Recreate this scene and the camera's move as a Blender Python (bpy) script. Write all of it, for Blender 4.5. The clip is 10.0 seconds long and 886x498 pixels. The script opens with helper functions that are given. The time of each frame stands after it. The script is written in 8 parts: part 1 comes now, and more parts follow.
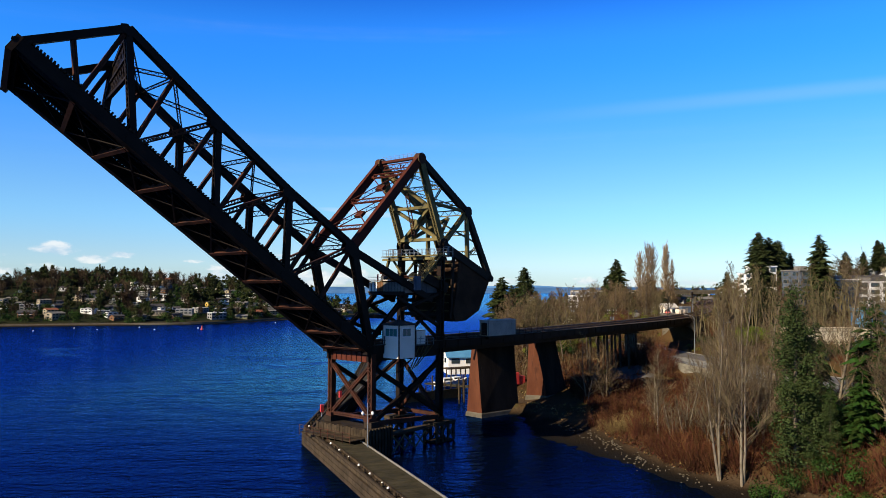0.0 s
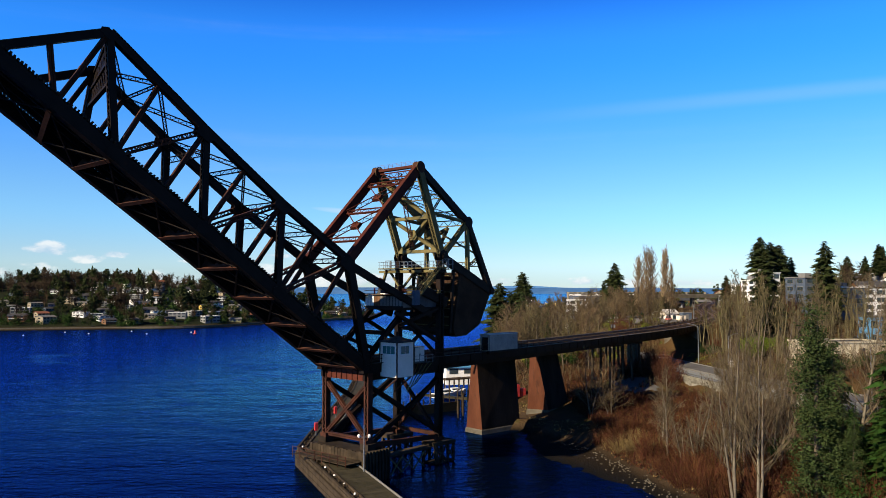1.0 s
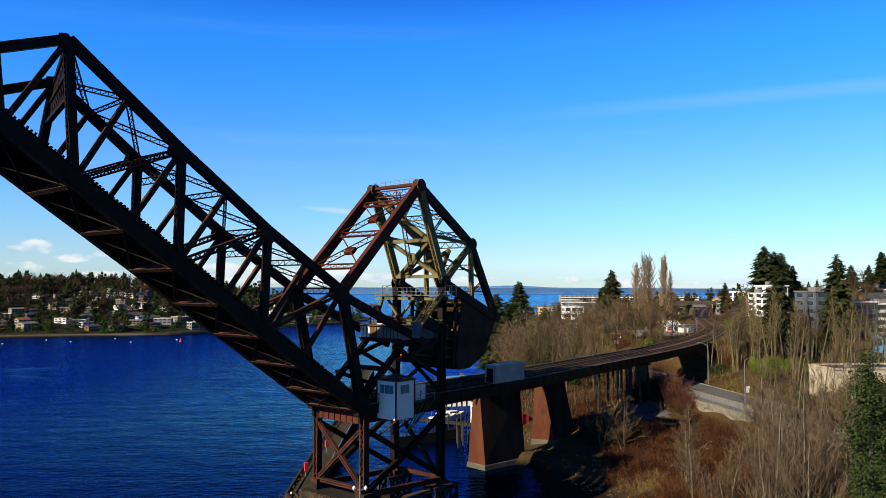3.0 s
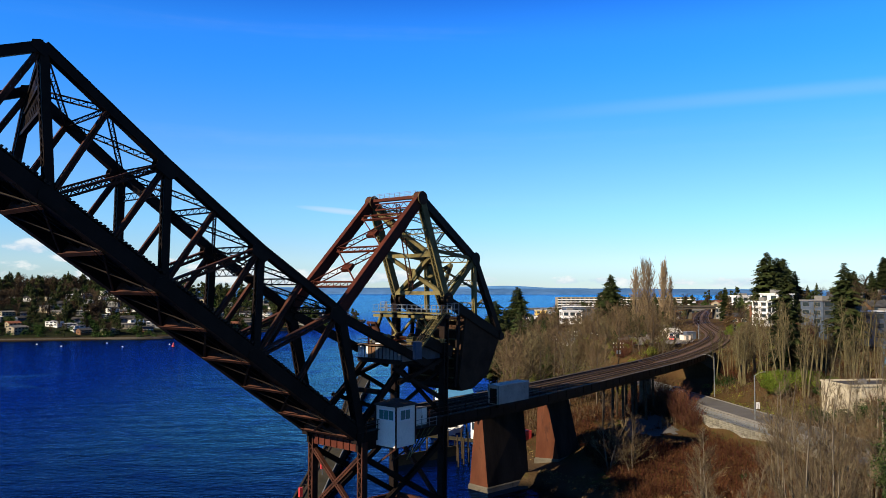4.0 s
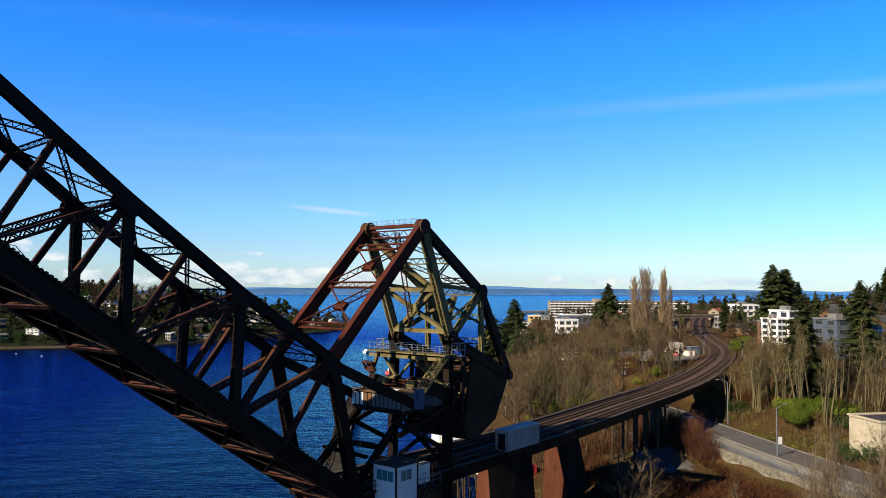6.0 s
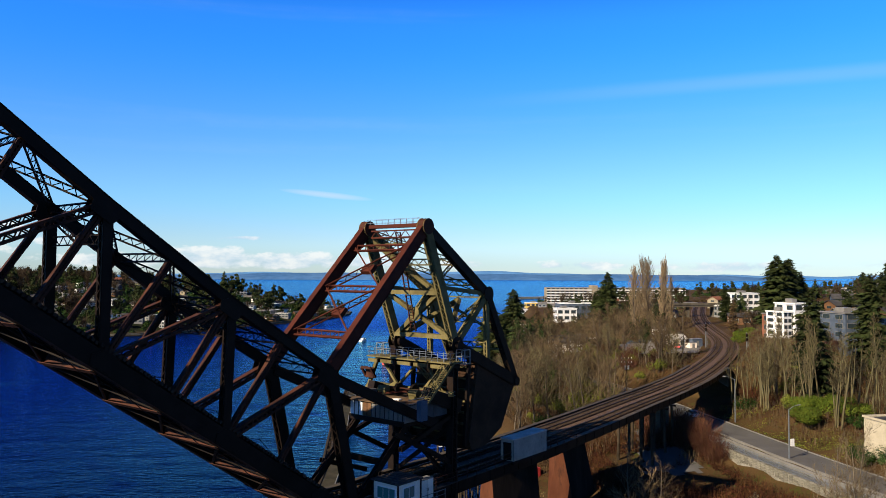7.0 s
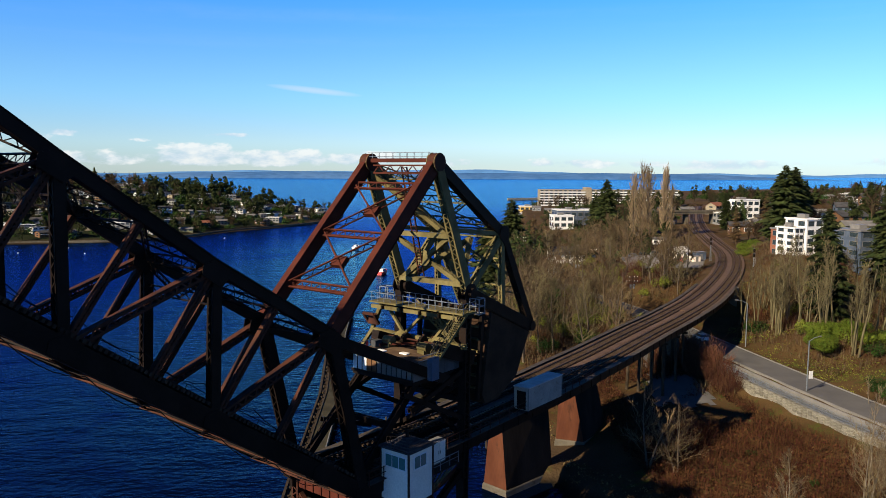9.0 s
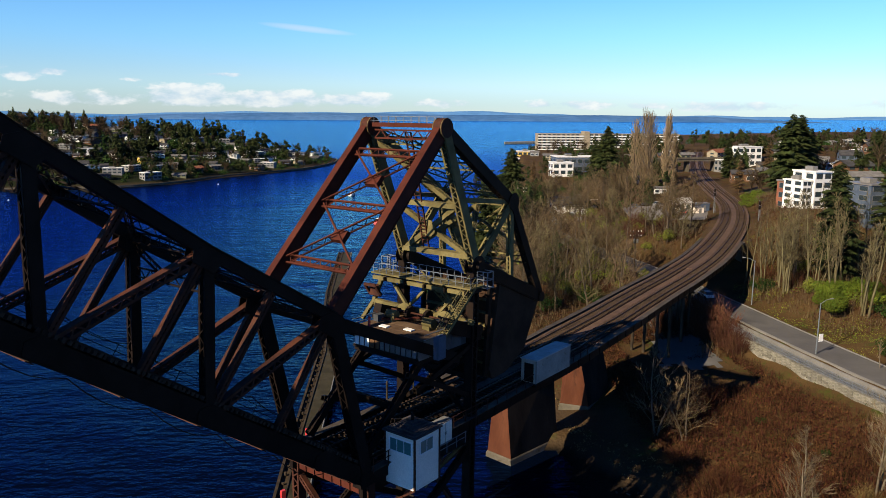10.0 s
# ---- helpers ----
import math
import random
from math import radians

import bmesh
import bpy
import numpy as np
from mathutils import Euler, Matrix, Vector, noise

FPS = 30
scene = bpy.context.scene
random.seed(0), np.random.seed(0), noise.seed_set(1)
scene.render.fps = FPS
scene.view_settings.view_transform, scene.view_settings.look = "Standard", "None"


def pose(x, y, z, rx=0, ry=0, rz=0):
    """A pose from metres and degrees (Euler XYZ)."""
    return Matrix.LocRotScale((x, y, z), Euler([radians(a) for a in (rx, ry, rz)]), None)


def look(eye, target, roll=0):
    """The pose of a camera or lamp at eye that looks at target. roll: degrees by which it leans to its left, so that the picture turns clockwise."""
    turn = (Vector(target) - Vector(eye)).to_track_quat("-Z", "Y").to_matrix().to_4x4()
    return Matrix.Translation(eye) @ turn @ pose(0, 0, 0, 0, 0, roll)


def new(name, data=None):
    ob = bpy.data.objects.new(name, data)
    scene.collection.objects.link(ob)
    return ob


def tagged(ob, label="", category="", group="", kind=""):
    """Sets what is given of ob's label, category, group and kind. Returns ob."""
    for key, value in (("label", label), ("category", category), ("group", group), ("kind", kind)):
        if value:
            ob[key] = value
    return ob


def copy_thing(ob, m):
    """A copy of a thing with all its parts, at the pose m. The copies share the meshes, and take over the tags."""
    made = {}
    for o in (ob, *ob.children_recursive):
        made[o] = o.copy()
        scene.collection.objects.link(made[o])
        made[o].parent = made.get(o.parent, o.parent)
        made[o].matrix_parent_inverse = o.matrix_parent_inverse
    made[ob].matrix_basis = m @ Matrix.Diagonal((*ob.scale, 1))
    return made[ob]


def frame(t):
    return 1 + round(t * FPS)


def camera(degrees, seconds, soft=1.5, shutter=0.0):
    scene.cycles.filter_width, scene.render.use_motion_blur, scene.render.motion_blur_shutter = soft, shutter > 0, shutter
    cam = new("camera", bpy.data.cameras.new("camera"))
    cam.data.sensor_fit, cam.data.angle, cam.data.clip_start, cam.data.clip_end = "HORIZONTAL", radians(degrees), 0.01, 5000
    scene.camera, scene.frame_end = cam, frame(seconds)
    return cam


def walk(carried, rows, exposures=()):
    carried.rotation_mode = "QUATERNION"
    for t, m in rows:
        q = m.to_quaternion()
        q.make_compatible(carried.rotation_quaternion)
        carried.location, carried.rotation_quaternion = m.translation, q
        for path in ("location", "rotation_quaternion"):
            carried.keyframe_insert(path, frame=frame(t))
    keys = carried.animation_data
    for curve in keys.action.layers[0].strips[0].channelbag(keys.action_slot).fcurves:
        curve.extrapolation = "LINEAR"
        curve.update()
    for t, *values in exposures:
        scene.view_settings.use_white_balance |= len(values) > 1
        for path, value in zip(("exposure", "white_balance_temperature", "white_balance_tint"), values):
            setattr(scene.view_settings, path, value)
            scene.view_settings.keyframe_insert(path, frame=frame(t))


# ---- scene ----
cam = camera(60.2, 10.0, soft=0.75)
METRES, EYE, TILT, LEAN, TURN = 57.0, 24.9, 2.9, 0.0, 0.0
ROWS = [
    (0.0, 0.0, 0.0, 0.0, 0.0, 0.0, -0.0),
    (0.5, -0.0059, 0.045, 0.0168, -0.18, 0.01, -0.02),
    (1.0, -0.0121, 0.0895, 0.034, -0.36, -0.0, -0.03),
    (1.5, -0.019, 0.1338, 0.0501, -0.54, 0.0, -0.07),
    (2.0, -0.0273, 0.1786, 0.0657, -0.73, -0.01, -0.06),
    (2.5, -0.0358, 0.2241, 0.083, -0.95, -0.04, -0.06),
    (4.0, -0.0588, 0.3653, 0.1391, -1.52, -0.08, -0.17),
    (4.5, -0.0661, 0.413, 0.1589, -1.71, -0.07, -0.19),
    (5.0, -0.0735, 0.4609, 0.1776, -1.93, -0.07, -0.19),
    (5.5, -0.0794, 0.5084, 0.1954, -2.11, -0.07, -0.22),
    (7.0, -0.0996, 0.656, 0.2452, -2.64, -1.27, -0.34),
    (7.5, -0.1072, 0.7012, 0.2614, -2.81, -3.18, -0.33),
    (8.0, -0.1153, 0.7465, 0.2786, -2.99, -5.15, -0.35),
    (8.5, -0.1234, 0.792, 0.2948, -3.17, -7.01, -0.38),
    (9.0, -0.1313, 0.8373, 0.3124, -3.36, -8.91, -0.44),
    (9.5, -0.138, 0.8829, 0.3293, -3.54, -11.0, -0.49),
    (10.0, -0.1452, 0.9259, 0.3477, -3.68, -13.23, -0.58),
]
walk(cam, [(t, pose(0, 0, EYE, TILT, LEAN, TURN) @ pose(METRES * x, METRES * y, METRES * z, 90 + pitch, roll, yaw)) for t, x, y, z, yaw, pitch, roll in ROWS])

# ---- world, sun, exposure ----
SUN_AZ, SUN_EL = 231.0, 30.5          # clockwise from +y, above the horizon
scene.view_settings.exposure = 1.2
world = bpy.data.worlds.new("sky")
scene.world = world
world.use_nodes = True
wn, wl = world.node_tree.nodes, world.node_tree.links
wn.clear()


def wnode(kind, **values):
    n = wn.new(kind)
    for k, v in values.items():
        n.inputs[k].default_value = v
    return n


sky = wn.new("ShaderNodeTexSky")
sky.sky_type, sky.sun_disc = "NISHITA", False
sky.sun_elevation, sky.sun_rotation = radians(SUN_EL), radians(SUN_AZ)
sky.altitude, sky.air_density, sky.dust_density, sky.ozone_density = 50.0, 1.0, 0.0, 6.0
sat = wnode("ShaderNodeHueSaturation", Saturation=1.05, Value=1.0, Hue=0.5)
wl.new(sky.outputs[0], sat.inputs["Color"])
coord = wn.new("ShaderNodeTexCoord")
split = wn.new("ShaderNodeSeparateXYZ")
wl.new(coord.outputs["Generated"], split.inputs[0])
# low cumulus along the horizon: soft banks by azimuth and height, broken up by noise
azim = wn.new("ShaderNodeMath")
azim.operation = "ARCTAN2"
wl.new(split.outputs["X"], azim.inputs[0])
wl.new(split.outputs["Y"], azim.inputs[1])


def wmath(op, a, b=None, c=None, clamp=False):
    n = wn.new("ShaderNodeMath")
    n.operation, n.use_clamp = op, clamp
    for k, v in enumerate((a, b, c)):
        if v is None:
            continue
        if isinstance(v, (int, float)):
            n.inputs[k].default_value = v
        else:
            wl.new(v, n.inputs[k])
    return n.outputs[0]


def bank(a0, z0, wa, wz, top, tilt=0.0):
    """A soft cloud bank centred on azimuth a0 and height z0: top in its middle, 0 at its rim."""
    da = wmath("MULTIPLY_ADD", azim.outputs[0], 1 / wa, -a0 / wa)
    dz = wmath("MULTIPLY_ADD", split.outputs["Z"], 1 / wz, -z0 / wz)
    if tilt:
        dz = wmath("MULTIPLY_ADD", da, tilt * wa / wz, dz)
    r2 = wmath("ADD", wmath("MULTIPLY", da, da), wmath("MULTIPLY", dz, dz))
    return wmath("MULTIPLY", wmath("SUBTRACT", 1.0, r2, clamp=True), top)


stretch = wn.new("ShaderNodeMapping")
stretch.inputs["Scale"].default_value = (1.0, 1.0, 2.2)
wl.new(coord.outputs["Generated"], stretch.inputs[0])
puff = wnode("ShaderNodeTexNoise", Scale=34.0, Detail=8.0, Roughness=0.58)
wl.new(stretch.outputs[0], puff.inputs["Vector"])
banks = None
for a0, z0, wa, wz, top in ((-0.25, 0.016, 0.10, 0.021, 1.0), (-0.15, 0.013, 0.12, 0.017, 0.95), (-0.05, 0.012, 0.09, 0.015, 0.9), (0.06, 0.008, 0.10, 0.010, 0.7), (0.22, 0.007, 0.11, 0.010, 0.8), (0.31, 0.006, 0.08, 0.008, 0.72),
                            (0.42, 0.006, 0.13, 0.010, 0.85), (-0.37, 0.012, 0.12, 0.015, 0.75), (-0.43, 0.034, 0.035, 0.009, 0.8), (-0.47, 0.046, 0.04, 0.013, 0.9), (-0.40, 0.041, 0.035, 0.008, 0.75), (-0.21, 0.0405, 0.06, 0.005, 0.72),
                            (-0.315, 0.033, 0.025, 0.004, 0.7), (-0.56, 0.022, 0.13, 0.022, 0.85), (0.65, 0.010, 0.2, 0.014, 0.8), (-1.2, 0.02, 0.5, 0.02, 0.8), (1.6, 0.02, 0.6, 0.02, 0.8), (2.8, 0.02, 0.5, 0.02, 0.8), (-2.4, 0.02, 0.5, 0.02, 0.8)):
    b = bank(a0, z0, wa, wz, top)
    banks = b if banks is None else wmath("MAXIMUM", banks, b)
gain = wmath("ADD", wmath("MULTIPLY", banks, 0.62), puff.outputs[0])
cover = wn.new("ShaderNodeMapRange")
cover.interpolation_type = "SMOOTHSTEP"
cover.inputs["From Min"].default_value, cover.inputs["From Max"].default_value = 0.80, 1.02
cover.inputs["To Max"].default_value = 0.72
wl.new(gain, cover.inputs[0])
# high thin cirrus in long streaks
long = wn.new("ShaderNodeMapping")
long.inputs["Rotation"].default_value = (0.0, radians(-6), 0.0)
long.inputs["Scale"].default_value = (0.7, 1.0, 16.0)
wl.new(coord.outputs["Generated"], long.inputs[0])
wisp = wnode("ShaderNodeTexNoise", Scale=1.7, Detail=5.0, Roughness=0.5)
wl.new(long.outputs[0], wisp.inputs["Vector"])
thin = wn.new("ShaderNodeMapRange")
thin.interpolation_type = "SMOOTHSTEP"
thin.inputs["From Min"].default_value, thin.inputs["From Max"].default_value = 0.56, 0.86
thin.inputs["To Max"].default_value = 0.05
wl.new(wisp.outputs[0], thin.inputs[0])
high = wn.new("ShaderNodeMapRange")
high.inputs["From Min"].default_value, high.inputs["From Max"].default_value = 0.04, 0.14
wl.new(split.outputs["Z"], high.inputs[0])
both = wn.new("ShaderNodeMath")
both.operation = "MULTIPLY"
wl.new(thin.outputs[0], both.inputs[0])
wl.new(high.outputs[0], both.inputs[1])
total = wn.new("ShaderNodeMath")
total.operation = "MAXIMUM"
wl.new(cover.outputs[0], total.inputs[0])
wl.new(both.outputs[0], total.inputs[1])
mixed = wn.new("ShaderNodeMixRGB")
# grey undersides, sunlit tops; the thin high bars stay grey
shade = wn.new("ShaderNodeValToRGB")
for pos, val in ((0.0, 0.25), (0.010, 0.45), (0.020, 0.85), (0.033, 0.80), (0.039, 0.25), (0.052, 0.75)):
    e = shade.color_ramp.elements.new(pos) if pos else shade.color_ramp.elements[0]
    e.position, e.color = pos, (val, val, val, 1)
shade.color_ramp.elements[-1].color = (0.7, 0.7, 0.7, 1)
wl.new(split.outputs["Z"], shade.inputs[0])
billow = wmath("MULTIPLY_ADD", puff.outputs[0], 3.6, -1.9)
lit = wmath("ADD", shade.outputs[0], billow, clamp=True)
cloud = wn.new("ShaderNodeMixRGB")
cloud.inputs[1].default_value, cloud.inputs[2].default_value = (3.7, 4.8, 6.0, 1), (7.0, 7.0, 6.9, 1)
wl.new(lit, cloud.inputs[0])
wl.new(cloud.outputs[0], mixed.inputs[2])
wl.new(total.outputs[0], mixed.inputs[0])
rise = wn.new("ShaderNodeValToRGB")           # deepening blue towards the zenith
rise.color_ramp.interpolation = "EASE"
for pos, c in ((0.0, (0.60, 0.74, 0.94)), (0.035, (0.76, 0.87, 1.04)), (0.10, (0.73, 0.98, 1.17)), (0.30, (0.25, 0.99, 1.74)), (0.40, (0.11, 0.54, 1.28)), (0.60, (0.10, 0.28, 0.55))):
    e = rise.color_ramp.elements.new(pos) if pos else rise.color_ramp.elements[0]
    e.position, e.color = pos, (*c, 1)
rise.color_ramp.elements[-1].color = (0.06, 0.16, 0.30, 1)
wl.new(split.outputs["Z"], rise.inputs[0])
tint = wn.new("ShaderNodeMixRGB")
tint.blend_type = "MULTIPLY"
tint.inputs[0].default_value = 1.0
wl.new(sat.outputs[0], tint.inputs[1])
wl.new(rise.outputs[0], tint.inputs[2])
wl.new(tint.outputs[0], mixed.inputs[1])
# one old vapour trail, thinned out, on a great circle
trail = wn.new("ShaderNodeVectorMath")
trail.operation = "DOT_PRODUCT"
trail.inputs[1].default_value = (0.0940, 0.2071, -0.9738)
wl.new(coord.outputs["Generated"], trail.inputs[0])
width = wn.new("ShaderNodeMath")
width.operation = "ABSOLUTE"
wl.new(trail.outputs["Value"], width.inputs[0])
fade = wn.new("ShaderNodeMapRange")
fade.interpolation_type = "SMOOTHSTEP"
fade.inputs["From Min"].default_value, fade.inputs["From Max"].default_value = 0.013, 0.001
wl.new(width.outputs[0], fade.inputs[0])
ends = wn.new("ShaderNodeMapRange")
ends.interpolation_type = "SMOOTHSTEP"
ends.inputs["From Min"].default_value, ends.inputs["From Max"].default_value = 0.02, 0.42
ends.inputs["To Max"].default_value = 0.10
wl.new(split.outputs["X"], ends.inputs[0])
streak = wn.new("ShaderNodeMath")
streak.operation = "MULTIPLY"
wl.new(fade.outputs[0], streak.inputs[0])
wisp_bar = wmath("MULTIPLY", bank(-0.105, 0.0972, 0.062, 0.0045, 1.0, 0.09), 0.42)
wl.new(ends.outputs[0], streak.inputs[1])
veil = wn.new("ShaderNodeMixRGB")
veil.inputs[2].default_value = (5.6, 5.9, 6.2, 1)
wl.new(wmath("MAXIMUM", streak.outputs[0], wisp_bar), veil.inputs[0])
wl.new(mixed.outputs[0], veil.inputs[1])
back = wn.new("ShaderNodeBackground")
back.inputs["Strength"].default_value = 0.0625
wl.new(veil.outputs[0], back.inputs[0])
wl.new(back.outputs[0], wn.new("ShaderNodeOutputWorld").inputs[0])

lamp = bpy.data.lights.new("sun", "SUN")
lamp.energy, lamp.angle, lamp.color = 5.0, radians(0.5), (1.0, 0.83, 0.60)
sun = new("sun", lamp)
az, el = radians(SUN_AZ), radians(SUN_EL)
SUN_DIR = Vector((math.sin(az) * math.cos(el), math.cos(az) * math.cos(el), math.sin(el)))
sun.matrix_world = look(SUN_DIR * 300, (0, 0, 0))


# ---- materials ----
def mat(name, a, b, scale=1.0, rough=0.7, metal=0.0, bump=0.25, dist=0.03, fine=12.0, spot=None, spot_at=0.6, spec=0.5, space="Object", jitter=0.0, stretch=(1, 1, 1), rrange=0.15):
    """Two-scale surface: a broad noise blends a and b, a fine one speckles and bumps; spot adds stains."""
    m = bpy.data.materials.new(name)
    m.use_nodes = True
    n, l = m.node_tree.nodes, m.node_tree.links
    p = n["Principled BSDF"]
    tc = n.new("ShaderNodeTexCoord")
    mp = n.new("ShaderNodeMapping")
    mp.inputs["Scale"].default_value = stretch
    if space == "World":
        g = n.new("ShaderNodeNewGeometry")
        l.new(g.outputs["Position"], mp.inputs[0])
    else:
        l.new(tc.outputs["Object"], mp.inputs[0])
    n1 = n.new("ShaderNodeTexNoise")
    n1.inputs["Scale"].default_value, n1.inputs["Detail"].default_value, n1.inputs["Roughness"].default_value = scale, 5.0, 0.6
    n2 = n.new("ShaderNodeTexNoise")
    n2.inputs["Scale"].default_value, n2.inputs["Detail"].default_value = scale * fine, 4.0
    l.new(mp.outputs[0], n1.inputs["Vector"])
    l.new(mp.outputs[0], n2.inputs["Vector"])
    r = n.new("ShaderNodeValToRGB")
    r.color_ramp.elements[0].position, r.color_ramp.elements[1].position = 0.36, 0.64
    r.color_ramp.elements[0].color, r.color_ramp.elements[1].color = (*a, 1), (*b, 1)
    l.new(n1.outputs[0], r.inputs[0])
    col = r.outputs[0]
    if spot:
        n3 = n.new("ShaderNodeTexNoise")
        n3.inputs["Scale"].default_value, n3.inputs["Detail"].default_value, n3.inputs["Roughness"].default_value = scale * 2.7, 6.0, 0.7
        l.new(mp.outputs[0], n3.inputs["Vector"])
        k = n.new("ShaderNodeMapRange")
        k.inputs["From Min"].default_value, k.inputs["From Max"].default_value = spot_at, spot_at + 0.1
        l.new(n3.outputs[0], k.inputs[0])
        mx = n.new("ShaderNodeMixRGB")
        mx.inputs[2].default_value = (*spot, 1)
        l.new(k.outputs[0], mx.inputs[0])
        l.new(col, mx.inputs[1])
        col = mx.outputs[0]
    hs = n.new("ShaderNodeHueSaturation")
    l.new(col, hs.inputs["Color"])
    v = n.new("ShaderNodeMapRange")
    v.inputs["To Min"].default_value, v.inputs["To Max"].default_value = 0.72, 1.28
    l.new(n2.outputs[0], v.inputs[0])
    val = v.outputs[0]
    if jitter:
        g2 = n.new("ShaderNodeNewGeometry")
        oi = n.new("ShaderNodeObjectInfo")
        add = n.new("ShaderNodeMath")
        add.operation = "ADD"
        l.new(g2.outputs["Random Per Island"], add.inputs[0])
        l.new(oi.outputs["Random"], add.inputs[1])
        j = n.new("ShaderNodeMapRange")
        j.inputs["From Max"].default_value = 2.0
        j.inputs["To Min"].default_value, j.inputs["To Max"].default_value = 1 - jitter, 1 + jitter
        l.new(add.outputs[0], j.inputs[0])
        mu = n.new("ShaderNodeMath")
        mu.operation = "MULTIPLY"
        l.new(val, mu.inputs[0])
        l.new(j.outputs[0], mu.inputs[1])
        val = mu.outputs[0]
        hj = n.new("ShaderNodeMapRange")
        hj.inputs["To Min"].default_value, hj.inputs["To Max"].default_value = 0.5 - 0.05 * jitter, 0.5 + 0.05 * jitter
        l.new(g2.outputs["Random Per Island"], hj.inputs[0])
        l.new(hj.outputs[0], hs.inputs["Hue"])
    l.new(val, hs.inputs["Value"])
    l.new(hs.outputs[0], p.inputs["Base Color"])
    rr = n.new("ShaderNodeMapRange")
    rr.inputs["To Min"].default_value, rr.inputs["To Max"].default_value = max(0.02, rough - rrange), min(1.0, rough + rrange)
    l.new(n2.outputs[0], rr.inputs[0])
    l.new(rr.outputs[0], p.inputs["Roughness"])
    p.inputs["Metallic"].default_value = metal
    p.inputs["Specular IOR Level"].default_value = spec
    if bump:
        bn = n.new("ShaderNodeBump")
        bn.inputs["Strength"].default_value, bn.inputs["Distance"].default_value = bump, dist
        l.new(n2.outputs[0], bn.inputs["Height"])
        l.new(bn.outputs[0], p.inputs["Normal"])
    return m


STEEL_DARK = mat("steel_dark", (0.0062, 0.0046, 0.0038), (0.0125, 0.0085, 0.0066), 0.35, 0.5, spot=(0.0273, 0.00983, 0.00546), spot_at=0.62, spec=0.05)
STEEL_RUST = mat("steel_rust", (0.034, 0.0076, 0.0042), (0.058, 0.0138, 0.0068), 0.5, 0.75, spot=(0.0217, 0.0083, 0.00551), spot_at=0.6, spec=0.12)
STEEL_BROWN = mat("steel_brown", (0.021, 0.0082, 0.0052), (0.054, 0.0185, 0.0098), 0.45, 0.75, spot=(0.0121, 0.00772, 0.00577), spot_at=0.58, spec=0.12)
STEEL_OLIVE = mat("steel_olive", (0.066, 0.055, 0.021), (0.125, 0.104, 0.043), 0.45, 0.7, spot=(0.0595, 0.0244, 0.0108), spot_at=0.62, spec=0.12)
STEEL_GREY = mat("galvanised_steel", (0.0909, 0.105, 0.118), (0.128, 0.146, 0.164), 1.2, 0.5, metal=0.3, bump=0.1)
RAIL = mat("rail_steel", (0.040, 0.022, 0.014), (0.070, 0.040, 0.026), 1.0, 0.6, metal=0.15, spec=0.2)
BALLAST_OILY = mat("oily_ballast", (0.015, 0.0085, 0.0058), (0.029, 0.0165, 0.0108), 0.7, 0.95, bump=0.8, dist=0.08, fine=6.0, spec=0.1, space="World")
TIE = mat("tie_wood", (0.0193, 0.0126, 0.00874), (0.0363, 0.0242, 0.0165), 0.8, 0.9, jitter=0.35, spec=0.08)
PLANK = mat("weathered_plank", (0.0205, 0.0180, 0.0105), (0.0370, 0.0320, 0.0195), 0.5, 0.9, jitter=0.35, spot=(0.0195, 0.0209, 0.00785), spot_at=0.56, spec=0.08)
TIMBER = mat("creosote_timber", (0.0191, 0.0141, 0.00933), (0.0447, 0.0323, 0.0205), 0.7, 0.88, jitter=0.35, spot=(0.0255, 0.0255, 0.0106), spot_at=0.62, spec=0.08)
CONC = mat("concrete", (0.0604, 0.0528, 0.0378), (0.0905, 0.0796, 0.0604), 0.25, 0.88, spot=(0.0332, 0.0271, 0.0175), spot_at=0.58, spec=0.12)
WALKWAY = mat("walkway_grating", (0.028, 0.023, 0.018), (0.052, 0.043, 0.034), 0.6, 0.85, spec=0.1)
CONC_RED = mat("rust_stained_concrete", (0.048, 0.0160, 0.0080), (0.078, 0.0290, 0.0145), 0.22, 0.88, spot=(0.038, 0.0161, 0.00927), spot_at=0.58, spec=0.08, stretch=(1, 1, 0.35))
# near-black concrete: stains, plus the shade of the piers' long walls
CONC_BLACK = mat("shaded_stained_concrete", (0.011, 0.0085, 0.0066), (0.026, 0.0195, 0.0145), 0.35, 0.9, spot=(0.045, 0.031, 0.021), spot_at=0.64, spec=0.05, stretch=(1, 1, 0.25))
CW_CONC = mat("dark_concrete", (0.024, 0.0135, 0.0085), (0.044, 0.0250, 0.0150), 0.3, 0.9, spec=0.05)
SIDING = mat("painted_siding", (0.56, 0.49, 0.40), (0.63, 0.55, 0.455), 0.6, 0.6, bump=0.1, spec=0.15)
SHINGLE = mat("dark_shingle", (0.0266, 0.0218, 0.0218), (0.0484, 0.0411, 0.0387), 0.8, 0.9, bump=0.5, spec=0.1)
SHEET_GREY = mat("grey_sheet_metal", (0.102, 0.0991, 0.0943), (0.135, 0.131, 0.123), 0.5, 0.5, bump=0.08, spec=0.15)
ROOF_TIN = mat("bare_tin_roof", (0.273, 0.262, 0.24), (0.349, 0.338, 0.311), 0.8, 0.6, bump=0.1, spot=(0.191, 0.169, 0.136), spec=0.1)
ROOF_BROWN = mat("tarred_board_roof", (0.058, 0.0363, 0.0218), (0.0919, 0.0605, 0.0363), 0.5, 0.85, spec=0.1)
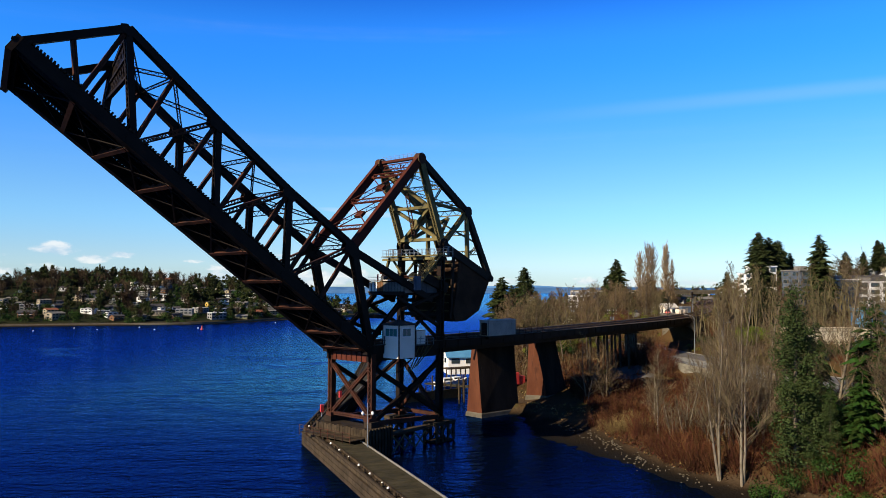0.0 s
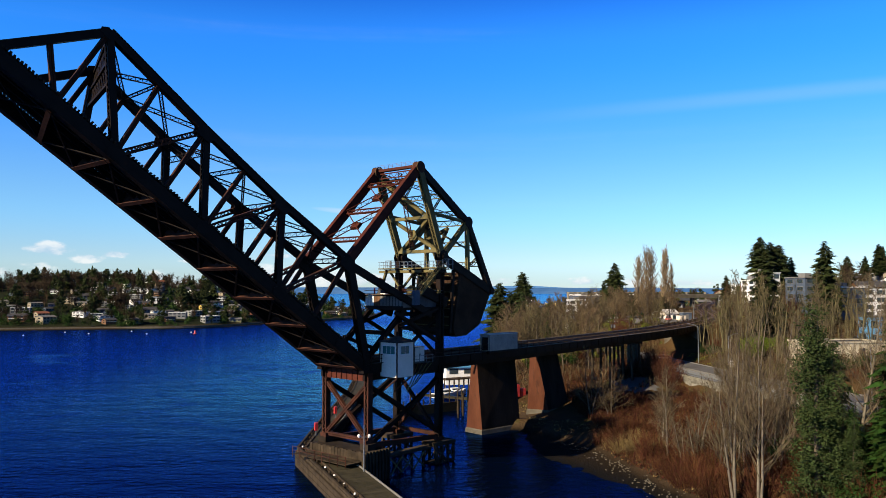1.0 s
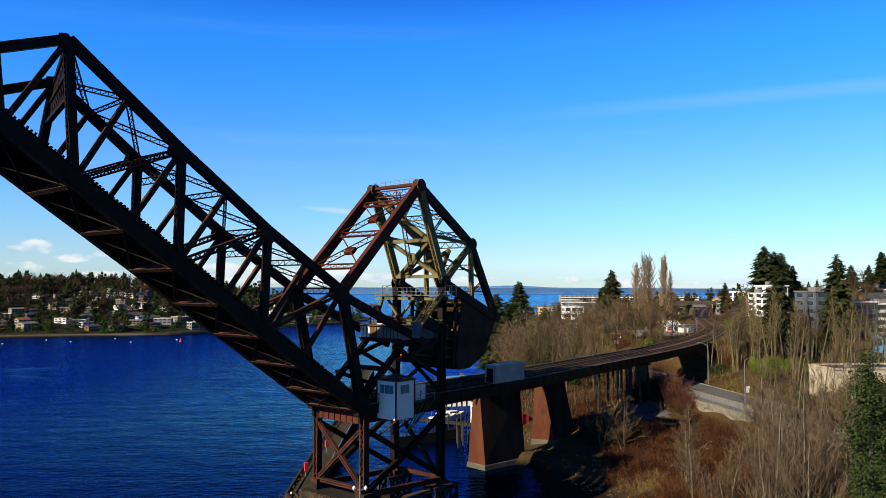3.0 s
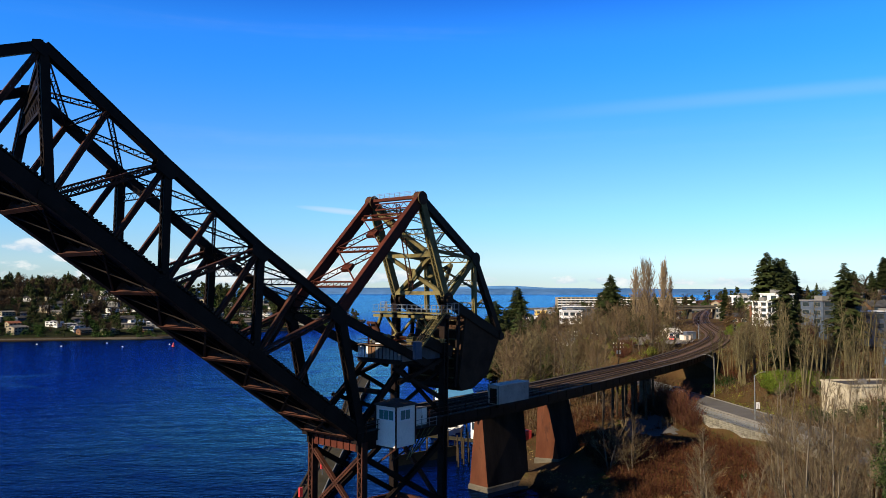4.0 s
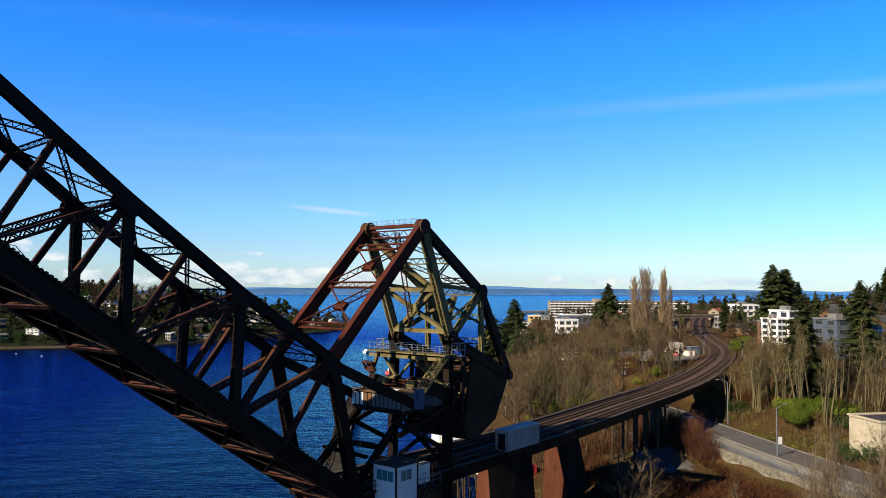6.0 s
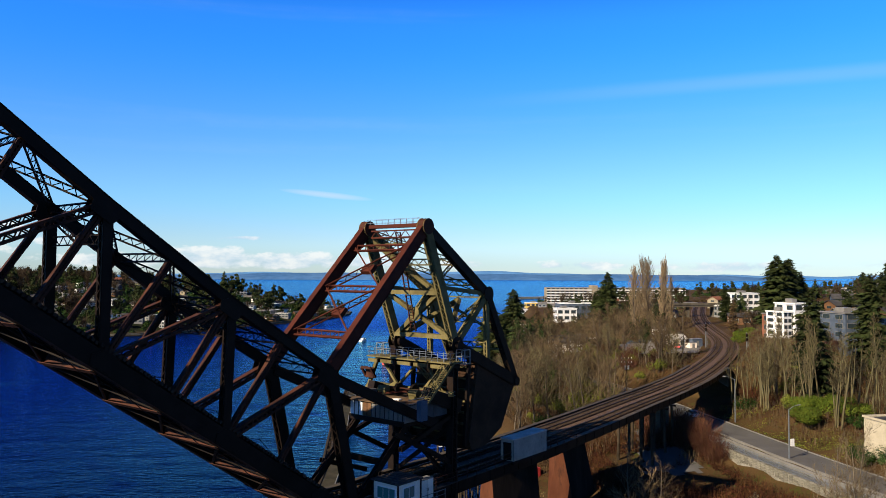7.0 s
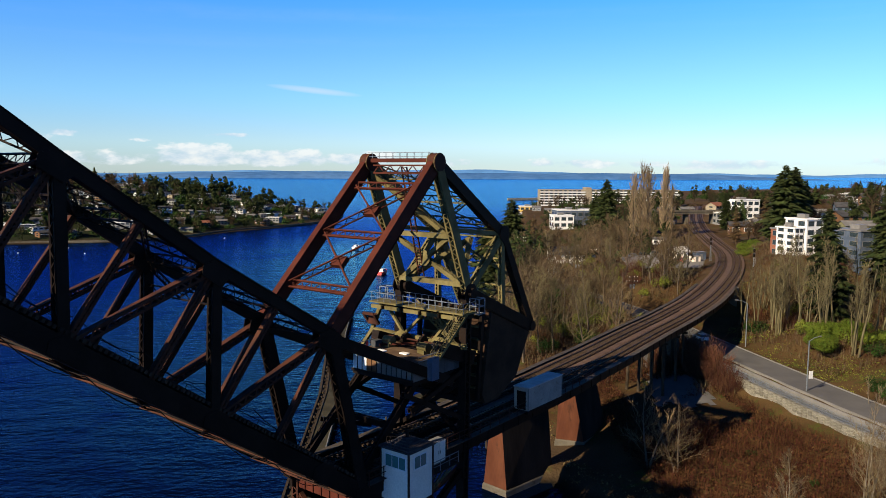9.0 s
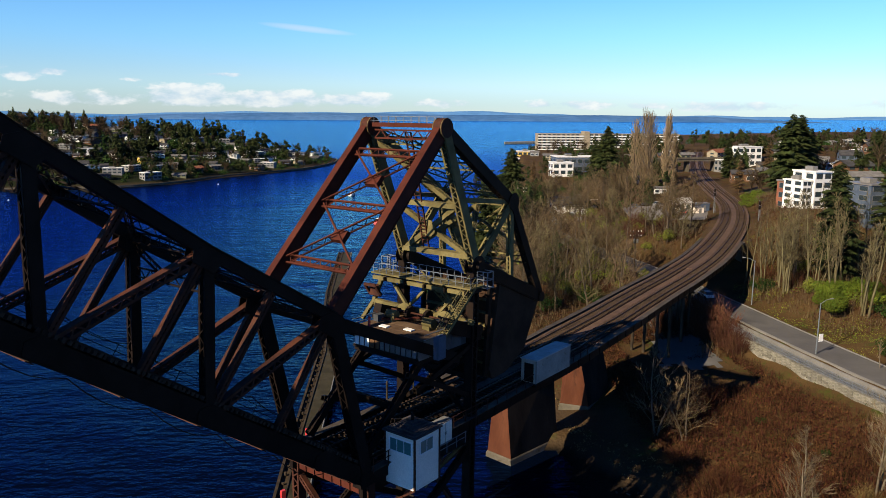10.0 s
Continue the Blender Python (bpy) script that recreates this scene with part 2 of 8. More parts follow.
BALLAST = mat("ballast", (0.050, 0.029, 0.0175), (0.082, 0.050, 0.031), 0.6, 0.95, bump=0.8, dist=0.08, fine=6.0, spec=0.2, space="World")
ASPHALT = mat("asphalt", (0.0542, 0.0524, 0.0507), (0.0737, 0.0716, 0.0682), 0.2, 0.85, spec=0.3, space="World", fine=30)
PAVE = mat("paving_concrete", (0.102, 0.0998, 0.0944), (0.136, 0.132, 0.125), 0.3, 0.85, spec=0.25, space="World")
GRAVEL = mat("gravel_yard", (0.105, 0.0968, 0.0872), (0.139, 0.131, 0.116), 0.12, 0.92, spec=0.2, space="World", fine=20)
STONE = mat("wall_stone", (0.085, 0.079, 0.062), (0.215, 0.205, 0.175), 0.7, 0.9, jitter=0.55, spot=(0.0774, 0.0774, 0.0532), spot_at=0.6, spec=0.1)
WHITE = mat("white_paint", (0.476, 0.476, 0.462), (0.548, 0.548, 0.534), 0.7, 0.6, bump=0.08, spec=0.15)
YELLOW = mat("yellow_paint", (0.409, 0.277, 0.066), (0.475, 0.33, 0.0924), 0.7, 0.7, bump=0.08, spec=0.15)
RED = mat("red_paint", (0.33, 0.0198, 0.0198), (0.409, 0.033, 0.0264), 0.8, 0.5, bump=0.05)
BLUE_PAINT = mat("blue_paint", (0.0292, 0.0936, 0.199), (0.0468, 0.129, 0.246), 0.8, 0.55, bump=0.05)
BEIGE = mat("beige_paint", (0.174, 0.149, 0.105), (0.218, 0.188, 0.135), 0.35, 0.8, bump=0.15, spec=0.1, spot=(0.10, 0.085, 0.055), spot_at=0.56)
GREYBLUE = mat("slate_paint", (0.040, 0.054, 0.078), (0.062, 0.080, 0.108), 0.6, 0.75, bump=0.1, spec=0.15)
BROWN_WALL = mat("cedar_siding", (0.0774, 0.0411, 0.0218), (0.116, 0.0629, 0.0339), 0.6, 0.8, bump=0.15, spec=0.1)
GREY_WALL = mat("grey_stucco", (0.116, 0.116, 0.116), (0.16, 0.16, 0.155), 0.4, 0.8, bump=0.1, spec=0.15)
OLIVE_WALL = mat("olive_paint", (0.106, 0.106, 0.058), (0.145, 0.145, 0.0822), 0.6, 0.8, bump=0.1, spec=0.15)
ROOF_DARK = mat("asphalt_shingle", (0.0242, 0.0242, 0.0266), (0.0484, 0.0484, 0.0508), 0.5, 0.9, bump=0.3, spec=0.1)
ROOF_GREY = mat("grey_shingle", (0.0822, 0.0798, 0.0774), (0.121, 0.118, 0.114), 0.5, 0.9, bump=0.3, spec=0.1)
ROOF_RED = mat("clay_roof", (0.126, 0.0484, 0.029), (0.174, 0.0725, 0.0435), 0.5, 0.85, bump=0.3, spec=0.1)
ROOF_BLUE = mat("blue_metal_roof", (0.0351, 0.129, 0.246), (0.0527, 0.164, 0.292), 0.5, 0.5, bump=0.1)
BARK = mat("bark", (0.046, 0.035, 0.024), (0.088, 0.069, 0.049), 1.5, 0.92, bump=0.6, stretch=(1, 1, 0.25), spec=0.2, jitter=0.2)
BARK_PALE = mat("alder_bark", (0.066, 0.054, 0.038), (0.128, 0.108, 0.080), 1.5, 0.9, bump=0.4, stretch=(1, 1, 0.4), spec=0.2, jitter=0.2)
BARK_MOSS = mat("mossy_bark", (0.050, 0.043, 0.021), (0.098, 0.084, 0.045), 1.2, 0.92, bump=0.4, stretch=(1, 1, 0.4), spec=0.1, jitter=0.25)
TWIG = mat("bare_twigs", (0.046, 0.0310, 0.0160), (0.086, 0.0600, 0.0325), 0.4, 0.9, bump=0.0, spec=0.15, jitter=0.6)
MOSS = mat("green_moss", (0.060, 0.072, 0.010), (0.122, 0.134, 0.019), 0.3, 0.9, bump=0.0, spec=0.1, jitter=0.45)
TWIG_ALDER = mat("alder_twigs", (0.046, 0.0345, 0.0205), (0.092, 0.0700, 0.0425), 0.4, 0.9, bump=0.0, spec=0.1, jitter=0.55)
TWIG_FAR = mat("far_twigs", (0.030, 0.021, 0.013), (0.052, 0.038, 0.024), 0.05, 0.95, bump=0.0, spec=0.05, jitter=0.4)
TWIG_RED = mat("red_twigs", (0.0452, 0.0169, 0.00954), (0.0722, 0.0286, 0.0156), 0.4, 0.9, bump=0.0, spec=0.15, jitter=0.6)
TWIG_POPLAR = mat("poplar_twigs", (0.118, 0.0860, 0.0500), (0.170, 0.1240, 0.0740), 0.4, 0.9, bump=0.0, spec=0.15, jitter=0.3)
TWIG_OLIVE = mat("mossy_twigs", (0.048, 0.0390, 0.0190), (0.090, 0.0730, 0.0370), 0.4, 0.9, bump=0.0, spec=0.15, jitter=0.6)
SHEET_DARK = mat("dark_sheet_metal", (0.0339, 0.0363, 0.0387), (0.058, 0.0605, 0.0629), 0.5, 0.6, bump=0.08, spec=0.15)
DRY = mat("dry_grass", (0.0836, 0.0581, 0.023), (0.122, 0.0865, 0.0366), 0.4, 0.95, bump=0.0, spec=0.1, jitter=0.35)
BRAMBLE = mat("brown_bramble", (0.036, 0.0130, 0.0060), (0.066, 0.0260, 0.0115), 0.25, 0.95, bump=0.0, spec=0.1, jitter=0.6, space="World")
NEEDLE = mat("fir_needles", (0.0105, 0.0155, 0.0046), (0.0250, 0.0320, 0.0090), 0.3, 0.8, bump=0.0, spec=0.08, jitter=0.4)
NEEDLE_OLIVE = mat("cedar_foliage", (0.0169, 0.0281, 0.00772), (0.0339, 0.0484, 0.0136), 0.3, 0.8, bump=0.0, spec=0.08, jitter=0.4)
NEEDLE_RUST = mat("rusty_foliage", (0.0411, 0.0242, 0.00967), (0.0629, 0.0387, 0.0154), 0.3, 0.8, bump=0.0, spec=0.2, jitter=0.4)
LEAF = mat("evergreen_leaves", (0.036, 0.056, 0.0050), (0.078, 0.100, 0.0110), 0.35, 0.7, bump=0.0, spec=0.08, jitter=0.45)
LEAF_DARK = mat("ivy_leaves", (0.00907, 0.0226, 0.00373), (0.0181, 0.039, 0.00583), 0.35, 0.7, bump=0.0, spec=0.08, jitter=0.45)


def ground_mat():
    m = mat("ground_cover", (0.033, 0.0185, 0.0082), (0.058, 0.036, 0.015), 0.09, 0.95, spot=(0.034, 0.040, 0.008), spot_at=0.56, spec=0.05, space="World", fine=25, bump=0.9, dist=0.25)
    n, l = m.node_tree.nodes, m.node_tree.links
    g = n.new("ShaderNodeNewGeometry")
    s = n.new("ShaderNodeSeparateXYZ")
    l.new(g.outputs["Position"], s.inputs[0])
    r = n.new("ShaderNodeMapRange")
    r.inputs["From Min"].default_value, r.inputs["From Max"].default_value = 0.7, 2.2
    l.new(s.outputs["Z"], r.inputs[0])
    far = n.new("ShaderNodeMapRange")
    far.inputs["From Min"].default_value, far.inputs["From Max"].default_value = -40.0, -60.0
    l.new(s.outputs["X"], far.inputs[0])
    p = n["Principled BSDF"]
    old = p.inputs["Base Color"].links[0].from_socket
    mix = n.new("ShaderNodeMixRGB")
    wet = n.new("ShaderNodeValToRGB")           # tidal mud, black at the waterline and drying upwards
    for pos, c in ((0.0, (0.0035, 0.0035, 0.0035)), (0.22, (0.012, 0.0085, 0.0052)), (0.6, (0.030, 0.020, 0.0115))):
        e = wet.color_ramp.elements.new(pos) if pos else wet.color_ramp.elements[0]
        e.position, e.color = pos, (*c, 1)
    wet.color_ramp.elements[-1].color = (0.042, 0.029, 0.017, 1)
    l.new(s.outputs["Z"], wet.inputs[0])
    l.new(wet.outputs[0], mix.inputs[1])
    l.new(r.outputs[0], mix.inputs[0])
    lawn = n.new("ShaderNodeMixRGB")
    lawn.inputs[2].default_value = (0.0095, 0.0125, 0.0048, 1)    # gardens and grass across the channel
    l.new(far.outputs[0], lawn.inputs[0])
    l.new(old, lawn.inputs[1])
    l.new(lawn.outputs[0], mix.inputs[2])
    l.new(mix.outputs[0], p.inputs["Base Color"])
    return m


def water_mat():
    m = bpy.data.materials.new("channel_water")
    m.use_nodes = True
    n, l = m.node_tree.nodes, m.node_tree.links
    p = n["Principled BSDF"]
    g = n.new("ShaderNodeNewGeometry")
    hgt = None
    for sc, st, amp in ((0.9, (0.55, 1.0, 1.0), 1.3), (0.16, (0.45, 1.0, 1.0), 2.8), (0.016, (1.0, 0.8, 1.0), 1.6)):
        mp = n.new("ShaderNodeMapping")
        mp.inputs["Scale"].default_value, mp.inputs["Rotation"].default_value = st, (0, 0, radians(12))
        l.new(g.outputs["Position"], mp.inputs[0])
        t = n.new("ShaderNodeTexNoise")
        t.inputs["Scale"].default_value, t.inputs["Detail"].default_value = sc, 3.0
        l.new(mp.outputs[0], t.inputs["Vector"])
        k = n.new("ShaderNodeMath")
        k.operation = "MULTIPLY"
        k.inputs[1].default_value = amp
        l.new(t.outputs[0], k.inputs[0])
        if hgt is None:
            hgt = k.outputs[0]
        else:
            a = n.new("ShaderNodeMath")
            a.operation = "ADD"
            l.new(hgt, a.inputs[0])
            l.new(k.outputs[0], a.inputs[1])
            hgt = a.outputs[0]
    b = n.new("ShaderNodeBump")
    b.inputs["Strength"].default_value, b.inputs["Distance"].default_value = 0.62, 0.35
    l.new(hgt, b.inputs["Height"])
    # smoother and rougher lanes of current
    w = n.new("ShaderNodeTexNoise")
    w.inputs["Scale"].default_value, w.inputs["Detail"].default_value, w.inputs["Distortion"].default_value = 0.013, 6.0, 1.6
    l.new(g.outputs["Position"], w.inputs["Vector"])
    r = n.new("ShaderNodeMapRange")
    r.inputs["From Min"].default_value, r.inputs["From Max"].default_value = 0.60, 0.86
    r.inputs["To Min"].default_value, r.inputs["To Max"].default_value = 0.0, 1.0
    l.new(w.outputs[0], r.inputs[0])
    rg = n.new("ShaderNodeMapRange")
    rg.inputs["To Min"].default_value, rg.inputs["To Max"].default_value = 0.16, 0.26
    l.new(r.outputs[0], rg.inputs[0])
    c = n.new("ShaderNodeMixRGB")
    c.inputs[1].default_value, c.inputs[2].default_value = (0.0004, 0.0016, 0.006, 1), (0.0010, 0.006, 0.018, 1)
    l.new(r.outputs[0], c.inputs[0])
    body = n.new("ShaderNodeBsdfDiffuse")
    l.new(c.outputs[0], body.inputs["Color"])
    gloss = n.new("ShaderNodeBsdfGlossy")
    # gloss tint: paler far out over the sound, and in the channel's current lanes
    sp = n.new("ShaderNodeSeparateXYZ")
    l.new(g.outputs["Position"], sp.inputs[0])
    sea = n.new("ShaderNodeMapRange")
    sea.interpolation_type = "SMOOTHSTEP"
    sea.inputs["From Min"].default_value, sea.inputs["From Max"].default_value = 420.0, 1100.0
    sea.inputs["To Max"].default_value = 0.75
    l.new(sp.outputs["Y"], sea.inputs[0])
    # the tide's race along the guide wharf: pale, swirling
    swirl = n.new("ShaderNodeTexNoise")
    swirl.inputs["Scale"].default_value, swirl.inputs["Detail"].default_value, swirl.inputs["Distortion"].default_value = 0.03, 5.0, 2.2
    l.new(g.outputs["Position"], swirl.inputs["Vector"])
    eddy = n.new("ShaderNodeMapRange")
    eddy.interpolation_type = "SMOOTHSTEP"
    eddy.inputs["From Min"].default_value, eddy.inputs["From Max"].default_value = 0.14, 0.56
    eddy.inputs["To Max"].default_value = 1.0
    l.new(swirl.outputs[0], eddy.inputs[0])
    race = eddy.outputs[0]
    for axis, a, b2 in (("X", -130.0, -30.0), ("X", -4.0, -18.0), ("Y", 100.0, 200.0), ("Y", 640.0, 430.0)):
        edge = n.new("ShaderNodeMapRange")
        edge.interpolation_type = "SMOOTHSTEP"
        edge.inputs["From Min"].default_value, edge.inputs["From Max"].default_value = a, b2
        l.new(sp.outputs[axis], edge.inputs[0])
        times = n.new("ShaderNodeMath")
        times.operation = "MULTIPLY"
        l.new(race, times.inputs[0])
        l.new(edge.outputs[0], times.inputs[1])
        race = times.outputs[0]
    either = n.new("ShaderNodeMath")
    either.operation = "MAXIMUM"
    l.new(race, either.inputs[0])
    l.new(r.outputs[0], either.inputs[1])
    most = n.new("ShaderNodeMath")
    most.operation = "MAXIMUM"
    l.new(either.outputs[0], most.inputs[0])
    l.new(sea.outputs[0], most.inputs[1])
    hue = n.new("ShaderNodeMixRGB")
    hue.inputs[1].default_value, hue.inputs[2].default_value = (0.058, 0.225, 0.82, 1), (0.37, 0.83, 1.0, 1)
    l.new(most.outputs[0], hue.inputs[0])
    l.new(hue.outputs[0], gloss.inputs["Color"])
    l.new(rg.outputs[0], gloss.inputs["Roughness"])
    l.new(b.outputs[0], gloss.inputs["Normal"])
    f = n.new("ShaderNodeFresnel")
    f.inputs["IOR"].default_value = 1.15
    l.new(b.outputs[0], f.inputs["Normal"])
    mx = n.new("ShaderNodeMixShader")
    l.new(f.outputs[0], mx.inputs[0])
    l.new(body.outputs[0], mx.inputs[1])
    l.new(gloss.outputs[0], mx.inputs[2])
    l.new(mx.outputs[0], n["Material Output"].inputs[0])
    n.remove(p)
    return m


def glass_mat(name, tint):
    m = mat(name, tint, tint, 0.6, 0.08, bump=0.0, spec=0.8, rrange=0.03)
    return m


GROUND, WATER = ground_mat(), water_mat()
PANE = glass_mat("window_glass", (0.020, 0.030, 0.036))
PANE_GREEN = glass_mat("green_tinted_glass", (0.05, 0.13, 0.12))


# ---- mesh building ----
V3 = Vector
ORIGIN = {}


class Shape:
    """Collects vertices and faces of one part."""

    def __init__(self):
        self.v, self.f = [], []

    def add(self, pts, faces):
        k = len(self.v)
        self.v += [tuple(p) for p in pts]
        self.f += [tuple(i + k for i in f) for f in faces]
        return self

    def beam(self, p, q, w, h, side=(0, 0, 1), shift=0.0):
        """A bar from p to q, w wide along side and h deep across it."""
        p, q = V3(p), V3(q)
        d = (q - p).normalized()
        s = V3(side)
        s = s - d * s.dot(d)
        if s.length < 1e-5:
            s = d.orthogonal()
        s.normalize()
        n = d.cross(s)
        p, q = p + n * shift, q + n * shift
        a, b = s * w / 2, n * h / 2
        pts = [p - a - b, p + a - b, p + a + b, p - a + b, q - a - b, q + a - b, q + a + b, q - a + b]
        return self.add(pts, [(3, 2, 1, 0), (4, 5, 6, 7), (0, 1, 5, 4), (1, 2, 6, 5), (2, 3, 7, 6), (3, 0, 4, 7)])

    def box(self, c, sx, sy, sz, turn=0.0):
        """An upright box on its base's centre c."""
        ca, sa = math.cos(turn), math.sin(turn)
        pts = []
        for z in (0, sz):
            for x, y in ((-sx / 2, -sy / 2), (sx / 2, -sy / 2), (sx / 2, sy / 2), (-sx / 2, sy / 2)):
                pts.append((c[0] + x * ca - y * sa, c[1] + x * sa + y * ca, c[2] + z))
        return self.add(pts, [(3, 2, 1, 0), (4, 5, 6, 7), (0, 1, 5, 4), (1, 2, 6, 5), (2, 3, 7, 6), (3, 0, 4, 7)])

    def prism(self, poly, vec):
        """A polygon pushed along vec."""
        poly, vec = [V3(p) for p in poly], V3(vec)
        n = sum(((a - poly[0]).cross(b - poly[0]) for a, b in zip(poly[1:], poly[2:])), V3())
        if n.dot(vec) > 0:
            poly = poly[::-1]
        k = len(poly)
        faces = [tuple(range(k)), tuple(range(2 * k - 1, k - 1, -1))]
        faces += [((i + 1) % k, i, i + k, (i + 1) % k + k) for i in range(k)]
        return self.add(poly + [p + vec for p in poly], faces)

    def tube(self, p, q, r1, r2, n=6, caps=True):
        p, q = V3(p), V3(q)
        d = (q - p).normalized()
        s = d.orthogonal().normalized()
        t = d.cross(s)
        ring = [s * math.cos(2 * math.pi * i / n) + t * math.sin(2 * math.pi * i / n) for i in range(n)]
        pts = [p + c * r1 for c in ring] + [q + c * r2 for c in ring]
        faces = [(i, (i + 1) % n, (i + 1) % n + n, i + n) for i in range(n)]
        if caps:
            faces += [tuple(range(n - 1, -1, -1)), tuple(range(n, 2 * n))]
        return self.add(pts, faces)

    def spike(self, p, q, r):
        p, q = V3(p), V3(q)
        d = (q - p).normalized()
        s = d.orthogonal()
        t = d.cross(s)
        return self.add([p + s * r, p - s * r * 0.5 + t * r * 0.87, p - s * r * 0.5 - t * r * 0.87, q], [(0, 1, 3), (1, 2, 3), (2, 0, 3)])

    def sliver(self, p, q, r):
        """The finest twig: one long thin triangle."""
        p, q = V3(p), V3(q)
        s = (q - p).orthogonal().normalized() * r
        return self.add([p + s, p - s, q], [(0, 1, 2)])

    def lacing(self, p, q, w, side, shift, bar=0.09, step=1.0):
        """Zigzag bars on one face of a built-up member."""
        p, q = V3(p), V3(q)
        d = (q - p).normalized()
        s = V3(side)
        s = (s - d * s.dot(d)).normalized()
        n = d.cross(s)
        k = max(2, round((q - p).length / (w * step)))
        for i in range(k):
            a, b = p + (q - p) * (i / k), p + (q - p) * ((i + 1) / k)
            g = 1 if i % 2 else -1
            self.beam(a + s * g * w / 2 + n * shift, b - s * g * w / 2 + n * shift, bar, 0.03, d.cross(n))
        return self

    def laced(self, p, q, w, h, side, plate=0.07, step=1.0, bar=0.09):
        """A built-up member: two side plates, and lacing on both open faces."""
        p, q = V3(p), V3(q)
        d = (q - p).normalized()
        s = V3(side)
        s = (s - d * s.dot(d)).normalized()
        for g in (-1, 1):
            self.beam(p + s * g * (w / 2 - plate / 2), q + s * g * (w / 2 - plate / 2), plate, h, s)
            n = d.cross(s)
            self.beam(p + s * g * (w / 2 - 0.1) + n * (h / 2 - 0.03), q + s * g * (w / 2 - 0.1) + n * (h / 2 - 0.03), 0.2, 0.05, s)
            self.beam(p + s * g * (w / 2 - 0.1) - n * (h / 2 - 0.03), q + s * g * (w / 2 - 0.1) - n * (h / 2 - 0.03), 0.2, 0.05, s)
        self.lacing(p, q, w - 0.12, s, h / 2, bar, step)
        self.lacing(p, q, w - 0.12, s, -h / 2, bar, step)
        return self

    def lattice(self, p, q, depth, up, bar=0.07, chord=0.12, step=1.0):
        """A light girder: two angles with zigzag bars between them."""
        p, q, up = V3(p), V3(q), V3(up)
        d = (q - p).normalized()
        up = (up - d * up.dot(d)).normalized()
        for g in (-1, 1):
            self.beam(p + up * g * depth / 2, q + up * g * depth / 2, chord, chord, up)
        k = max(2, round((q - p).length / (depth * step)))
        for i in range(k):
            a, b = p + (q - p) * (i / k), p + (q - p) * ((i + 1) / k)
            g = 1 if i % 2 else -1
            self.beam(a + up * g * depth / 2, b - up * g * depth / 2, bar, bar * 0.6, up)
        return self


def thing(name, at, label, category, group="", kind=""):
    ob = new(name)
    ob.location = at
    ORIGIN[ob] = V3(at)
    return tagged(ob, label, category, group, kind)


def mesh_of(name, shape, material, origin=(0, 0, 0), smooth=False):
    me = bpy.data.meshes.new(name)
    o = V3(origin)
    me.from_pydata([(p[0] - o.x, p[1] - o.y, p[2] - o.z) for p in shape.v], [], shape.f)
    me.materials.append(material)
    if smooth:
        me.shade_smooth()
    return me


def part(name, shape, material, parent, label="", smooth=False):
    o = ORIGIN[parent]
    ob = new(name, mesh_of(name, shape, material, o, smooth))
    ob.parent = parent
    ORIGIN[ob] = o
    if label:
        ob["label"] = label
    return ob


def structure(name, shape, material, label, category, smooth=False, kind="structure"):
    ob = new(name, mesh_of(name, shape, material, (0, 0, 0), smooth))
    ORIGIN[ob] = V3((0, 0, 0))
    return tagged(ob, label, category, "", kind)

# ---- the bridge: u runs out along the leaf, v across from its nearer truss, z up ----
D = V3((-0.66262, -0.748956, 0.0))
ACROSS = V3((-0.748956, 0.66262, 0.0))
BASE = V3((-2.7195, 123.48, 0.0))
UP = V3((0, 0, 1))
WIDE = 9.1


def B(u, v, z):
    return BASE + D * u + ACROSS * v + UP * z


def uz(pt, v):
    return B(pt[0], v, pt[1])


# joints of the leaf's truss (u, z)
HEEL, TIP = V3((12.3, 15.6)), V3((61.9, 50.0))
B4, B3, B2, B1 = (HEEL + (TIP - HEEL) * k for k in (0.0966, 0.3135, 0.5304, 0.7473))
T4, T3, T2, T1 = V3((15.9, 30.9)), V3((27.3, 37.9)), V3((38.4, 45.6)), V3((50.2, 54.4))
M12, M23, M34 = (T1 + T2) / 2, (T2 + T3) / 2, (T3 + T4) / 2
C01, C12, C23, C34 = (TIP + B1) / 2, (B1 + B2) / 2, (B2 + B3) / 2, (B3 + B4) / 2
E01 = T1 + (TIP - T1) * 0.52
CH = (TIP - HEEL).normalized()          # along the bottom chord
CP = V3((-CH.y, CH.x))                  # square to it, towards the top chord

SKEW = 3.25                             # the leaf's outer end is cut on the skew


def lz(p, v):
    """A joint of the leaf; past its last full panel the farther truss falls back."""
    k = min(1.0, max(0.0, 1.9 * (p - B1).dot(CH) / (TIP - B1).dot(CH)))
    return uz(p - CH * (SKEW * k * v / WIDE), v)


def square(a, b):
    """The direction in the truss's plane that is square to the member from a to b."""
    d = (b - a).normalized()
    return D * -d.y + UP * d.x


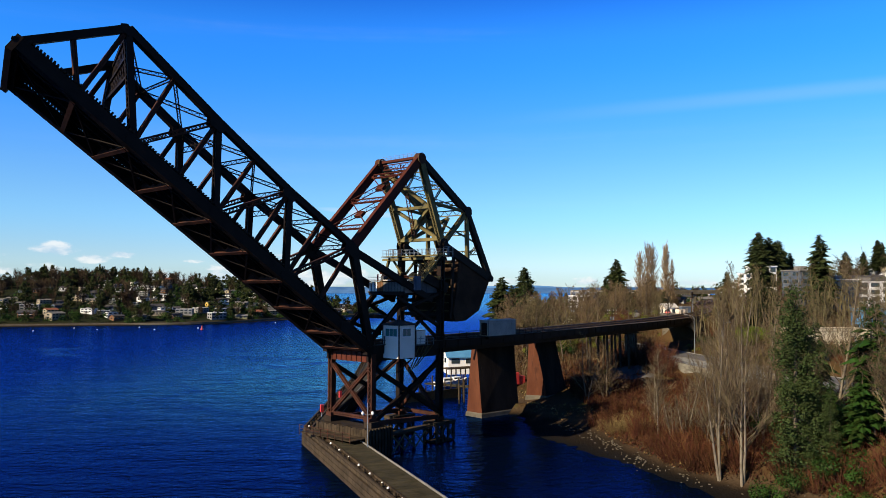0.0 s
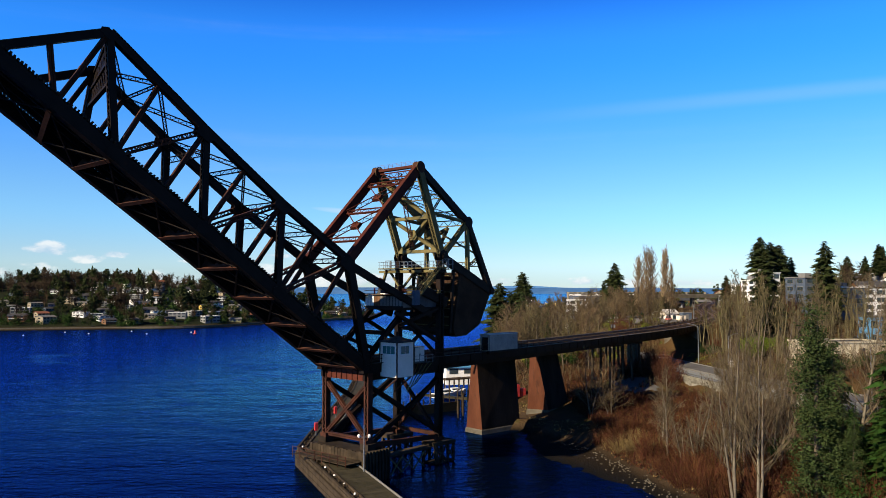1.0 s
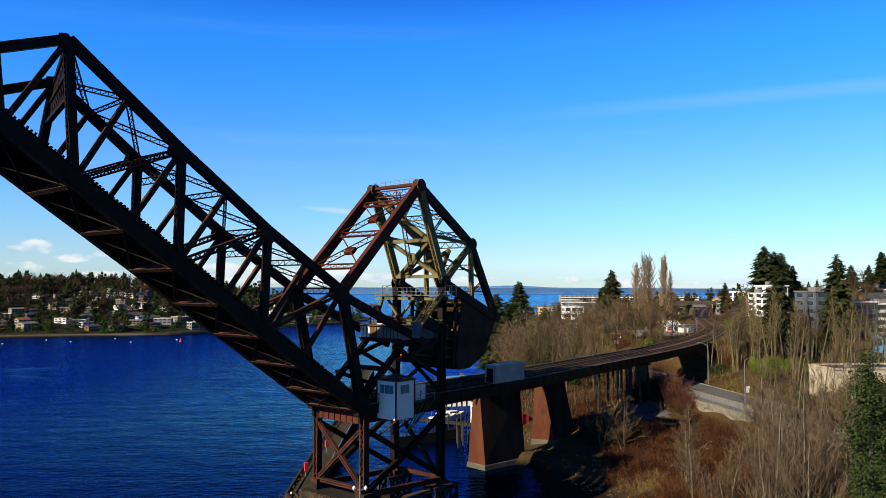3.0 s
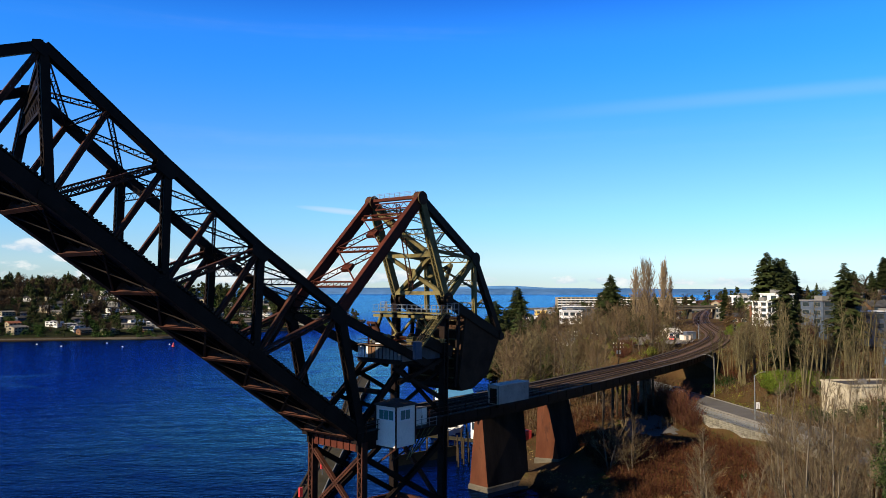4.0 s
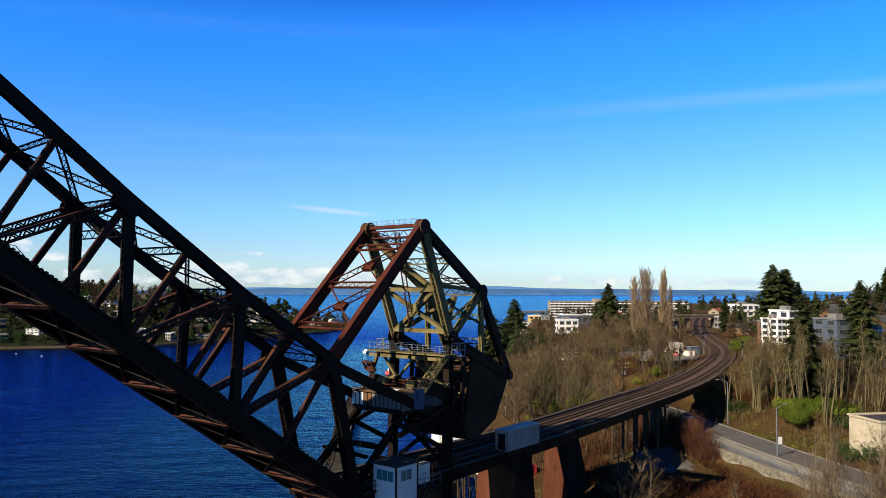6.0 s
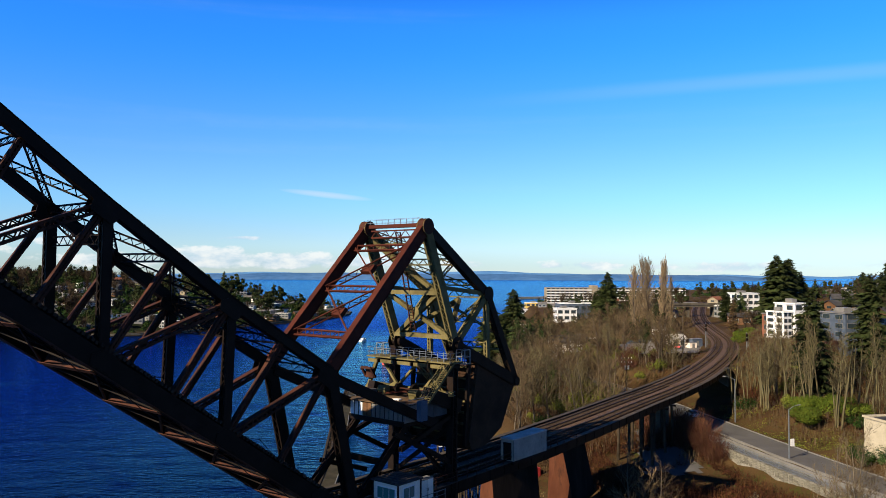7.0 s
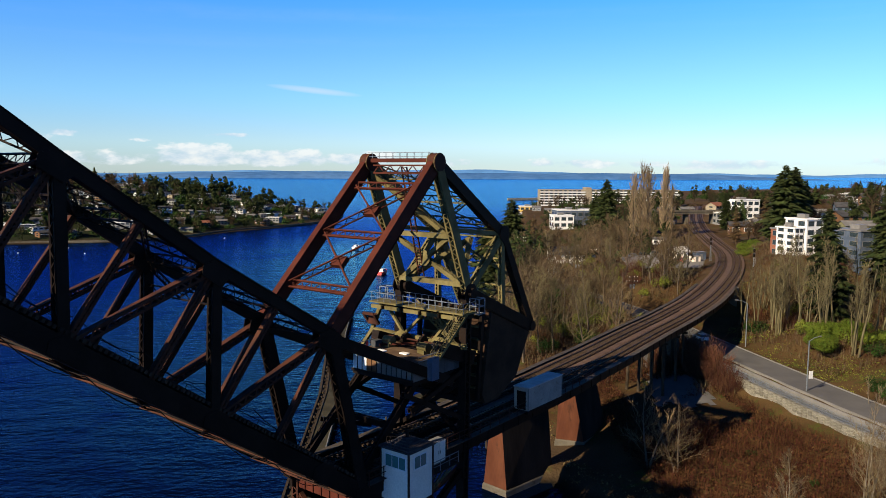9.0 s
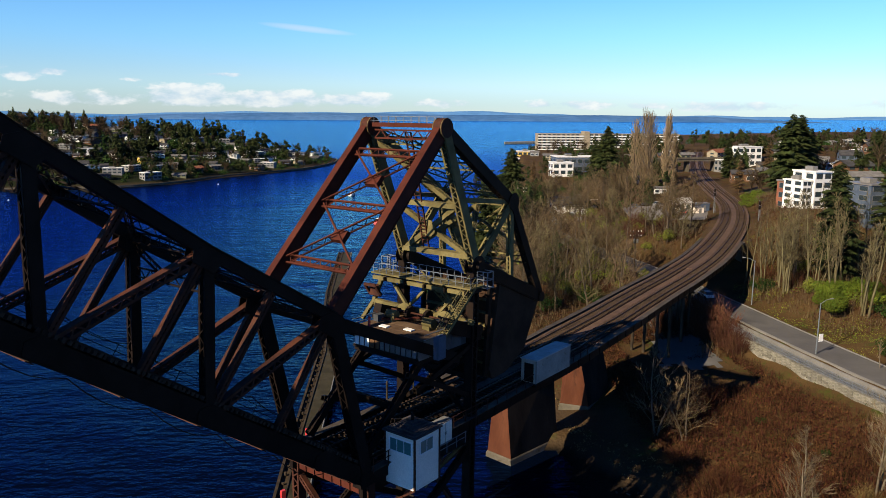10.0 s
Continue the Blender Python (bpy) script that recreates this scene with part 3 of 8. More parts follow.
leaf = thing("bascule_leaf", B(12.3, 4.25, 15.8), "dark riveted steel truss bascule leaf raised over the channel", "bridge leaf")
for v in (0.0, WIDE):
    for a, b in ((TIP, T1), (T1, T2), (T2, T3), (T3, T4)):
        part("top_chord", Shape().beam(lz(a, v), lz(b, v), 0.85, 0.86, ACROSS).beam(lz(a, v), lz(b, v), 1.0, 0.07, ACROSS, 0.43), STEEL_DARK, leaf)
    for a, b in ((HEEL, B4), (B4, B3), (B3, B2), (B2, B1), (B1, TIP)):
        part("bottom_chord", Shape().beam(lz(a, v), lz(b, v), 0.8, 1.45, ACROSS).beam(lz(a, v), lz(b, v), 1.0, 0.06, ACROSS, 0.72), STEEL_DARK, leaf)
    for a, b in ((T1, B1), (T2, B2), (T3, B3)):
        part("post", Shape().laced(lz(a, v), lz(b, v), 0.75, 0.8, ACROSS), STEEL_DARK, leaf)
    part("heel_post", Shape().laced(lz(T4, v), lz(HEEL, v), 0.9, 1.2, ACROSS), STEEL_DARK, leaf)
    for a, b in ((B1, T2), (B2, T3), (B3, T4)):
        part("diagonal", Shape().laced(lz(a, v), lz(b, v), 0.72, 0.7, square(a, b), 0.16, 0.9, 0.12), STEEL_BROWN, leaf, "rust-brown laced diagonal")
    for a, b in ((B1, M12), (B2, M23), (B3, M34), (T1, C01), (T2, C12), (T3, C23), (T4, C34), (E01, C01)):
        part("hanger", Shape().laced(lz(a, v), lz(b, v), 0.5, 0.5, square(a, b), 0.13, 0.9, 0.1), STEEL_BROWN, leaf)
    for a in (T1, T2, T3, T4, B1, B2, B3, B4, TIP):
        k = 1.35 if a in (T4, B4) else (0.5 if a == TIP else (0.75 if a == T1 else 1.05))
        for s in (-0.42, 0.42):
            pts = [lz(a + CH * x * k + CP * (y - (0.52 if a in (T1, T2, T3, T4) else 0.0)) * k, v + s) for x, y in ((-1.0, -0.55), (0.9, -0.6), (1.15, 0.1), (0.5, 0.75), (-0.6, 0.8), (-1.2, 0.15))]
            part("gusset", Shape().prism(pts, ACROSS * (0.05 if s > 0 else -0.05)), STEEL_DARK, leaf)
# top laterals: light lattice X between the top chords, struts and sway frames
for a, b in ((T1, T2), (T2, T3), (T3, T4)):
    m = (a + b) / 2
    for p, q in ((a, m), (m, b)):
        part("lateral_brace", Shape().lattice(lz(p, 0.2), lz(q, WIDE - 0.2), 0.55, CP.x * D + CP.y * UP), STEEL_DARK, leaf)
        part("lateral_brace", Shape().lattice(lz(p, WIDE - 0.2), lz(q, 0.2), 0.55, CP.x * D + CP.y * UP), STEEL_DARK, leaf)
for a in (T1, M12, T2, M23, T3, M34, T4):
    part("lateral_strut", Shape().lattice(lz(a, 0.2), lz(a, WIDE - 0.2), 0.8, CP.x * D + CP.y * UP, step=0.8), STEEL_DARK, leaf)
for a, b in ((T2, B2), (T3, B3)):
    w = a + (b - a) * 0.22
    part("sway_frame", Shape().lattice(lz(w, 0.2), lz(w, WIDE - 0.2), 0.7, UP).lattice(lz(a + (b - a) * 0.05, 0.2), lz(w, WIDE / 2), 0.45, UP).lattice(lz(a + (b - a) * 0.05, WIDE - 0.2), lz(w, WIDE / 2), 0.45, UP), STEEL_DARK, leaf)
# portal at the first panel
portal = Shape()
for k in (0.04, 0.22, 0.40):
    w = T1 + (B1 - T1) * k
    portal.beam(lz(w, 0.3), lz(w, WIDE - 0.3), 0.32, 0.5, UP)
for k0, k1 in ((0.04, 0.22), (0.22, 0.40)):
    a, b = T1 + (B1 - T1) * k0, T1 + (B1 - T1) * k1
    for i in range(9):
        v0, v1 = 0.4 + i * 0.92, 0.4 + (i + 1) * 0.92
        portal.beam(lz(a, v0), lz(b, v1), 0.2, 0.12, UP).beam(lz(a, v1), lz(b, v0), 0.2, 0.12, UP)
part("portal_frame", portal, STEEL_DARK, leaf)
# floor: beams, stringers, laterals
for a in (HEEL + CH * 1.5, B4, C34, B3, C23, B2, C12, B1, C01, TIP - CH * 0.6):
    q = a - CP * 0.1
    s = Shape().beam(lz(q, 0.2), lz(q, WIDE - 0.2), 0.05, 1.5, CH.x * D + CH.y * UP)
    for g in (-0.75, 0.75):
        s.beam(lz(q + CP * g, 0.2), lz(q + CP * g, WIDE - 0.2), 0.55, 0.06, CH.x * D + CH.y * UP)
    part("floor_beam", s, STEEL_BROWN, leaf, "brown floor beam")
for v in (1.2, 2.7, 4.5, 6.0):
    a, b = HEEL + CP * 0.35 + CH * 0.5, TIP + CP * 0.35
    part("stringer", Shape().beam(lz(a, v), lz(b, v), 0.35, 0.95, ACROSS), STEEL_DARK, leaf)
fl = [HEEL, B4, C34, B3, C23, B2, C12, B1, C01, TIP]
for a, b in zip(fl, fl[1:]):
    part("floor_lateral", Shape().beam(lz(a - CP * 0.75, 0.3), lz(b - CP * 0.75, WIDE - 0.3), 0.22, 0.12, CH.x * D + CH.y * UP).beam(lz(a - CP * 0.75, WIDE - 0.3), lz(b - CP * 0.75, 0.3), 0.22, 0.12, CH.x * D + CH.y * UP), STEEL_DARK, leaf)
n_tie = 140
for i in range(n_tie):
    c = HEEL + CP * 0.98 + CH * (1.0 + i * 0.42)
    part("tie", Shape().beam(lz(c, -0.50 + random.uniform(-0.1, 0.16)), lz(c, 9.65 + random.uniform(-0.12, 0.12)), 0.22, 0.26, CH.x * D + CH.y * UP), TIE, leaf)
for v in (1.23, 2.67, 4.53, 5.97):
    part("rail", Shape().beam(lz(HEEL + CP * 1.2 + CH, v), lz(TIP + CP * 1.2, v), 0.1, 0.16, ACROSS), RAIL, leaf)
for v in (0.6, 1.95, 5.25, 6.6):
    part("guard_timber", Shape().beam(lz(HEEL + CP * 1.18 + CH, v), lz(TIP + CP * 1.18, v), 0.2, 0.18, ACROSS), TIE, leaf)
rl = Shape()
for k in (0.55, 1.05):
    rl.beam(lz(HEEL + CP * (1.2 + k) + CH * 3, 6.9), lz(TIP + CP * (1.2 + k) - CH, 6.9), 0.05, 0.05, ACROSS)
for i in range(20):
    c = HEEL + CH * (3 + i * 2.9) + CP * 1.15
    rl.beam(lz(c, 6.9), lz(c + CP * 1.1, 6.9), 0.05, 0.05, ACROSS)
part("handrail", rl, STEEL_DARK, leaf)
# power cables slung along the leaf
for v, off in ((-0.55, -0.9), (4.4, 2.6)):
    cable = Shape()
    for i in range(9):
        a, b = HEEL + CH * (6 + i * 6.0) + CP * off, HEEL + CH * (12 + i * 6.0) + CP * off
        prev = lz(a, v)
        for k in range(1, 6):
            q = a + (b - a) * (k / 5)
            nxt = lz(q, v) - UP * (0.7 * 4 * (k / 5) * (1 - k / 5))
            cable.tube(prev, nxt, 0.035, 0.035, 4, False)
            prev = nxt
    part("cable", cable, STEEL_DARK, leaf)
nose = Shape().beam(lz(TIP - CP * 0.3, -0.5), lz(TIP - CP * 0.3, WIDE + 0.5), 0.7, 2.0, CH.x * D + CH.y * UP)
part("end_floor_beam", nose, STEEL_DARK, leaf)

# ---- counterweight frame, hung on the tower's upper pin ----
A, C, E_, F = V3((1.5, 45.7)), V3((-10.2, 37.9)), V3((-16.5, 26.5)), V3((-3.9, 32.0))
frame_cw = thing("counterweight_frame", B(-3.9, 4.25, 32.0), "olive and black riveted frame holding the bridge counterweight, nearer chords darkened for shade", "counterweight")
for v in (0.0, WIDE):
    # nearer chords darker than the olive: the frame's shade put into their colour
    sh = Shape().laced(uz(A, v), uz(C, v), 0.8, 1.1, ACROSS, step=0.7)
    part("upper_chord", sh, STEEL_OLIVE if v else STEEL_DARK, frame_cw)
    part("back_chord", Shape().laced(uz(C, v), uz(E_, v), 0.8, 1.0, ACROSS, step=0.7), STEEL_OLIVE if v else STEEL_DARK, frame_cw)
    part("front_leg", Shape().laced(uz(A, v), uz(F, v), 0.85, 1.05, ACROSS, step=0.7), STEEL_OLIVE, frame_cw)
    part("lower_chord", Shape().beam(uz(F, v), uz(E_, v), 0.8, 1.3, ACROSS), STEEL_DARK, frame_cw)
    part("strut", Shape().laced(uz(F, v), uz(C, v), 0.7, 0.75, ACROSS), STEEL_OLIVE, frame_cw)
    part("hanger", Shape().laced(uz(C, v), uz(V3((-10.4, 29.4)), v), 0.6, 0.55, ACROSS), STEEL_OLIVE, frame_cw)
    part("brace", Shape().laced(uz((A + F) / 2, v), uz(C, v), 0.5, 0.45, ACROSS), STEEL_OLIVE, frame_cw)
    for a, k in ((A, 0.95), (C, 0.95), (E_, 0.6), (F, 1.1)):
        for s in (-0.44, 0.44):
            ring = [uz(a + V3((math.cos(t), math.sin(t))) * k, v + s) for t in [i * math.pi / 6 for i in range(12)]]
            part("gusset", Shape().prism(ring, ACROSS * (0.06 if s > 0 else -0.06)), STEEL_OLIVE if a is A else STEEL_DARK, frame_cw)
    ring = [uz(A + V3((math.cos(t), math.sin(t))) * 0.9, v - 0.55) for t in [i * math.pi / 8 for i in range(16)]]
    part("pin_cap", Shape().prism(ring, ACROSS * 1.1), STEEL_BROWN, frame_cw, "rounded dark pin housing")
    ring = [uz(F + V3((math.cos(t), math.sin(t))) * 0.6, v - 0.9) for t in [i * math.pi / 6 for i in range(12)]]
    part("trunnion", Shape().prism(ring, ACROSS * 1.8), STEEL_DARK, frame_cw)
# cross frames between the two sides
mid_af = A + (F - A) * 0.55
part("cross_girder", Shape().beam(uz(mid_af, 0.3), uz(mid_af, WIDE - 0.3), 0.5, 0.85, UP), STEEL_OLIVE, frame_cw)
low_af = A + (F - A) * 0.93
part("cross_girder", Shape().beam(uz(low_af, 0.3), uz(low_af, WIDE - 0.3), 0.5, 1.1, UP), STEEL_OLIVE, frame_cw)
for p, q, v0, v1 in ((mid_af, low_af, 0.4, WIDE - 0.4), (mid_af, low_af, WIDE - 0.4, 0.4), (A + (F - A) * 0.1, mid_af, WIDE - 0.4, 0.6)):
    part("cross_brace", Shape().laced(uz(p, v0), uz(q, v1), 0.55, 0.5, D), STEEL_OLIVE, frame_cw)
hub = [uz((mid_af + low_af) / 2, WIDE / 2) + ACROSS * math.cos(t) * 0.9 + UP * math.sin(t) * 0.9 + D * 0.35 for t in [i * math.pi / 4 + 0.39 for i in range(8)]]
part("gusset", Shape().prism(hub, D * 0.06), STEEL_OLIVE, frame_cw)
for k in (0.18, 0.5, 0.82):
    w = A + (C - A) * k
    part("cross_strut", Shape().lattice(uz(w, 0.3), uz(w, WIDE - 0.3), 0.7, UP, 0.1, 0.16), STEEL_OLIVE, frame_cw)
for k0, k1, v0, v1 in ((0.05, 0.5, 0.4, WIDE - 0.4), (0.05, 0.5, WIDE - 0.4, 0.4), (0.5, 0.95, 0.4, WIDE - 0.4), (0.5, 0.95, WIDE - 0.4, 0.4)):
    part("wind_brace", Shape().lattice(uz(A + (C - A) * k0, v0), uz(A + (C - A) * k1, v1), 0.5, UP, 0.09, 0.13), STEEL_OLIVE if k0 else STEEL_RUST, frame_cw)
for k in (0.3, 0.6, 0.9):
    w = C + (E_ - C) * k
    part("cross_strut", Shape().lattice(uz(w, 0.3), uz(w, WIDE - 0.3), 0.7, UP, 0.1, 0.16), STEEL_OLIVE, frame_cw)
for k0, k1 in ((0.02, 0.45), (0.5, 0.95)):
    for v0, v1 in ((0.4, WIDE - 0.4), (WIDE - 0.4, 0.4)):
        part("wind_brace", Shape().lattice(uz(C + (E_ - C) * k0, v0), uz(C + (E_ - C) * k1, v1), 0.5, D, 0.09, 0.13), STEEL_OLIVE, frame_cw)
part("cross_strut", Shape().lattice(uz(C, 0.3), uz(C, WIDE - 0.3), 0.9, UP, 0.1, 0.18), STEEL_OLIVE, frame_cw)
for v in (0.7, WIDE - 0.7):
    part("cross_brace", Shape().laced(uz(F + V3((0.4, 0.6)), v), uz(C + V3((-0.4, -0.8)), WIDE / 2), 0.5, 0.5, D), STEEL_OLIVE, frame_cw)
# concrete block, with steps of steel showing on its front
side = [uz(V3(p), -0.15) for p in ((-8.3, 29.6), (-16.3, 26.1), (-13.4, 21.0), (-9.8, 19.3), (-7.2, 19.2), (-6.6, 20.4), (-7.4, 24.5))]
part("concrete_block", Shape().prism(side, ACROSS * (WIDE + 0.3)), CW_CONC, frame_cw, "dark concrete counterweight block")
for i in range(7):
    z = 21.0 + i * 1.35
    u = -6.7 - max(0.0, z - 24.5) * 0.12
    part("step_beam", Shape().beam(B(u, 0.4, z), B(u, WIDE - 0.4, z), 0.6, 0.16, D), STEEL_OLIVE, frame_cw)
for v in (0.2, WIDE - 0.2):
    part("front_stanchion", Shape().beam(B(-6.2, v, 19.8), B(-7.0, v, 30.0), 0.35, 0.5, ACROSS), STEEL_DARK, frame_cw)
for v0, v1 in ((0.4, WIDE - 0.4), (WIDE - 0.4, 0.4)):
    part("front_brace", Shape().lattice(B(-5.4, v0, 24.0), B(-5.2, v1, 30.4), 0.5, UP, 0.09, 0.14), STEEL_OLIVE, frame_cw)
# walkway with thin railing over the top
cap = Shape().beam(uz(A + V3((0, 0.2)), 0.7), uz(A + V3((0, 0.2)), WIDE - 0.7), 0.9, 0.4, D)
part("cross_beam", cap, STEEL_RUST, frame_cw, "rust-red top cross beam")
part("cross_beam", Shape().lattice(uz(A + V3((0, -0.7)), 0.7), uz(A + V3((0, -0.7)), WIDE - 0.7), 0.8, UP, 0.09, 0.16), STEEL_RUST, frame_cw)
rl = Shape()
for dz in (0.1, 0.5):
    for du in (-0.5, 0.5):
        rl.beam(uz(A + V3((du, 0.5 + dz)), 0.4), uz(A + V3((du, 0.5 + dz)), WIDE - 0.4), 0.035, 0.035, UP)
for i in range(9):
    for du in (-0.5, 0.5):
        rl.beam(uz(A + V3((du, 0.4)), 0.4 + i * 0.96), uz(A + V3((du, 1.02)), 0.4 + i * 0.96), 0.035, 0.035, D)
part("handrail", rl, STEEL_GREY, frame_cw, "thin grey top handrail")
lad = Shape()
la, lb = B(1.0, 4.6, 45.2), B(-2.6, 5.2, 33.5)
for g in (-0.35, 0.35):
    lad.beam(la + ACROSS * g, lb + ACROSS * g, 0.1, 0.16, ACROSS)
for i in range(30):
    p = la + (lb - la) * (i / 30)
    lad.beam(p - ACROSS * 0.35, p + ACROSS * 0.35, 0.22, 0.05, D)
part("ladder", lad, STEEL_BROWN, frame_cw, "steep brown ladder")

# ---- the red links from the leaf to the counterweight frame ----
links = thing("link_frame", uz(T4, 4.25), "rust-red braced link struts between leaf and counterweight", "bridge link")
for v in (0.0, WIDE):
    part("link_arm", Shape().beam(uz(T4, v), uz(A, v), 0.62, 1.25, ACROSS), STEEL_RUST, links)
    for off in (-0.66, 0.66):
        part("cover_plate", Shape().beam(uz(T4, v), uz(A, v), 0.76, 0.06, ACROSS, off), STEEL_RUST, links)
perp = (A - T4).normalized()
for k in (0.22, 0.53, 0.84):
    p = T4 + (A - T4) * k
    sh = Shape().lattice(uz(p, 0.4), uz(p, WIDE - 0.4), 0.8, perp.x * D + perp.y * UP, 0.08, 0.16, 0.8)
    nrm = V3((-perp.y, perp.x))
    sh.beam(uz(p + nrm * 0.45, 0.4), uz(p + nrm * 0.45, WIDE - 0.4), 0.3, 0.08, perp.x * D + perp.y * UP)
    part("link_strut", sh, STEEL_RUST, links)
for k0, k1 in ((0.22, 0.53), (0.53, 0.84)):
    p, q, c = T4 + (A - T4) * k0, T4 + (A - T4) * k1, T4 + (A - T4) * (k0 + k1) / 2
    nv = -perp.y * D + perp.x * UP
    part("link_brace", Shape().lattice(uz(p, WIDE - 0.4), uz(q, 0.4), 0.7, nv, 0.07, 0.12), STEEL_RUST, links)
    part("link_brace", Shape().beam(uz(p, 0.4), uz(q, WIDE - 0.4), 0.3, 0.16, nv), STEEL_RUST, links)
    o = uz(c, WIDE / 2)
    a, b = (uz(q, WIDE) - uz(p, 0)).normalized(), (uz(q, 0) - uz(p, WIDE)).normalized()
    pl = [o + a * 0.95, o + b * 0.95, o - a * 0.95, o - b * 0.95]
    part("gusset", Shape().prism(pl, nv * 0.5), STEEL_RUST, links)

# ---- the tower ----
tower = thing("bascule_tower", B(4.0, 4.25, 3.9), "dark braced steel bascule tower standing on water piers", "bridge tower")
for v in (0.0, WIDE):
    part("front_leg", Shape().laced(B(11.9, v, 5.3), B(11.9, v, 15.6), 0.9, 0.9, ACROSS, step=0.75, bar=0.13), STEEL_BROWN, tower)
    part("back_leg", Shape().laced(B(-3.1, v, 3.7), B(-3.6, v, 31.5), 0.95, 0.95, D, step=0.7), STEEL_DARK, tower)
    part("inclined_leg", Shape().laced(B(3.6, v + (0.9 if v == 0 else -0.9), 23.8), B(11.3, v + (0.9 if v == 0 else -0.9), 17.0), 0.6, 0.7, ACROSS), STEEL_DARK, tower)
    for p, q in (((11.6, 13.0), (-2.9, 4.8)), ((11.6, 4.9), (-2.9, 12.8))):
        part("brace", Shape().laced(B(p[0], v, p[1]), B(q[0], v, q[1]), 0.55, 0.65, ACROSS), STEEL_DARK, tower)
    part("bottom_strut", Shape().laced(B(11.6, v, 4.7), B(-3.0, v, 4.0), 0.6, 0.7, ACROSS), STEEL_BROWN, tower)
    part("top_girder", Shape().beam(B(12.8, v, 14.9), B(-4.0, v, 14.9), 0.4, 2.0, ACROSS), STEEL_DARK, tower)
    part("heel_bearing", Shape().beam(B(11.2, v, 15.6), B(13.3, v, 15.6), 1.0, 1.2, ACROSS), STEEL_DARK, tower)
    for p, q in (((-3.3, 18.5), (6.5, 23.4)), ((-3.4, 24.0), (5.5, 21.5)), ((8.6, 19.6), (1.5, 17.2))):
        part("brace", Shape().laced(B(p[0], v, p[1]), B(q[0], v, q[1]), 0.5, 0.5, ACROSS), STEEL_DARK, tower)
part("front_girder", Shape().beam(B(12.0, 0.4, 14.6), B(12.0, WIDE - 0.4, 14.6), 0.4, 1.7, D), STEEL_RUST, tower, "rust-red plate girder")
for i in range(7):
    part("stiffener", Shape().beam(B(12.27, 0.8 + i * 1.15, 13.8), B(12.27, 0.8 + i * 1.15, 15.4), 0.12, 0.12, D), STEEL_RUST, tower)
for p, q in (((0.4, 13.0), (WIDE - 0.4, 5.8)), ((WIDE - 0.4, 13.0), (0.4, 5.8))):
    part("front_brace", Shape().laced(B(12.0, p[0], p[1]), B(12.0, q[0], q[1]), 0.55, 0.5, UP), STEEL_BROWN, tower, "rusty brown cross brace")
    part("back_brace", Shape().laced(B(-3.1, p[0], p[1]), B(-3.1, q[0], q[1] - 1.2), 0.5, 0.5, D), STEEL_BROWN, tower)
part("front_strut", Shape().laced(B(12.0, 0.4, 5.5), B(12.0, WIDE - 0.4, 5.5), 0.5, 0.6, UP), STEEL_BROWN, tower)
part("back_strut", Shape().laced(B(-3.1, 0.4, 4.3), B(-3.1, WIDE - 0.4, 4.3), 0.5, 0.6, D), STEEL_BROWN, tower)
for v in (0.25, WIDE - 0.25):
    for u in (11.9, -3.1):
        part("leg_shoe", Shape().box(B(u, v, 3.4 if u < 0 else 5.0), 1.5, 1.5, 0.6, 0.7), STEEL_BROWN, tower)
# operating struts
for v in (0.25, WIDE - 0.25):
    part("operating_strut", Shape().beam(uz(T4 + V3((-0.3, -0.5)), v), B(-1.5, v, 22.9), 0.7, 1.0, ACROSS), STEEL_DARK, tower)
    part("rack_casing", Shape().beam(B(1.0, v, 26.9), B(-5.0, v, 24.8), 1.0, 1.5, ACROSS), STEEL_DARK, tower)
# high platform under the counterweight trunnions
pz = 30.2
part("platform_floor", Shape().beam(B(-2.4, -1.4, pz), B(-2.4, WIDE + 2.6, pz), 2.4, 0.16, D), STEEL_OLIVE, tower, "pale walkway platform")
part("platform_beam", Shape().beam(B(-3.4, -0.6, pz - 0.5), B(-3.4, WIDE + 2.4, pz - 0.5), 0.3, 0.45, D), STEEL_DARK, tower)
part("platform_beam", Shape().beam(B(-1.4, -0.6, pz - 0.5), B(-1.4, WIDE + 2.4, pz - 0.5), 0.3, 0.4, D), STEEL_OLIVE, tower)
rl = Shape()
for dz in (0.55, 1.1):
    for du in (-3.5, -1.3):
        rl.beam(B(du, -1.4, pz + dz), B(du, WIDE + 2.6, pz + dz), 0.04, 0.04, UP)
    for vv in (-1.4, WIDE + 2.6):
        rl.beam(B(-3.5, vv, pz + dz), B(-1.3, vv, pz + dz), 0.05, 0.05, UP)
for i in range(15):
    for du in (-3.5, -1.3):
        rl.beam(B(du, -1.4 + i * 0.914, pz), B(du, -1.4 + i * 0.914, pz + 1.1), 0.05, 0.05, D)
part("handrail", rl, STEEL_GREY, tower, "galvanised pipe handrail")
part("cross_strut", Shape().laced(B(7.4, 0.6, 20.4), B(7.4, WIDE - 0.6, 20.4), 0.5, 0.6, D), STEEL_DARK, tower)
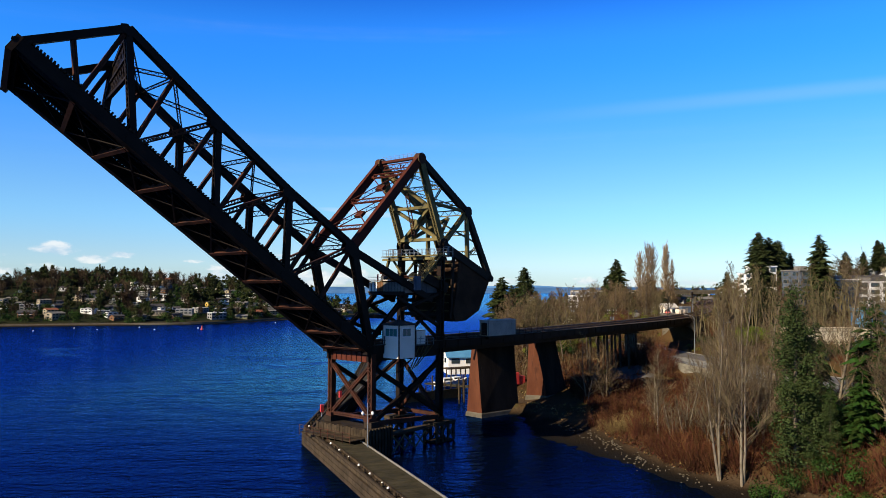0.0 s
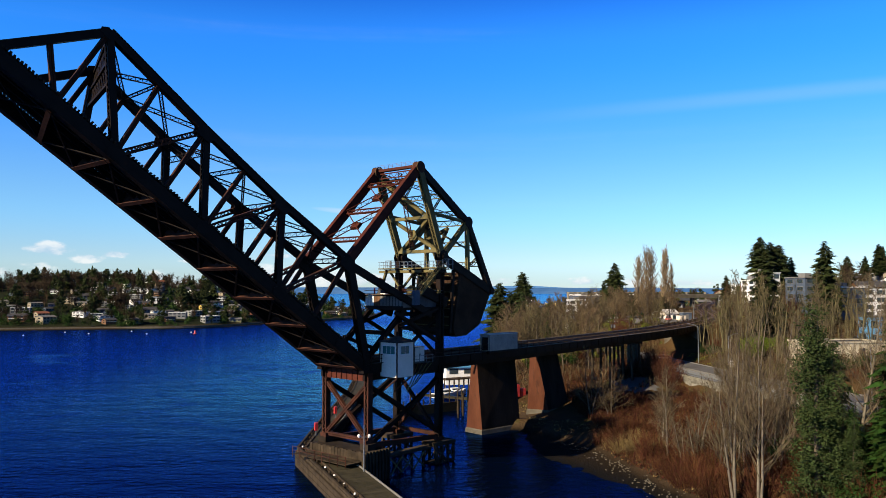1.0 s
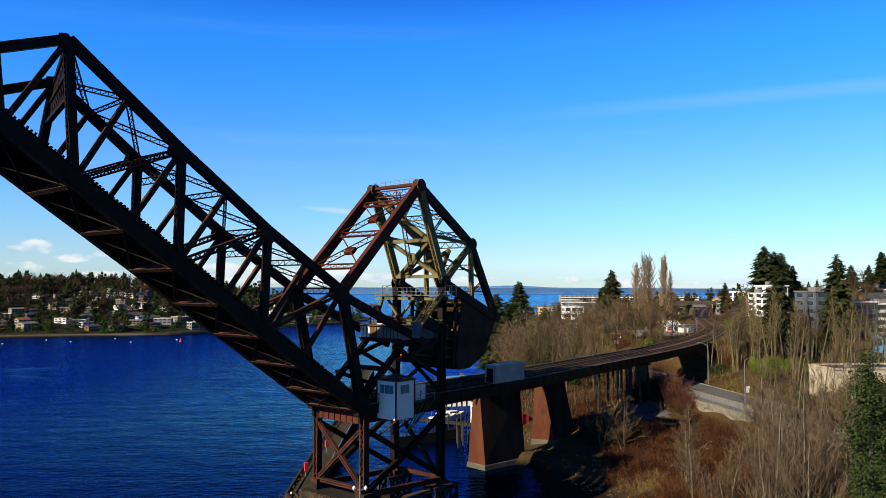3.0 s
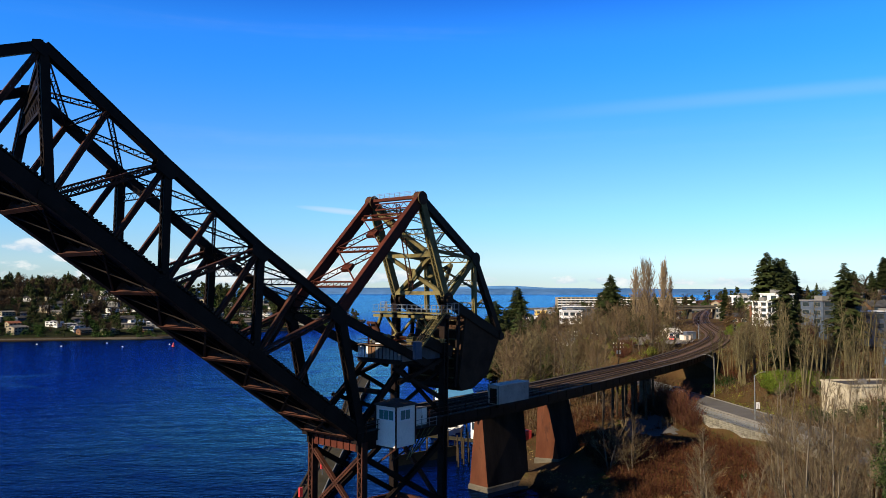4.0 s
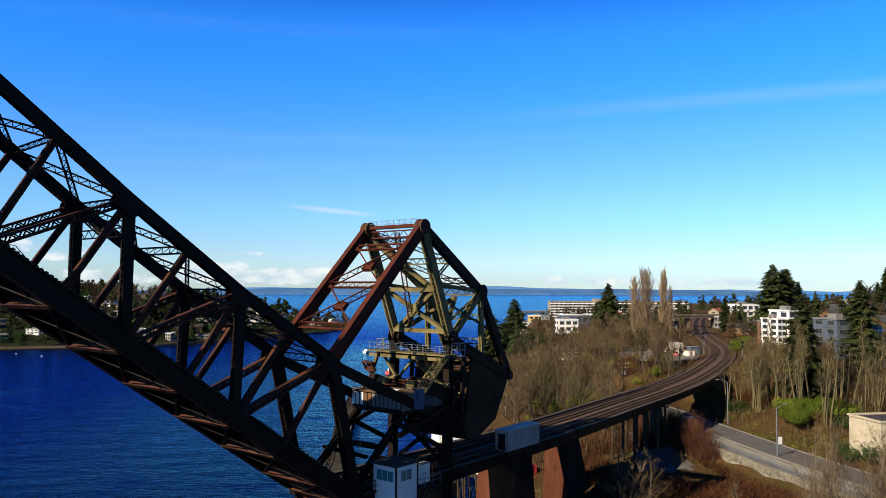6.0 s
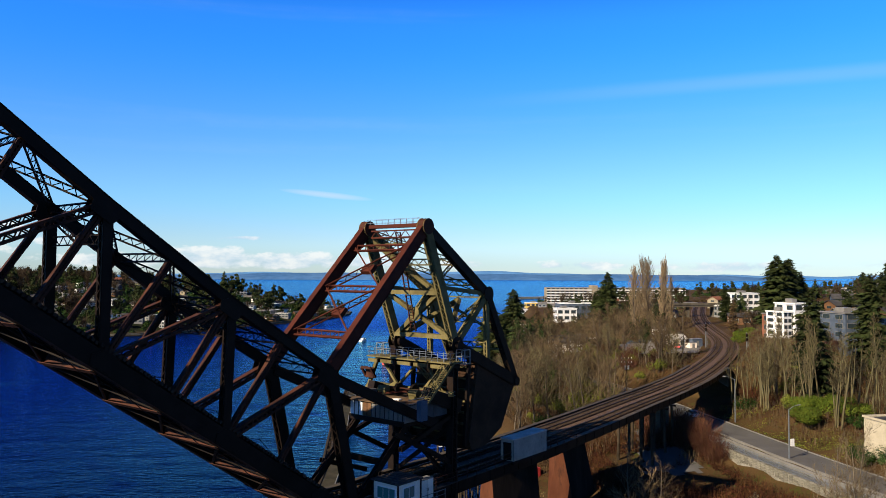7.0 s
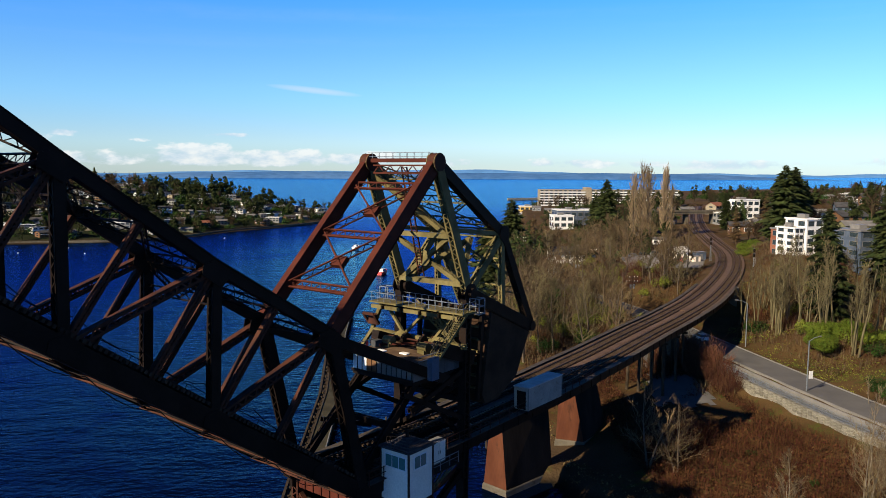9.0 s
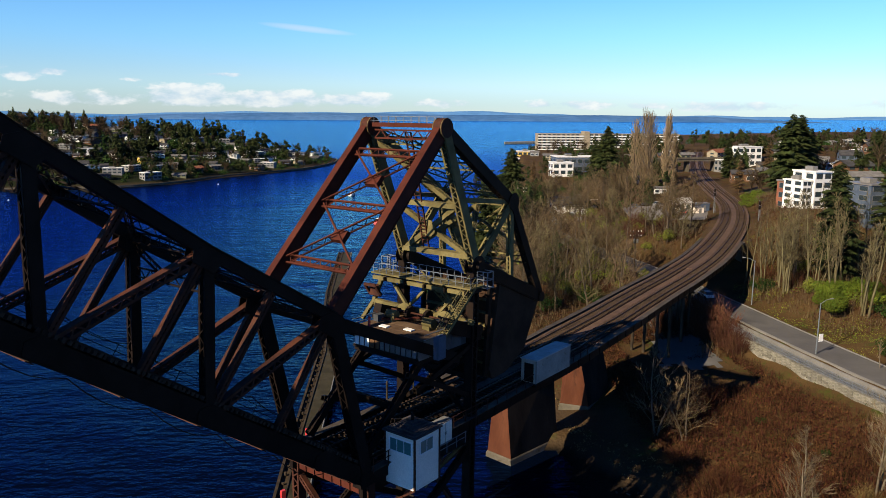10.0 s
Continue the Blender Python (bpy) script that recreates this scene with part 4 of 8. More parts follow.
# stair from the platform down to the machinery room
st = Shape()
sa, sb = B(-2.2, -1.0, pz + 0.1), B(1.9, -0.1, 25.6)
for g in (-0.42, 0.42):
    st.beam(sa + ACROSS * g, sb + ACROSS * g, 0.06, 0.28, ACROSS)
    for dz in (0.6, 1.05):
        st.beam(sa + ACROSS * g + UP * dz, sb + ACROSS * g + UP * dz, 0.05, 0.05, ACROSS)
    for i in range(8):
        p = sa + (sb - sa) * (i / 7) + ACROSS * g
        st.beam(p, p + UP * 1.05, 0.05, 0.05, D)
for i in range(24):
    p = sa + (sb - sa) * ((i + 0.5) / 24)
    st.beam(p - ACROSS * 0.42, p + ACROSS * 0.42, 0.24, 0.05, D)
part("stair", st, STEEL_OLIVE, tower, "open olive steel stair with rails")

# machinery room on the tower
room = thing("machinery_room", B(3.6, 4.25, 23.2), "low machinery room with brown boarded roof inside the tower", "machine room")
part("floor", Shape().beam(B(-4.2, 4.45, 23.9), B(4.6, 4.45, 23.9), 8.3, 0.4, ACROSS), STEEL_DARK, room)
# dark panels carry the room's shade in their colour, two pale ones the sun
for v in (0.4, 8.5):
    for i in range(5):
        part("wall_panel", Shape().beam(B(-3.9 + i * 1.7, v, 24.95), B(-2.25 + i * 1.7, v, 24.95), 0.12, 1.9, ACROSS), SHEET_GREY if i in (3, 4) else SHEET_DARK, room)
for i in range(12):                                # glazed and boarded front towards the leaf
    v0 = 0.45 + i * 0.675
    front = SHEET_GREY if i < 7 else (BROWN_WALL if i < 9 else WHITE)
    part("front_panel", Shape().beam(B(4.6, v0, 25.05), B(4.6, v0 + 0.64, 25.05), 0.1, 1.5, D), front, room)
    part("front_batten", Shape().beam(B(4.66, v0 - 0.02, 24.2), B(4.66, v0 - 0.02, 25.9), 0.1, 0.04, D), STEEL_DARK, room)
part("front_sill", Shape().beam(B(4.7, 0.3, 24.2), B(4.7, 8.6, 24.2), 0.25, 0.22, D), STEEL_DARK, room)
part("end_wall", Shape().beam(B(-4.1, 0.5, 24.95), B(-4.1, 8.4, 24.95), 0.12, 1.9, D), SHEET_DARK, room)
for i in range(19):
    part("roof_board", Shape().beam(B(-4.3 + i * 0.5, 0.1, 26.0 + 0.012 * (i % 3)), B(-4.3 + i * 0.5, 8.9, 26.0 + 0.012 * (i % 3)), 0.485, 0.09, D), ROOF_BROWN, room)
for u, v in ((3.2, 6.1), (2.6, 3.4)):
    part("skylight", Shape().beam(B(u, v, 26.14), B(u - 0.6, v, 26.14), 1.0, 0.12, ACROSS), WHITE, room, "white skylight")
part("roof_post", Shape().tube(B(3.7, 7.4, 26.0), B(3.7, 7.4, 27.1), 0.13, 0.13, 8), RED, room, "red vent post")
part("electrical_cabinet", Shape().beam(B(3.0, -1.4, 25.6), B(4.1, -1.4, 25.6), 0.6, 2.2, ACROSS), GREYBLUE, room, "slate blue cabinet")

# gears, motors, drums and pipes over and beside the machinery room
def gear(u, v, z, r, wide, label=""):
    """A toothed wheel on an axle across the bridge."""
    ring = []
    for i in range(56):
        k = r * (1.0 if i % 4 < 2 else 0.92)
        ring.append(B(u, v, z) + D * (k * math.cos(i * math.pi / 28)) + UP * (k * math.sin(i * math.pi / 28)))
    g = part("gear", Shape().prism(ring, ACROSS * wide), STEEL_DARK, room, label)
    part("hub", Shape().tube(B(u, v - 0.25, z), B(u, v + wide + 0.25, z), r * 0.22, r * 0.22, 12), STEEL_BROWN, g)


for u, v, z, r in ((-0.6, 3.2, 26.8, 0.7), (-0.6, 5.6, 26.8, 0.7)):
    gear(u, v, z, r, 0.35, "dark toothed operating gear")
for u, z in ((-0.6, 26.8),):
    part("shaft", Shape().tube(B(u, 0.6, z), B(u, 8.2, z), 0.16, 0.16, 10), STEEL_BROWN, room)
for u, v in ((0.9, 2.0), (0.7, 7.0)):
    part("motor", Shape().tube(B(u, v - 0.6, 26.75), B(u, v + 0.6, 26.75), 0.48, 0.48, 14).box(B(u, v, 26.1), 0.9, 1.0, 0.4, 0.7), STEEL_OLIVE, room, "olive electric motor")
for u, v, w, h in ((-0.4, 1.6, 1.0, 0.8), (1.6, 8.0, 0.9, 0.7)):
    part("gear_case", Shape().box(B(u, v, 26.1), w, w * 0.8, h, 0.7), SHEET_DARK, room)
part("roof_beam", Shape().beam(B(1.6, 7.9, 26.3), B(-0.4, 4.2, 26.6), 0.2, 0.26, UP), STEEL_RUST, room, "rust-red roof beam")
for v in (-0.2, 9.0):
    for dz in (0.0, 0.45):
        part("pipe", Shape().tube(B(-3.8, v, 26.2 + dz), B(4.4, v, 26.2 + dz), 0.05, 0.05, 6), STEEL_GREY, room)
# beams and knees that carry the high platform
for v in (-1.0, 1.6, 4.25, 6.9, 9.6):
    part("platform_joist", Shape().beam(B(-3.6, v, 29.75), B(-0.9, v, 29.75), 0.18, 0.4, ACROSS), STEEL_DARK, tower)
# frame under the platform: sill beam with gusseted posts and raking struts, carried out past the farther truss
part("sill_beam", Shape().laced(B(-2.6, -0.8, 26.5), B(-3.2, 13.0, 26.5), 0.4, 0.5, D), STEEL_OLIVE, tower)
for va, vb in ((1.2, 3.0), (7.8, 10.2), (7.8, 4.4), (3.6, 0.6)):
    part("raking_strut", Shape().beam(B(-2.7, va, 26.7), B(-2.5, vb, 29.8), 0.26, 0.34, UP), STEEL_OLIVE, tower)
for v in (7.8, 2.4):
    pl = [B(-2.3, v + a, 26.4 + b) for a, b in ((-1.3, -0.1), (1.3, -0.1), (0.9, 0.45), (0.3, 0.8), (-0.3, 0.8), (-0.9, 0.45))]
    part("gusset", Shape().prism(pl, D * 0.06), STEEL_OLIVE, tower)
part("outrigger", Shape().laced(B(-2.7, 11.2, 29.9), B(-3.2, 13.1, 26.6), 0.4, 0.4, D), STEEL_OLIVE, tower)
part("outrigger_leg", Shape().laced(B(-3.2, 13.1, 26.5), B(-2.4, 14.2, 24.4), 0.4, 0.4, D, step=0.8), STEEL_OLIVE, tower)
part("outrigger_leg", Shape().laced(B(-3.2, 13.1, 26.5), B(-3.0, 11.6, 24.4), 0.4, 0.4, D, step=0.8), STEEL_OLIVE, tower)
box_f = Shape()
for a in (-0.85, 0.85):
    box_f.beam(B(-2.2 + a * 0.5, 11.6, 28.0 + a * 0.7), B(-2.2 + a * 0.5, 13.2, 28.0 + a * 0.7), 0.22, 0.3, D)
for v in (11.6, 13.2):
    box_f.beam(B(-2.63, v, 27.4), B(-1.77, v, 28.6), 0.3, 0.22, ACROSS)
part("lamp_box", box_f.beam(B(-2.45, 11.7, 27.95), B(-2.45, 13.1, 27.95), 0.1, 1.3, D), STEEL_BROWN, tower, "dark tilted lamp housing")
for v in (-1.9, 10.9):                              # small caged balcony at each platform end
    for u in (-4.4, -3.4):
        for w in (v, v + 1.2):
            part("cage_post", Shape().beam(B(u, w, 29.9), B(u, w, 31.6), 0.1, 0.1, D), STEEL_GREY, tower)
    for z in (30.0, 30.8, 31.6):
        for p, q in (((-4.4, v), (-3.4, v)), ((-4.4, v + 1.2), (-3.4, v + 1.2)), ((-3.4, v), (-3.4, v + 1.2)), ((-4.4, v), (-4.4, v + 1.2))):
            part("cage_rail", Shape().beam(B(*p, z), B(*q, z), 0.09, 0.09, UP), STEEL_GREY, tower)
for z in (20.5, 22.8):
    part("cross_strut", Shape().laced(B(-3.5, 0.5, z), B(-3.5, WIDE - 0.5, z), 0.5, 0.6, D), STEEL_DARK, tower)
for v0, v1 in ((0.5, WIDE - 0.5), (WIDE - 0.5, 0.5)):
    part("back_brace", Shape().laced(B(-3.5, v0, 16.4), B(-3.5, v1, 22.4), 0.4, 0.45, D), STEEL_DARK, tower)

# ---- operator's house on its bracket beside the leaf ----
hz0, hz1 = 14.35, 19.25
house = thing("operator_house", B(8.0, -1.8, hz0), "pale grey clad operator's cabin with hipped dark roof beside the tower", "control house")


def uvbox(u0, u1, v0, v1, z0, z1):
    return Shape().prism([B(u0, v0, z0), B(u1, v0, z0), B(u1, v1, z0), B(u0, v1, z0)], UP * (z1 - z0))


part("wall", uvbox(6.3, 9.75, -3.55, -0.15, hz0, hz1), SIDING, house, "pale grey sheet cladding")
for u, v in ((9.76, -3.56), (6.29, -3.56), (9.76, -0.14)):
    part("corner_trim", uvbox(u - 0.08, u + 0.08, v - 0.08, v + 0.08, hz0, hz1), STEEL_BROWN, house)
e = 0.22
rp = [B(6.3 - e, -3.55 - e, hz1), B(9.75 + e, -3.55 - e, hz1), B(9.75 + e, -0.15 + e, hz1), B(6.3 - e, -0.15 + e, hz1)]
top = B(8.02, -1.85, hz1 + 0.85)
low = [p + UP * 0.14 for p in rp]
part("roof", Shape().add(rp + low + [top], [(0, 1, 2, 3), (1, 0, 4, 5), (2, 1, 5, 6), (3, 2, 6, 7), (0, 3, 7, 4), (5, 4, 8), (6, 5, 8), (7, 6, 8), (4, 7, 8)]), SHINGLE, house, "dark hipped shingle roof")
for i in range(5):
    for a, b in ((0, 1), (1, 2)):
        k = (i + 0.5) / 5.5
        p, q = low[a] + (top - low[a]) * k, low[b] + (top - low[b]) * k
        part("roof_course", Shape().beam(p + UP * 0.03, q + UP * 0.03, 0.12, 0.04, UP), SHINGLE, house)
part("vent_pipe", Shape().tube(B(8.0, -1.85, hz1 + 0.6), B(8.0, -1.85, hz1 + 1.5), 0.16, 0.16, 8), STEEL_DARK, house)


def house_window(u0, u1, v0, v1, panes):
    """A window on the cabin's wall: frame, panes and bars."""
    fr = part("window", uvbox(min(u0, u1) - 0.06, max(u0, u1) + 0.06, min(v0, v1) - 0.06, max(v0, v1) + 0.06, 17.55, 18.85), WHITE, house, "white framed window")
    along_v = abs(v1 - v0) > abs(u1 - u0)
    for i in range(panes):
        a, b = i / panes, (i + 1) / panes
        if along_v:
            s = uvbox(u0 - 0.02, u1 + 0.075, v0 + (v1 - v0) * a + 0.04, v0 + (v1 - v0) * b - 0.04, 17.65, 18.75)
        else:
            s = uvbox(u0 + (u1 - u0) * a + 0.04, u0 + (u1 - u0) * b - 0.04, v0 - 0.075, v1 + 0.02, 17.65, 18.75)
        part("pane", s, PANE_GREEN, fr, "green tinted glass")


house_window(9.72, 9.76, -3.2, -0.75, 3)
house_window(7.3, 9.0, -3.56, -3.52, 2)
for u in (6.6, 9.4):
    part("bracket", Shape().beam(B(u, -3.3, hz0 - 0.1), B(u, 0.3, hz0 - 0.1), 0.25, 0.3, UP).beam(B(u, -3.2, hz0 - 0.2), B(u, 0.2, 11.8), 0.18, 0.18, D), STEEL_BROWN, house)
# landing with stair frame behind the cabin
landing = thing("cabin_landing", B(4.0, -2.2, 14.2), "steel stair landing with pipe rails beside the operator's cabin", "stair landing")
part("floor_plate", uvbox(1.6, 6.1, -3.2, -0.3, 15.9, 16.02), STEEL_DARK, landing)
for u in (1.7, 3.1, 4.6, 6.0):
    part("rail_post", Shape().beam(B(u, -3.15, 16.0), B(u, -3.15, 17.15), 0.06, 0.06, D), STEEL_GREY, landing)
part("rail_bar", Shape().beam(B(1.6, -3.15, 17.1), B(6.1, -3.15, 17.1), 0.06, 0.06, UP).beam(B(1.6, -3.15, 16.6), B(6.1, -3.15, 16.6), 0.05, 0.05, UP), STEEL_GREY, landing)
for k in range(4):
    part("brace", Shape().beam(B(1.8 + k, -3.0, 15.9), B(2.8 + k * 0.6, -0.6, 12.6 - 0.3 * k), 0.12, 0.12, D), STEEL_OLIVE, landing)
cab = thing("switch_cabinet", B(3.1, -1.5, 16.02), "pale blue-grey switch cabinet with twin doors on the landing", "cabinet")
part("cabinet_body", uvbox(2.2, 4.3, -1.9, -0.9, 16.02, 18.3), SHEET_GREY, cab)
for i in range(2):
    dr = part("cabinet_door", uvbox(2.26 + i * 1.02, 3.22 + i * 1.02, -1.94, -1.9, 16.15, 18.2), SIDING, cab, "pale cabinet door")
    part("handle", uvbox(3.05 + i * 0.25, 3.1 + i * 0.25, -1.98, -1.94, 17.0, 17.3), STEEL_DARK, dr)

# ---- tower piers in the water ----
pier_f = thing("front_pier", B(12.0, 4.25, -3.0), "weathered concrete pier under the tower's front legs", "bridge pier")
part("pier_body", uvbox(9.4, 13.6, -1.7, 10.3, -3.0, 4.2), CONC_BLACK, pier_f)
for v in (0.0, WIDE):
    part("pedestal", uvbox(11.2, 12.7, v - 0.8, v + 0.8, 4.2, 5.05), CONC_BLACK, pier_f)
for i in range(20):
    part("facing_board", Shape().beam(B(13.75, -1.6 + i * 0.62, -2.5), B(13.75, -1.6 + i * 0.62, 4.1 + 0.08 * (i % 3)), 0.24, 0.56, D), TIMBER, pier_f)
for i in range(8):
    part("deck_plank", Shape().beam(B(13.95 + i * 0.42, -1.2, 3.0), B(13.95 + i * 0.42, 10.3, 3.0), 0.4, 0.12, D), TIMBER, pier_f)
rl = Shape()
for dz in (0.55, 1.1):
    rl.beam(B(17.2, -1.2, 3.05 + dz), B(17.2, 10.3, 3.05 + dz), 0.06, 0.06, UP)
for i in range(8):
    rl.beam(B(17.2, -1.2 + i * 1.64, 2.6), B(17.2, -1.2 + i * 1.64, 4.2), 0.07, 0.07, D)
part("handrail", rl, STEEL_BROWN, pier_f)
for i in range(9):
    part("fender_post", Shape().beam(B(9.5 + i * 0.62, -1.75, -2.5), B(9.5 + i * 0.62, -1.75, 4.3), 0.3, 0.3, D), TIMBER, pier_f)
for v in (0.0, WIDE):
    pr = thing("back_pier", B(-3.2, v, -3.0), "dark braced timber crib under a tower leg", "bridge pier", "tower back piers")
    part("cap", uvbox(-5.5, -0.9, v - 1.5, v + 1.5, 2.75, 3.3), TIMBER, pr)
    part("footing", uvbox(-5.3, -1.1, v - 1.3, v + 1.3, -3.0, 0.25), CONC_BLACK, pr, "dark wet concrete footing")
    for u in (-5.2, -3.9, -2.5, -1.2):
        for w in (v - 1.3, v + 1.3):
            part("post", Shape().beam(B(u, w, 0.1), B(u, w, 2.8), 0.34, 0.34, D), TIMBER, pr)
    for w in (v - 1.5, v + 1.5):
        part("cross_brace", Shape().beam(B(-5.2, w, 0.35), B(-3.2, w, 2.7), 0.14, 0.3, ACROSS).beam(B(-3.2, w, 0.35), B(-5.2, w, 2.7), 0.12, 0.3, ACROSS), TIMBER, pr)
        part("cross_brace", Shape().beam(B(-3.2, w, 0.35), B(-1.2, w, 2.7), 0.14, 0.3, ACROSS).beam(B(-1.2, w, 0.35), B(-3.2, w, 2.7), 0.12, 0.3, ACROSS), TIMBER, pr)
grate = thing("pier_staging", B(3.5, 0.0, -2.0), "rusty timber and steel staging between the tower piers", "staging")
part("deck_beam", uvbox(-0.6, 9.2, -0.9, 0.9, 2.6, 2.9), TIMBER, grate)
for u in (1.0, 3.4, 5.8, 8.2):
    part("staging_post", Shape().tube(B(u, -0.5, -3), B(u, -0.5, 2.6), 0.2, 0.18, 7), TIMBER, grate)
for u in (1.0, 3.4, 5.8):
    part("cross_brace", Shape().beam(B(u, -0.75, 0.1), B(u + 2.4, -0.75, 2.4), 0.2, 0.12, UP).beam(B(u, -0.85, 2.4), B(u + 2.4, -0.85, 0.1), 0.2, 0.12, UP), STEEL_OLIVE, grate)

# ---- ground, water, distance ----
SHORE_R = [(70, -300), (58, -60), (44, 50), (32.5, 88), (28.5, 99), (24.5, 110), (19, 119), (15, 128), (13.5, 140), (14.5, 152), (13, 166), (9, 185), (10, 215), (18, 260), (30, 330), (48, 430), (70, 560), (92, 700), (125, 860), (165, 1010), (420, 1150), (900, 1300), (1700, 1300), (1700, -300)]
SHORE_L = [(-900, 330), (-330, 470), (-232, 500), (-176, 512), (-145, 540), (-126, 585), (-101, 622), (-72, 668), (-56, 740), (-60, 800), (-110, 850), (-240, 920), (-600, 1020), (-1500, 1000), (-1500, 330)]
SPOTS = [(25, 125, 1.8), (31, 104, 2.2), (37, 92, 2.8), (20, 160, 1.6), (38, 172, 4.0), (46, 160, 4.2), (40, 135, 3.6), (53, 176, 5.0), (56, 195, 6.0), (62, 180, 8.0), (70, 162, 8.8),
         (58, 236, 8.2), (40, 255, 6.5), (82, 195, 12.5), (74, 262, 13.6), (88, 298, 14.3), (70, 292, 13.2), (112, 330, 15.6), (150, 455, 15.5), (101, 246, 22.0), (128, 290, 21.0), (170, 300, 27.0),
         (240, 360, 34.0), (200, 480, 22.0), (80.5, 161, 12.5), (270, 520, 26.0), (160, 520, 14.0), (330, 450, 40.0), (90, 400, 11.0), (50, 330, 7.0), (75, 560, 4.0), (150, 880, 4.0), (44, 100, 7.0), (48, 118, 6.0), (62, 90, 9.5), (90, 120, 15.0), (420, 300, 50.0), (460, 560, 50.0), (300, 720, 16.0), (200, 650, 8.0)]
ROAD = [(84, 20), (77, 80), (70, 130), (65.6, 158), (62.6, 180), (60.4, 200), (57.5, 226), (53.0, 255), (46, 290), (43, 330)]
TRACK_START = B(12.0, 4.25, 0)
TRACK = [(TRACK_START.x, TRACK_START.y), (B(0, 4.3, 0).x, B(0, 4.3, 0).y), (B(-14, 4.5, 0).x, B(-14, 4.5, 0).y), (12.4, 147.8), (17.4, 154.3), (23.9, 162.6), (30.6, 171.6), (37.6, 180.9), (47.0, 193.2), (60.2, 212.0), (75.6, 238.0),
         (89.4, 264.0), (101.0, 289.5), (110.0, 314.0), (121, 351), (137, 402), (156, 455), (185, 530), (230, 640)]


def smooth_line(pts, step):
    """Catmull-Rom through the points, cut into even steps."""
    P = [V3((*p, 0)) for p in pts]
    out = []
    for i in range(len(P) - 1):
        a, b, c, d = P[max(i - 1, 0)], P[i], P[i + 1], P[min(i + 2, len(P) - 1)]
        for k in range(24):
            t = k / 24
            out.append(0.5 * ((2 * b) + (c - a) * t + (2 * a - 5 * b + 4 * c - d) * t * t + (3 * b - 3 * c + d - a) * t ** 3))
    out.append(P[-1])
    res, acc = [out[0]], 0.0
    for p, q in zip(out, out[1:]):
        L = (q - p).length
        while acc + L >= step:
            k = (step - acc) / L
            p = p + (q - p) * k
            L = (q - p).length
            res.append(p.copy())
            acc = 0.0
        acc += L
    return res


def line_dist(X, Y, pts):
    best = np.full(X.shape, 1e9)
    for (x0, y0), (x1, y1) in zip(pts, pts[1:]):
        dx, dy = x1 - x0, y1 - y0
        t = np.clip(((X - x0) * dx + (Y - y0) * dy) / (dx * dx + dy * dy + 1e-9), 0, 1)
        best = np.minimum(best, np.hypot(X - x0 - t * dx, Y - y0 - t * dy))
    return best


def inside(X, Y, poly):
    r = np.zeros(X.shape, bool)
    for (x0, y0), (x1, y1) in zip(poly, poly[1:] + poly[:1]):
        r ^= ((y0 > Y) != (y1 > Y)) & (X < (x1 - x0) * (Y - y0) / (y1 - y0 + 1e-12) + x0)
    return r


def bumps(X, Y, s):
    return (np.sin(X * s + 1.3) * np.cos(Y * s * 1.17 + 0.7) + 0.6 * np.sin(X * s * 2.3 + Y * s * 1.9) + 0.35 * np.sin(Y * s * 4.7 - X * s * 3.1 + 2.0)) / 2


track_line = smooth_line(TRACK, 0.65)
track_xy = [(p.x, p.y) for p in track_line[::6]]
road_line = smooth_line(ROAD, 2.0)
road_xy = [(p.x, p.y) for p in road_line[::2]]
TRACK_Z = 16.1                                          # underside of the ties


def road_z(y):
    return np.interp(y, [0, 80, 130, 160, 230, 260, 340], [10.5, 9.5, 8.6, 8.1, 7.8, 7.4, 6.5])


def toe(y):
    """Where the bank rises out of the tidal mud."""
    return np.interp(y, [-300, 50, 80, 92, 96, 99.5, 103.5, 110, 121, 132, 142, 152, 156], [80, 58, 47, 41, 36.5, 34, 31.5, 29.4, 27.5, 25.5, 21, 14.5, -99])


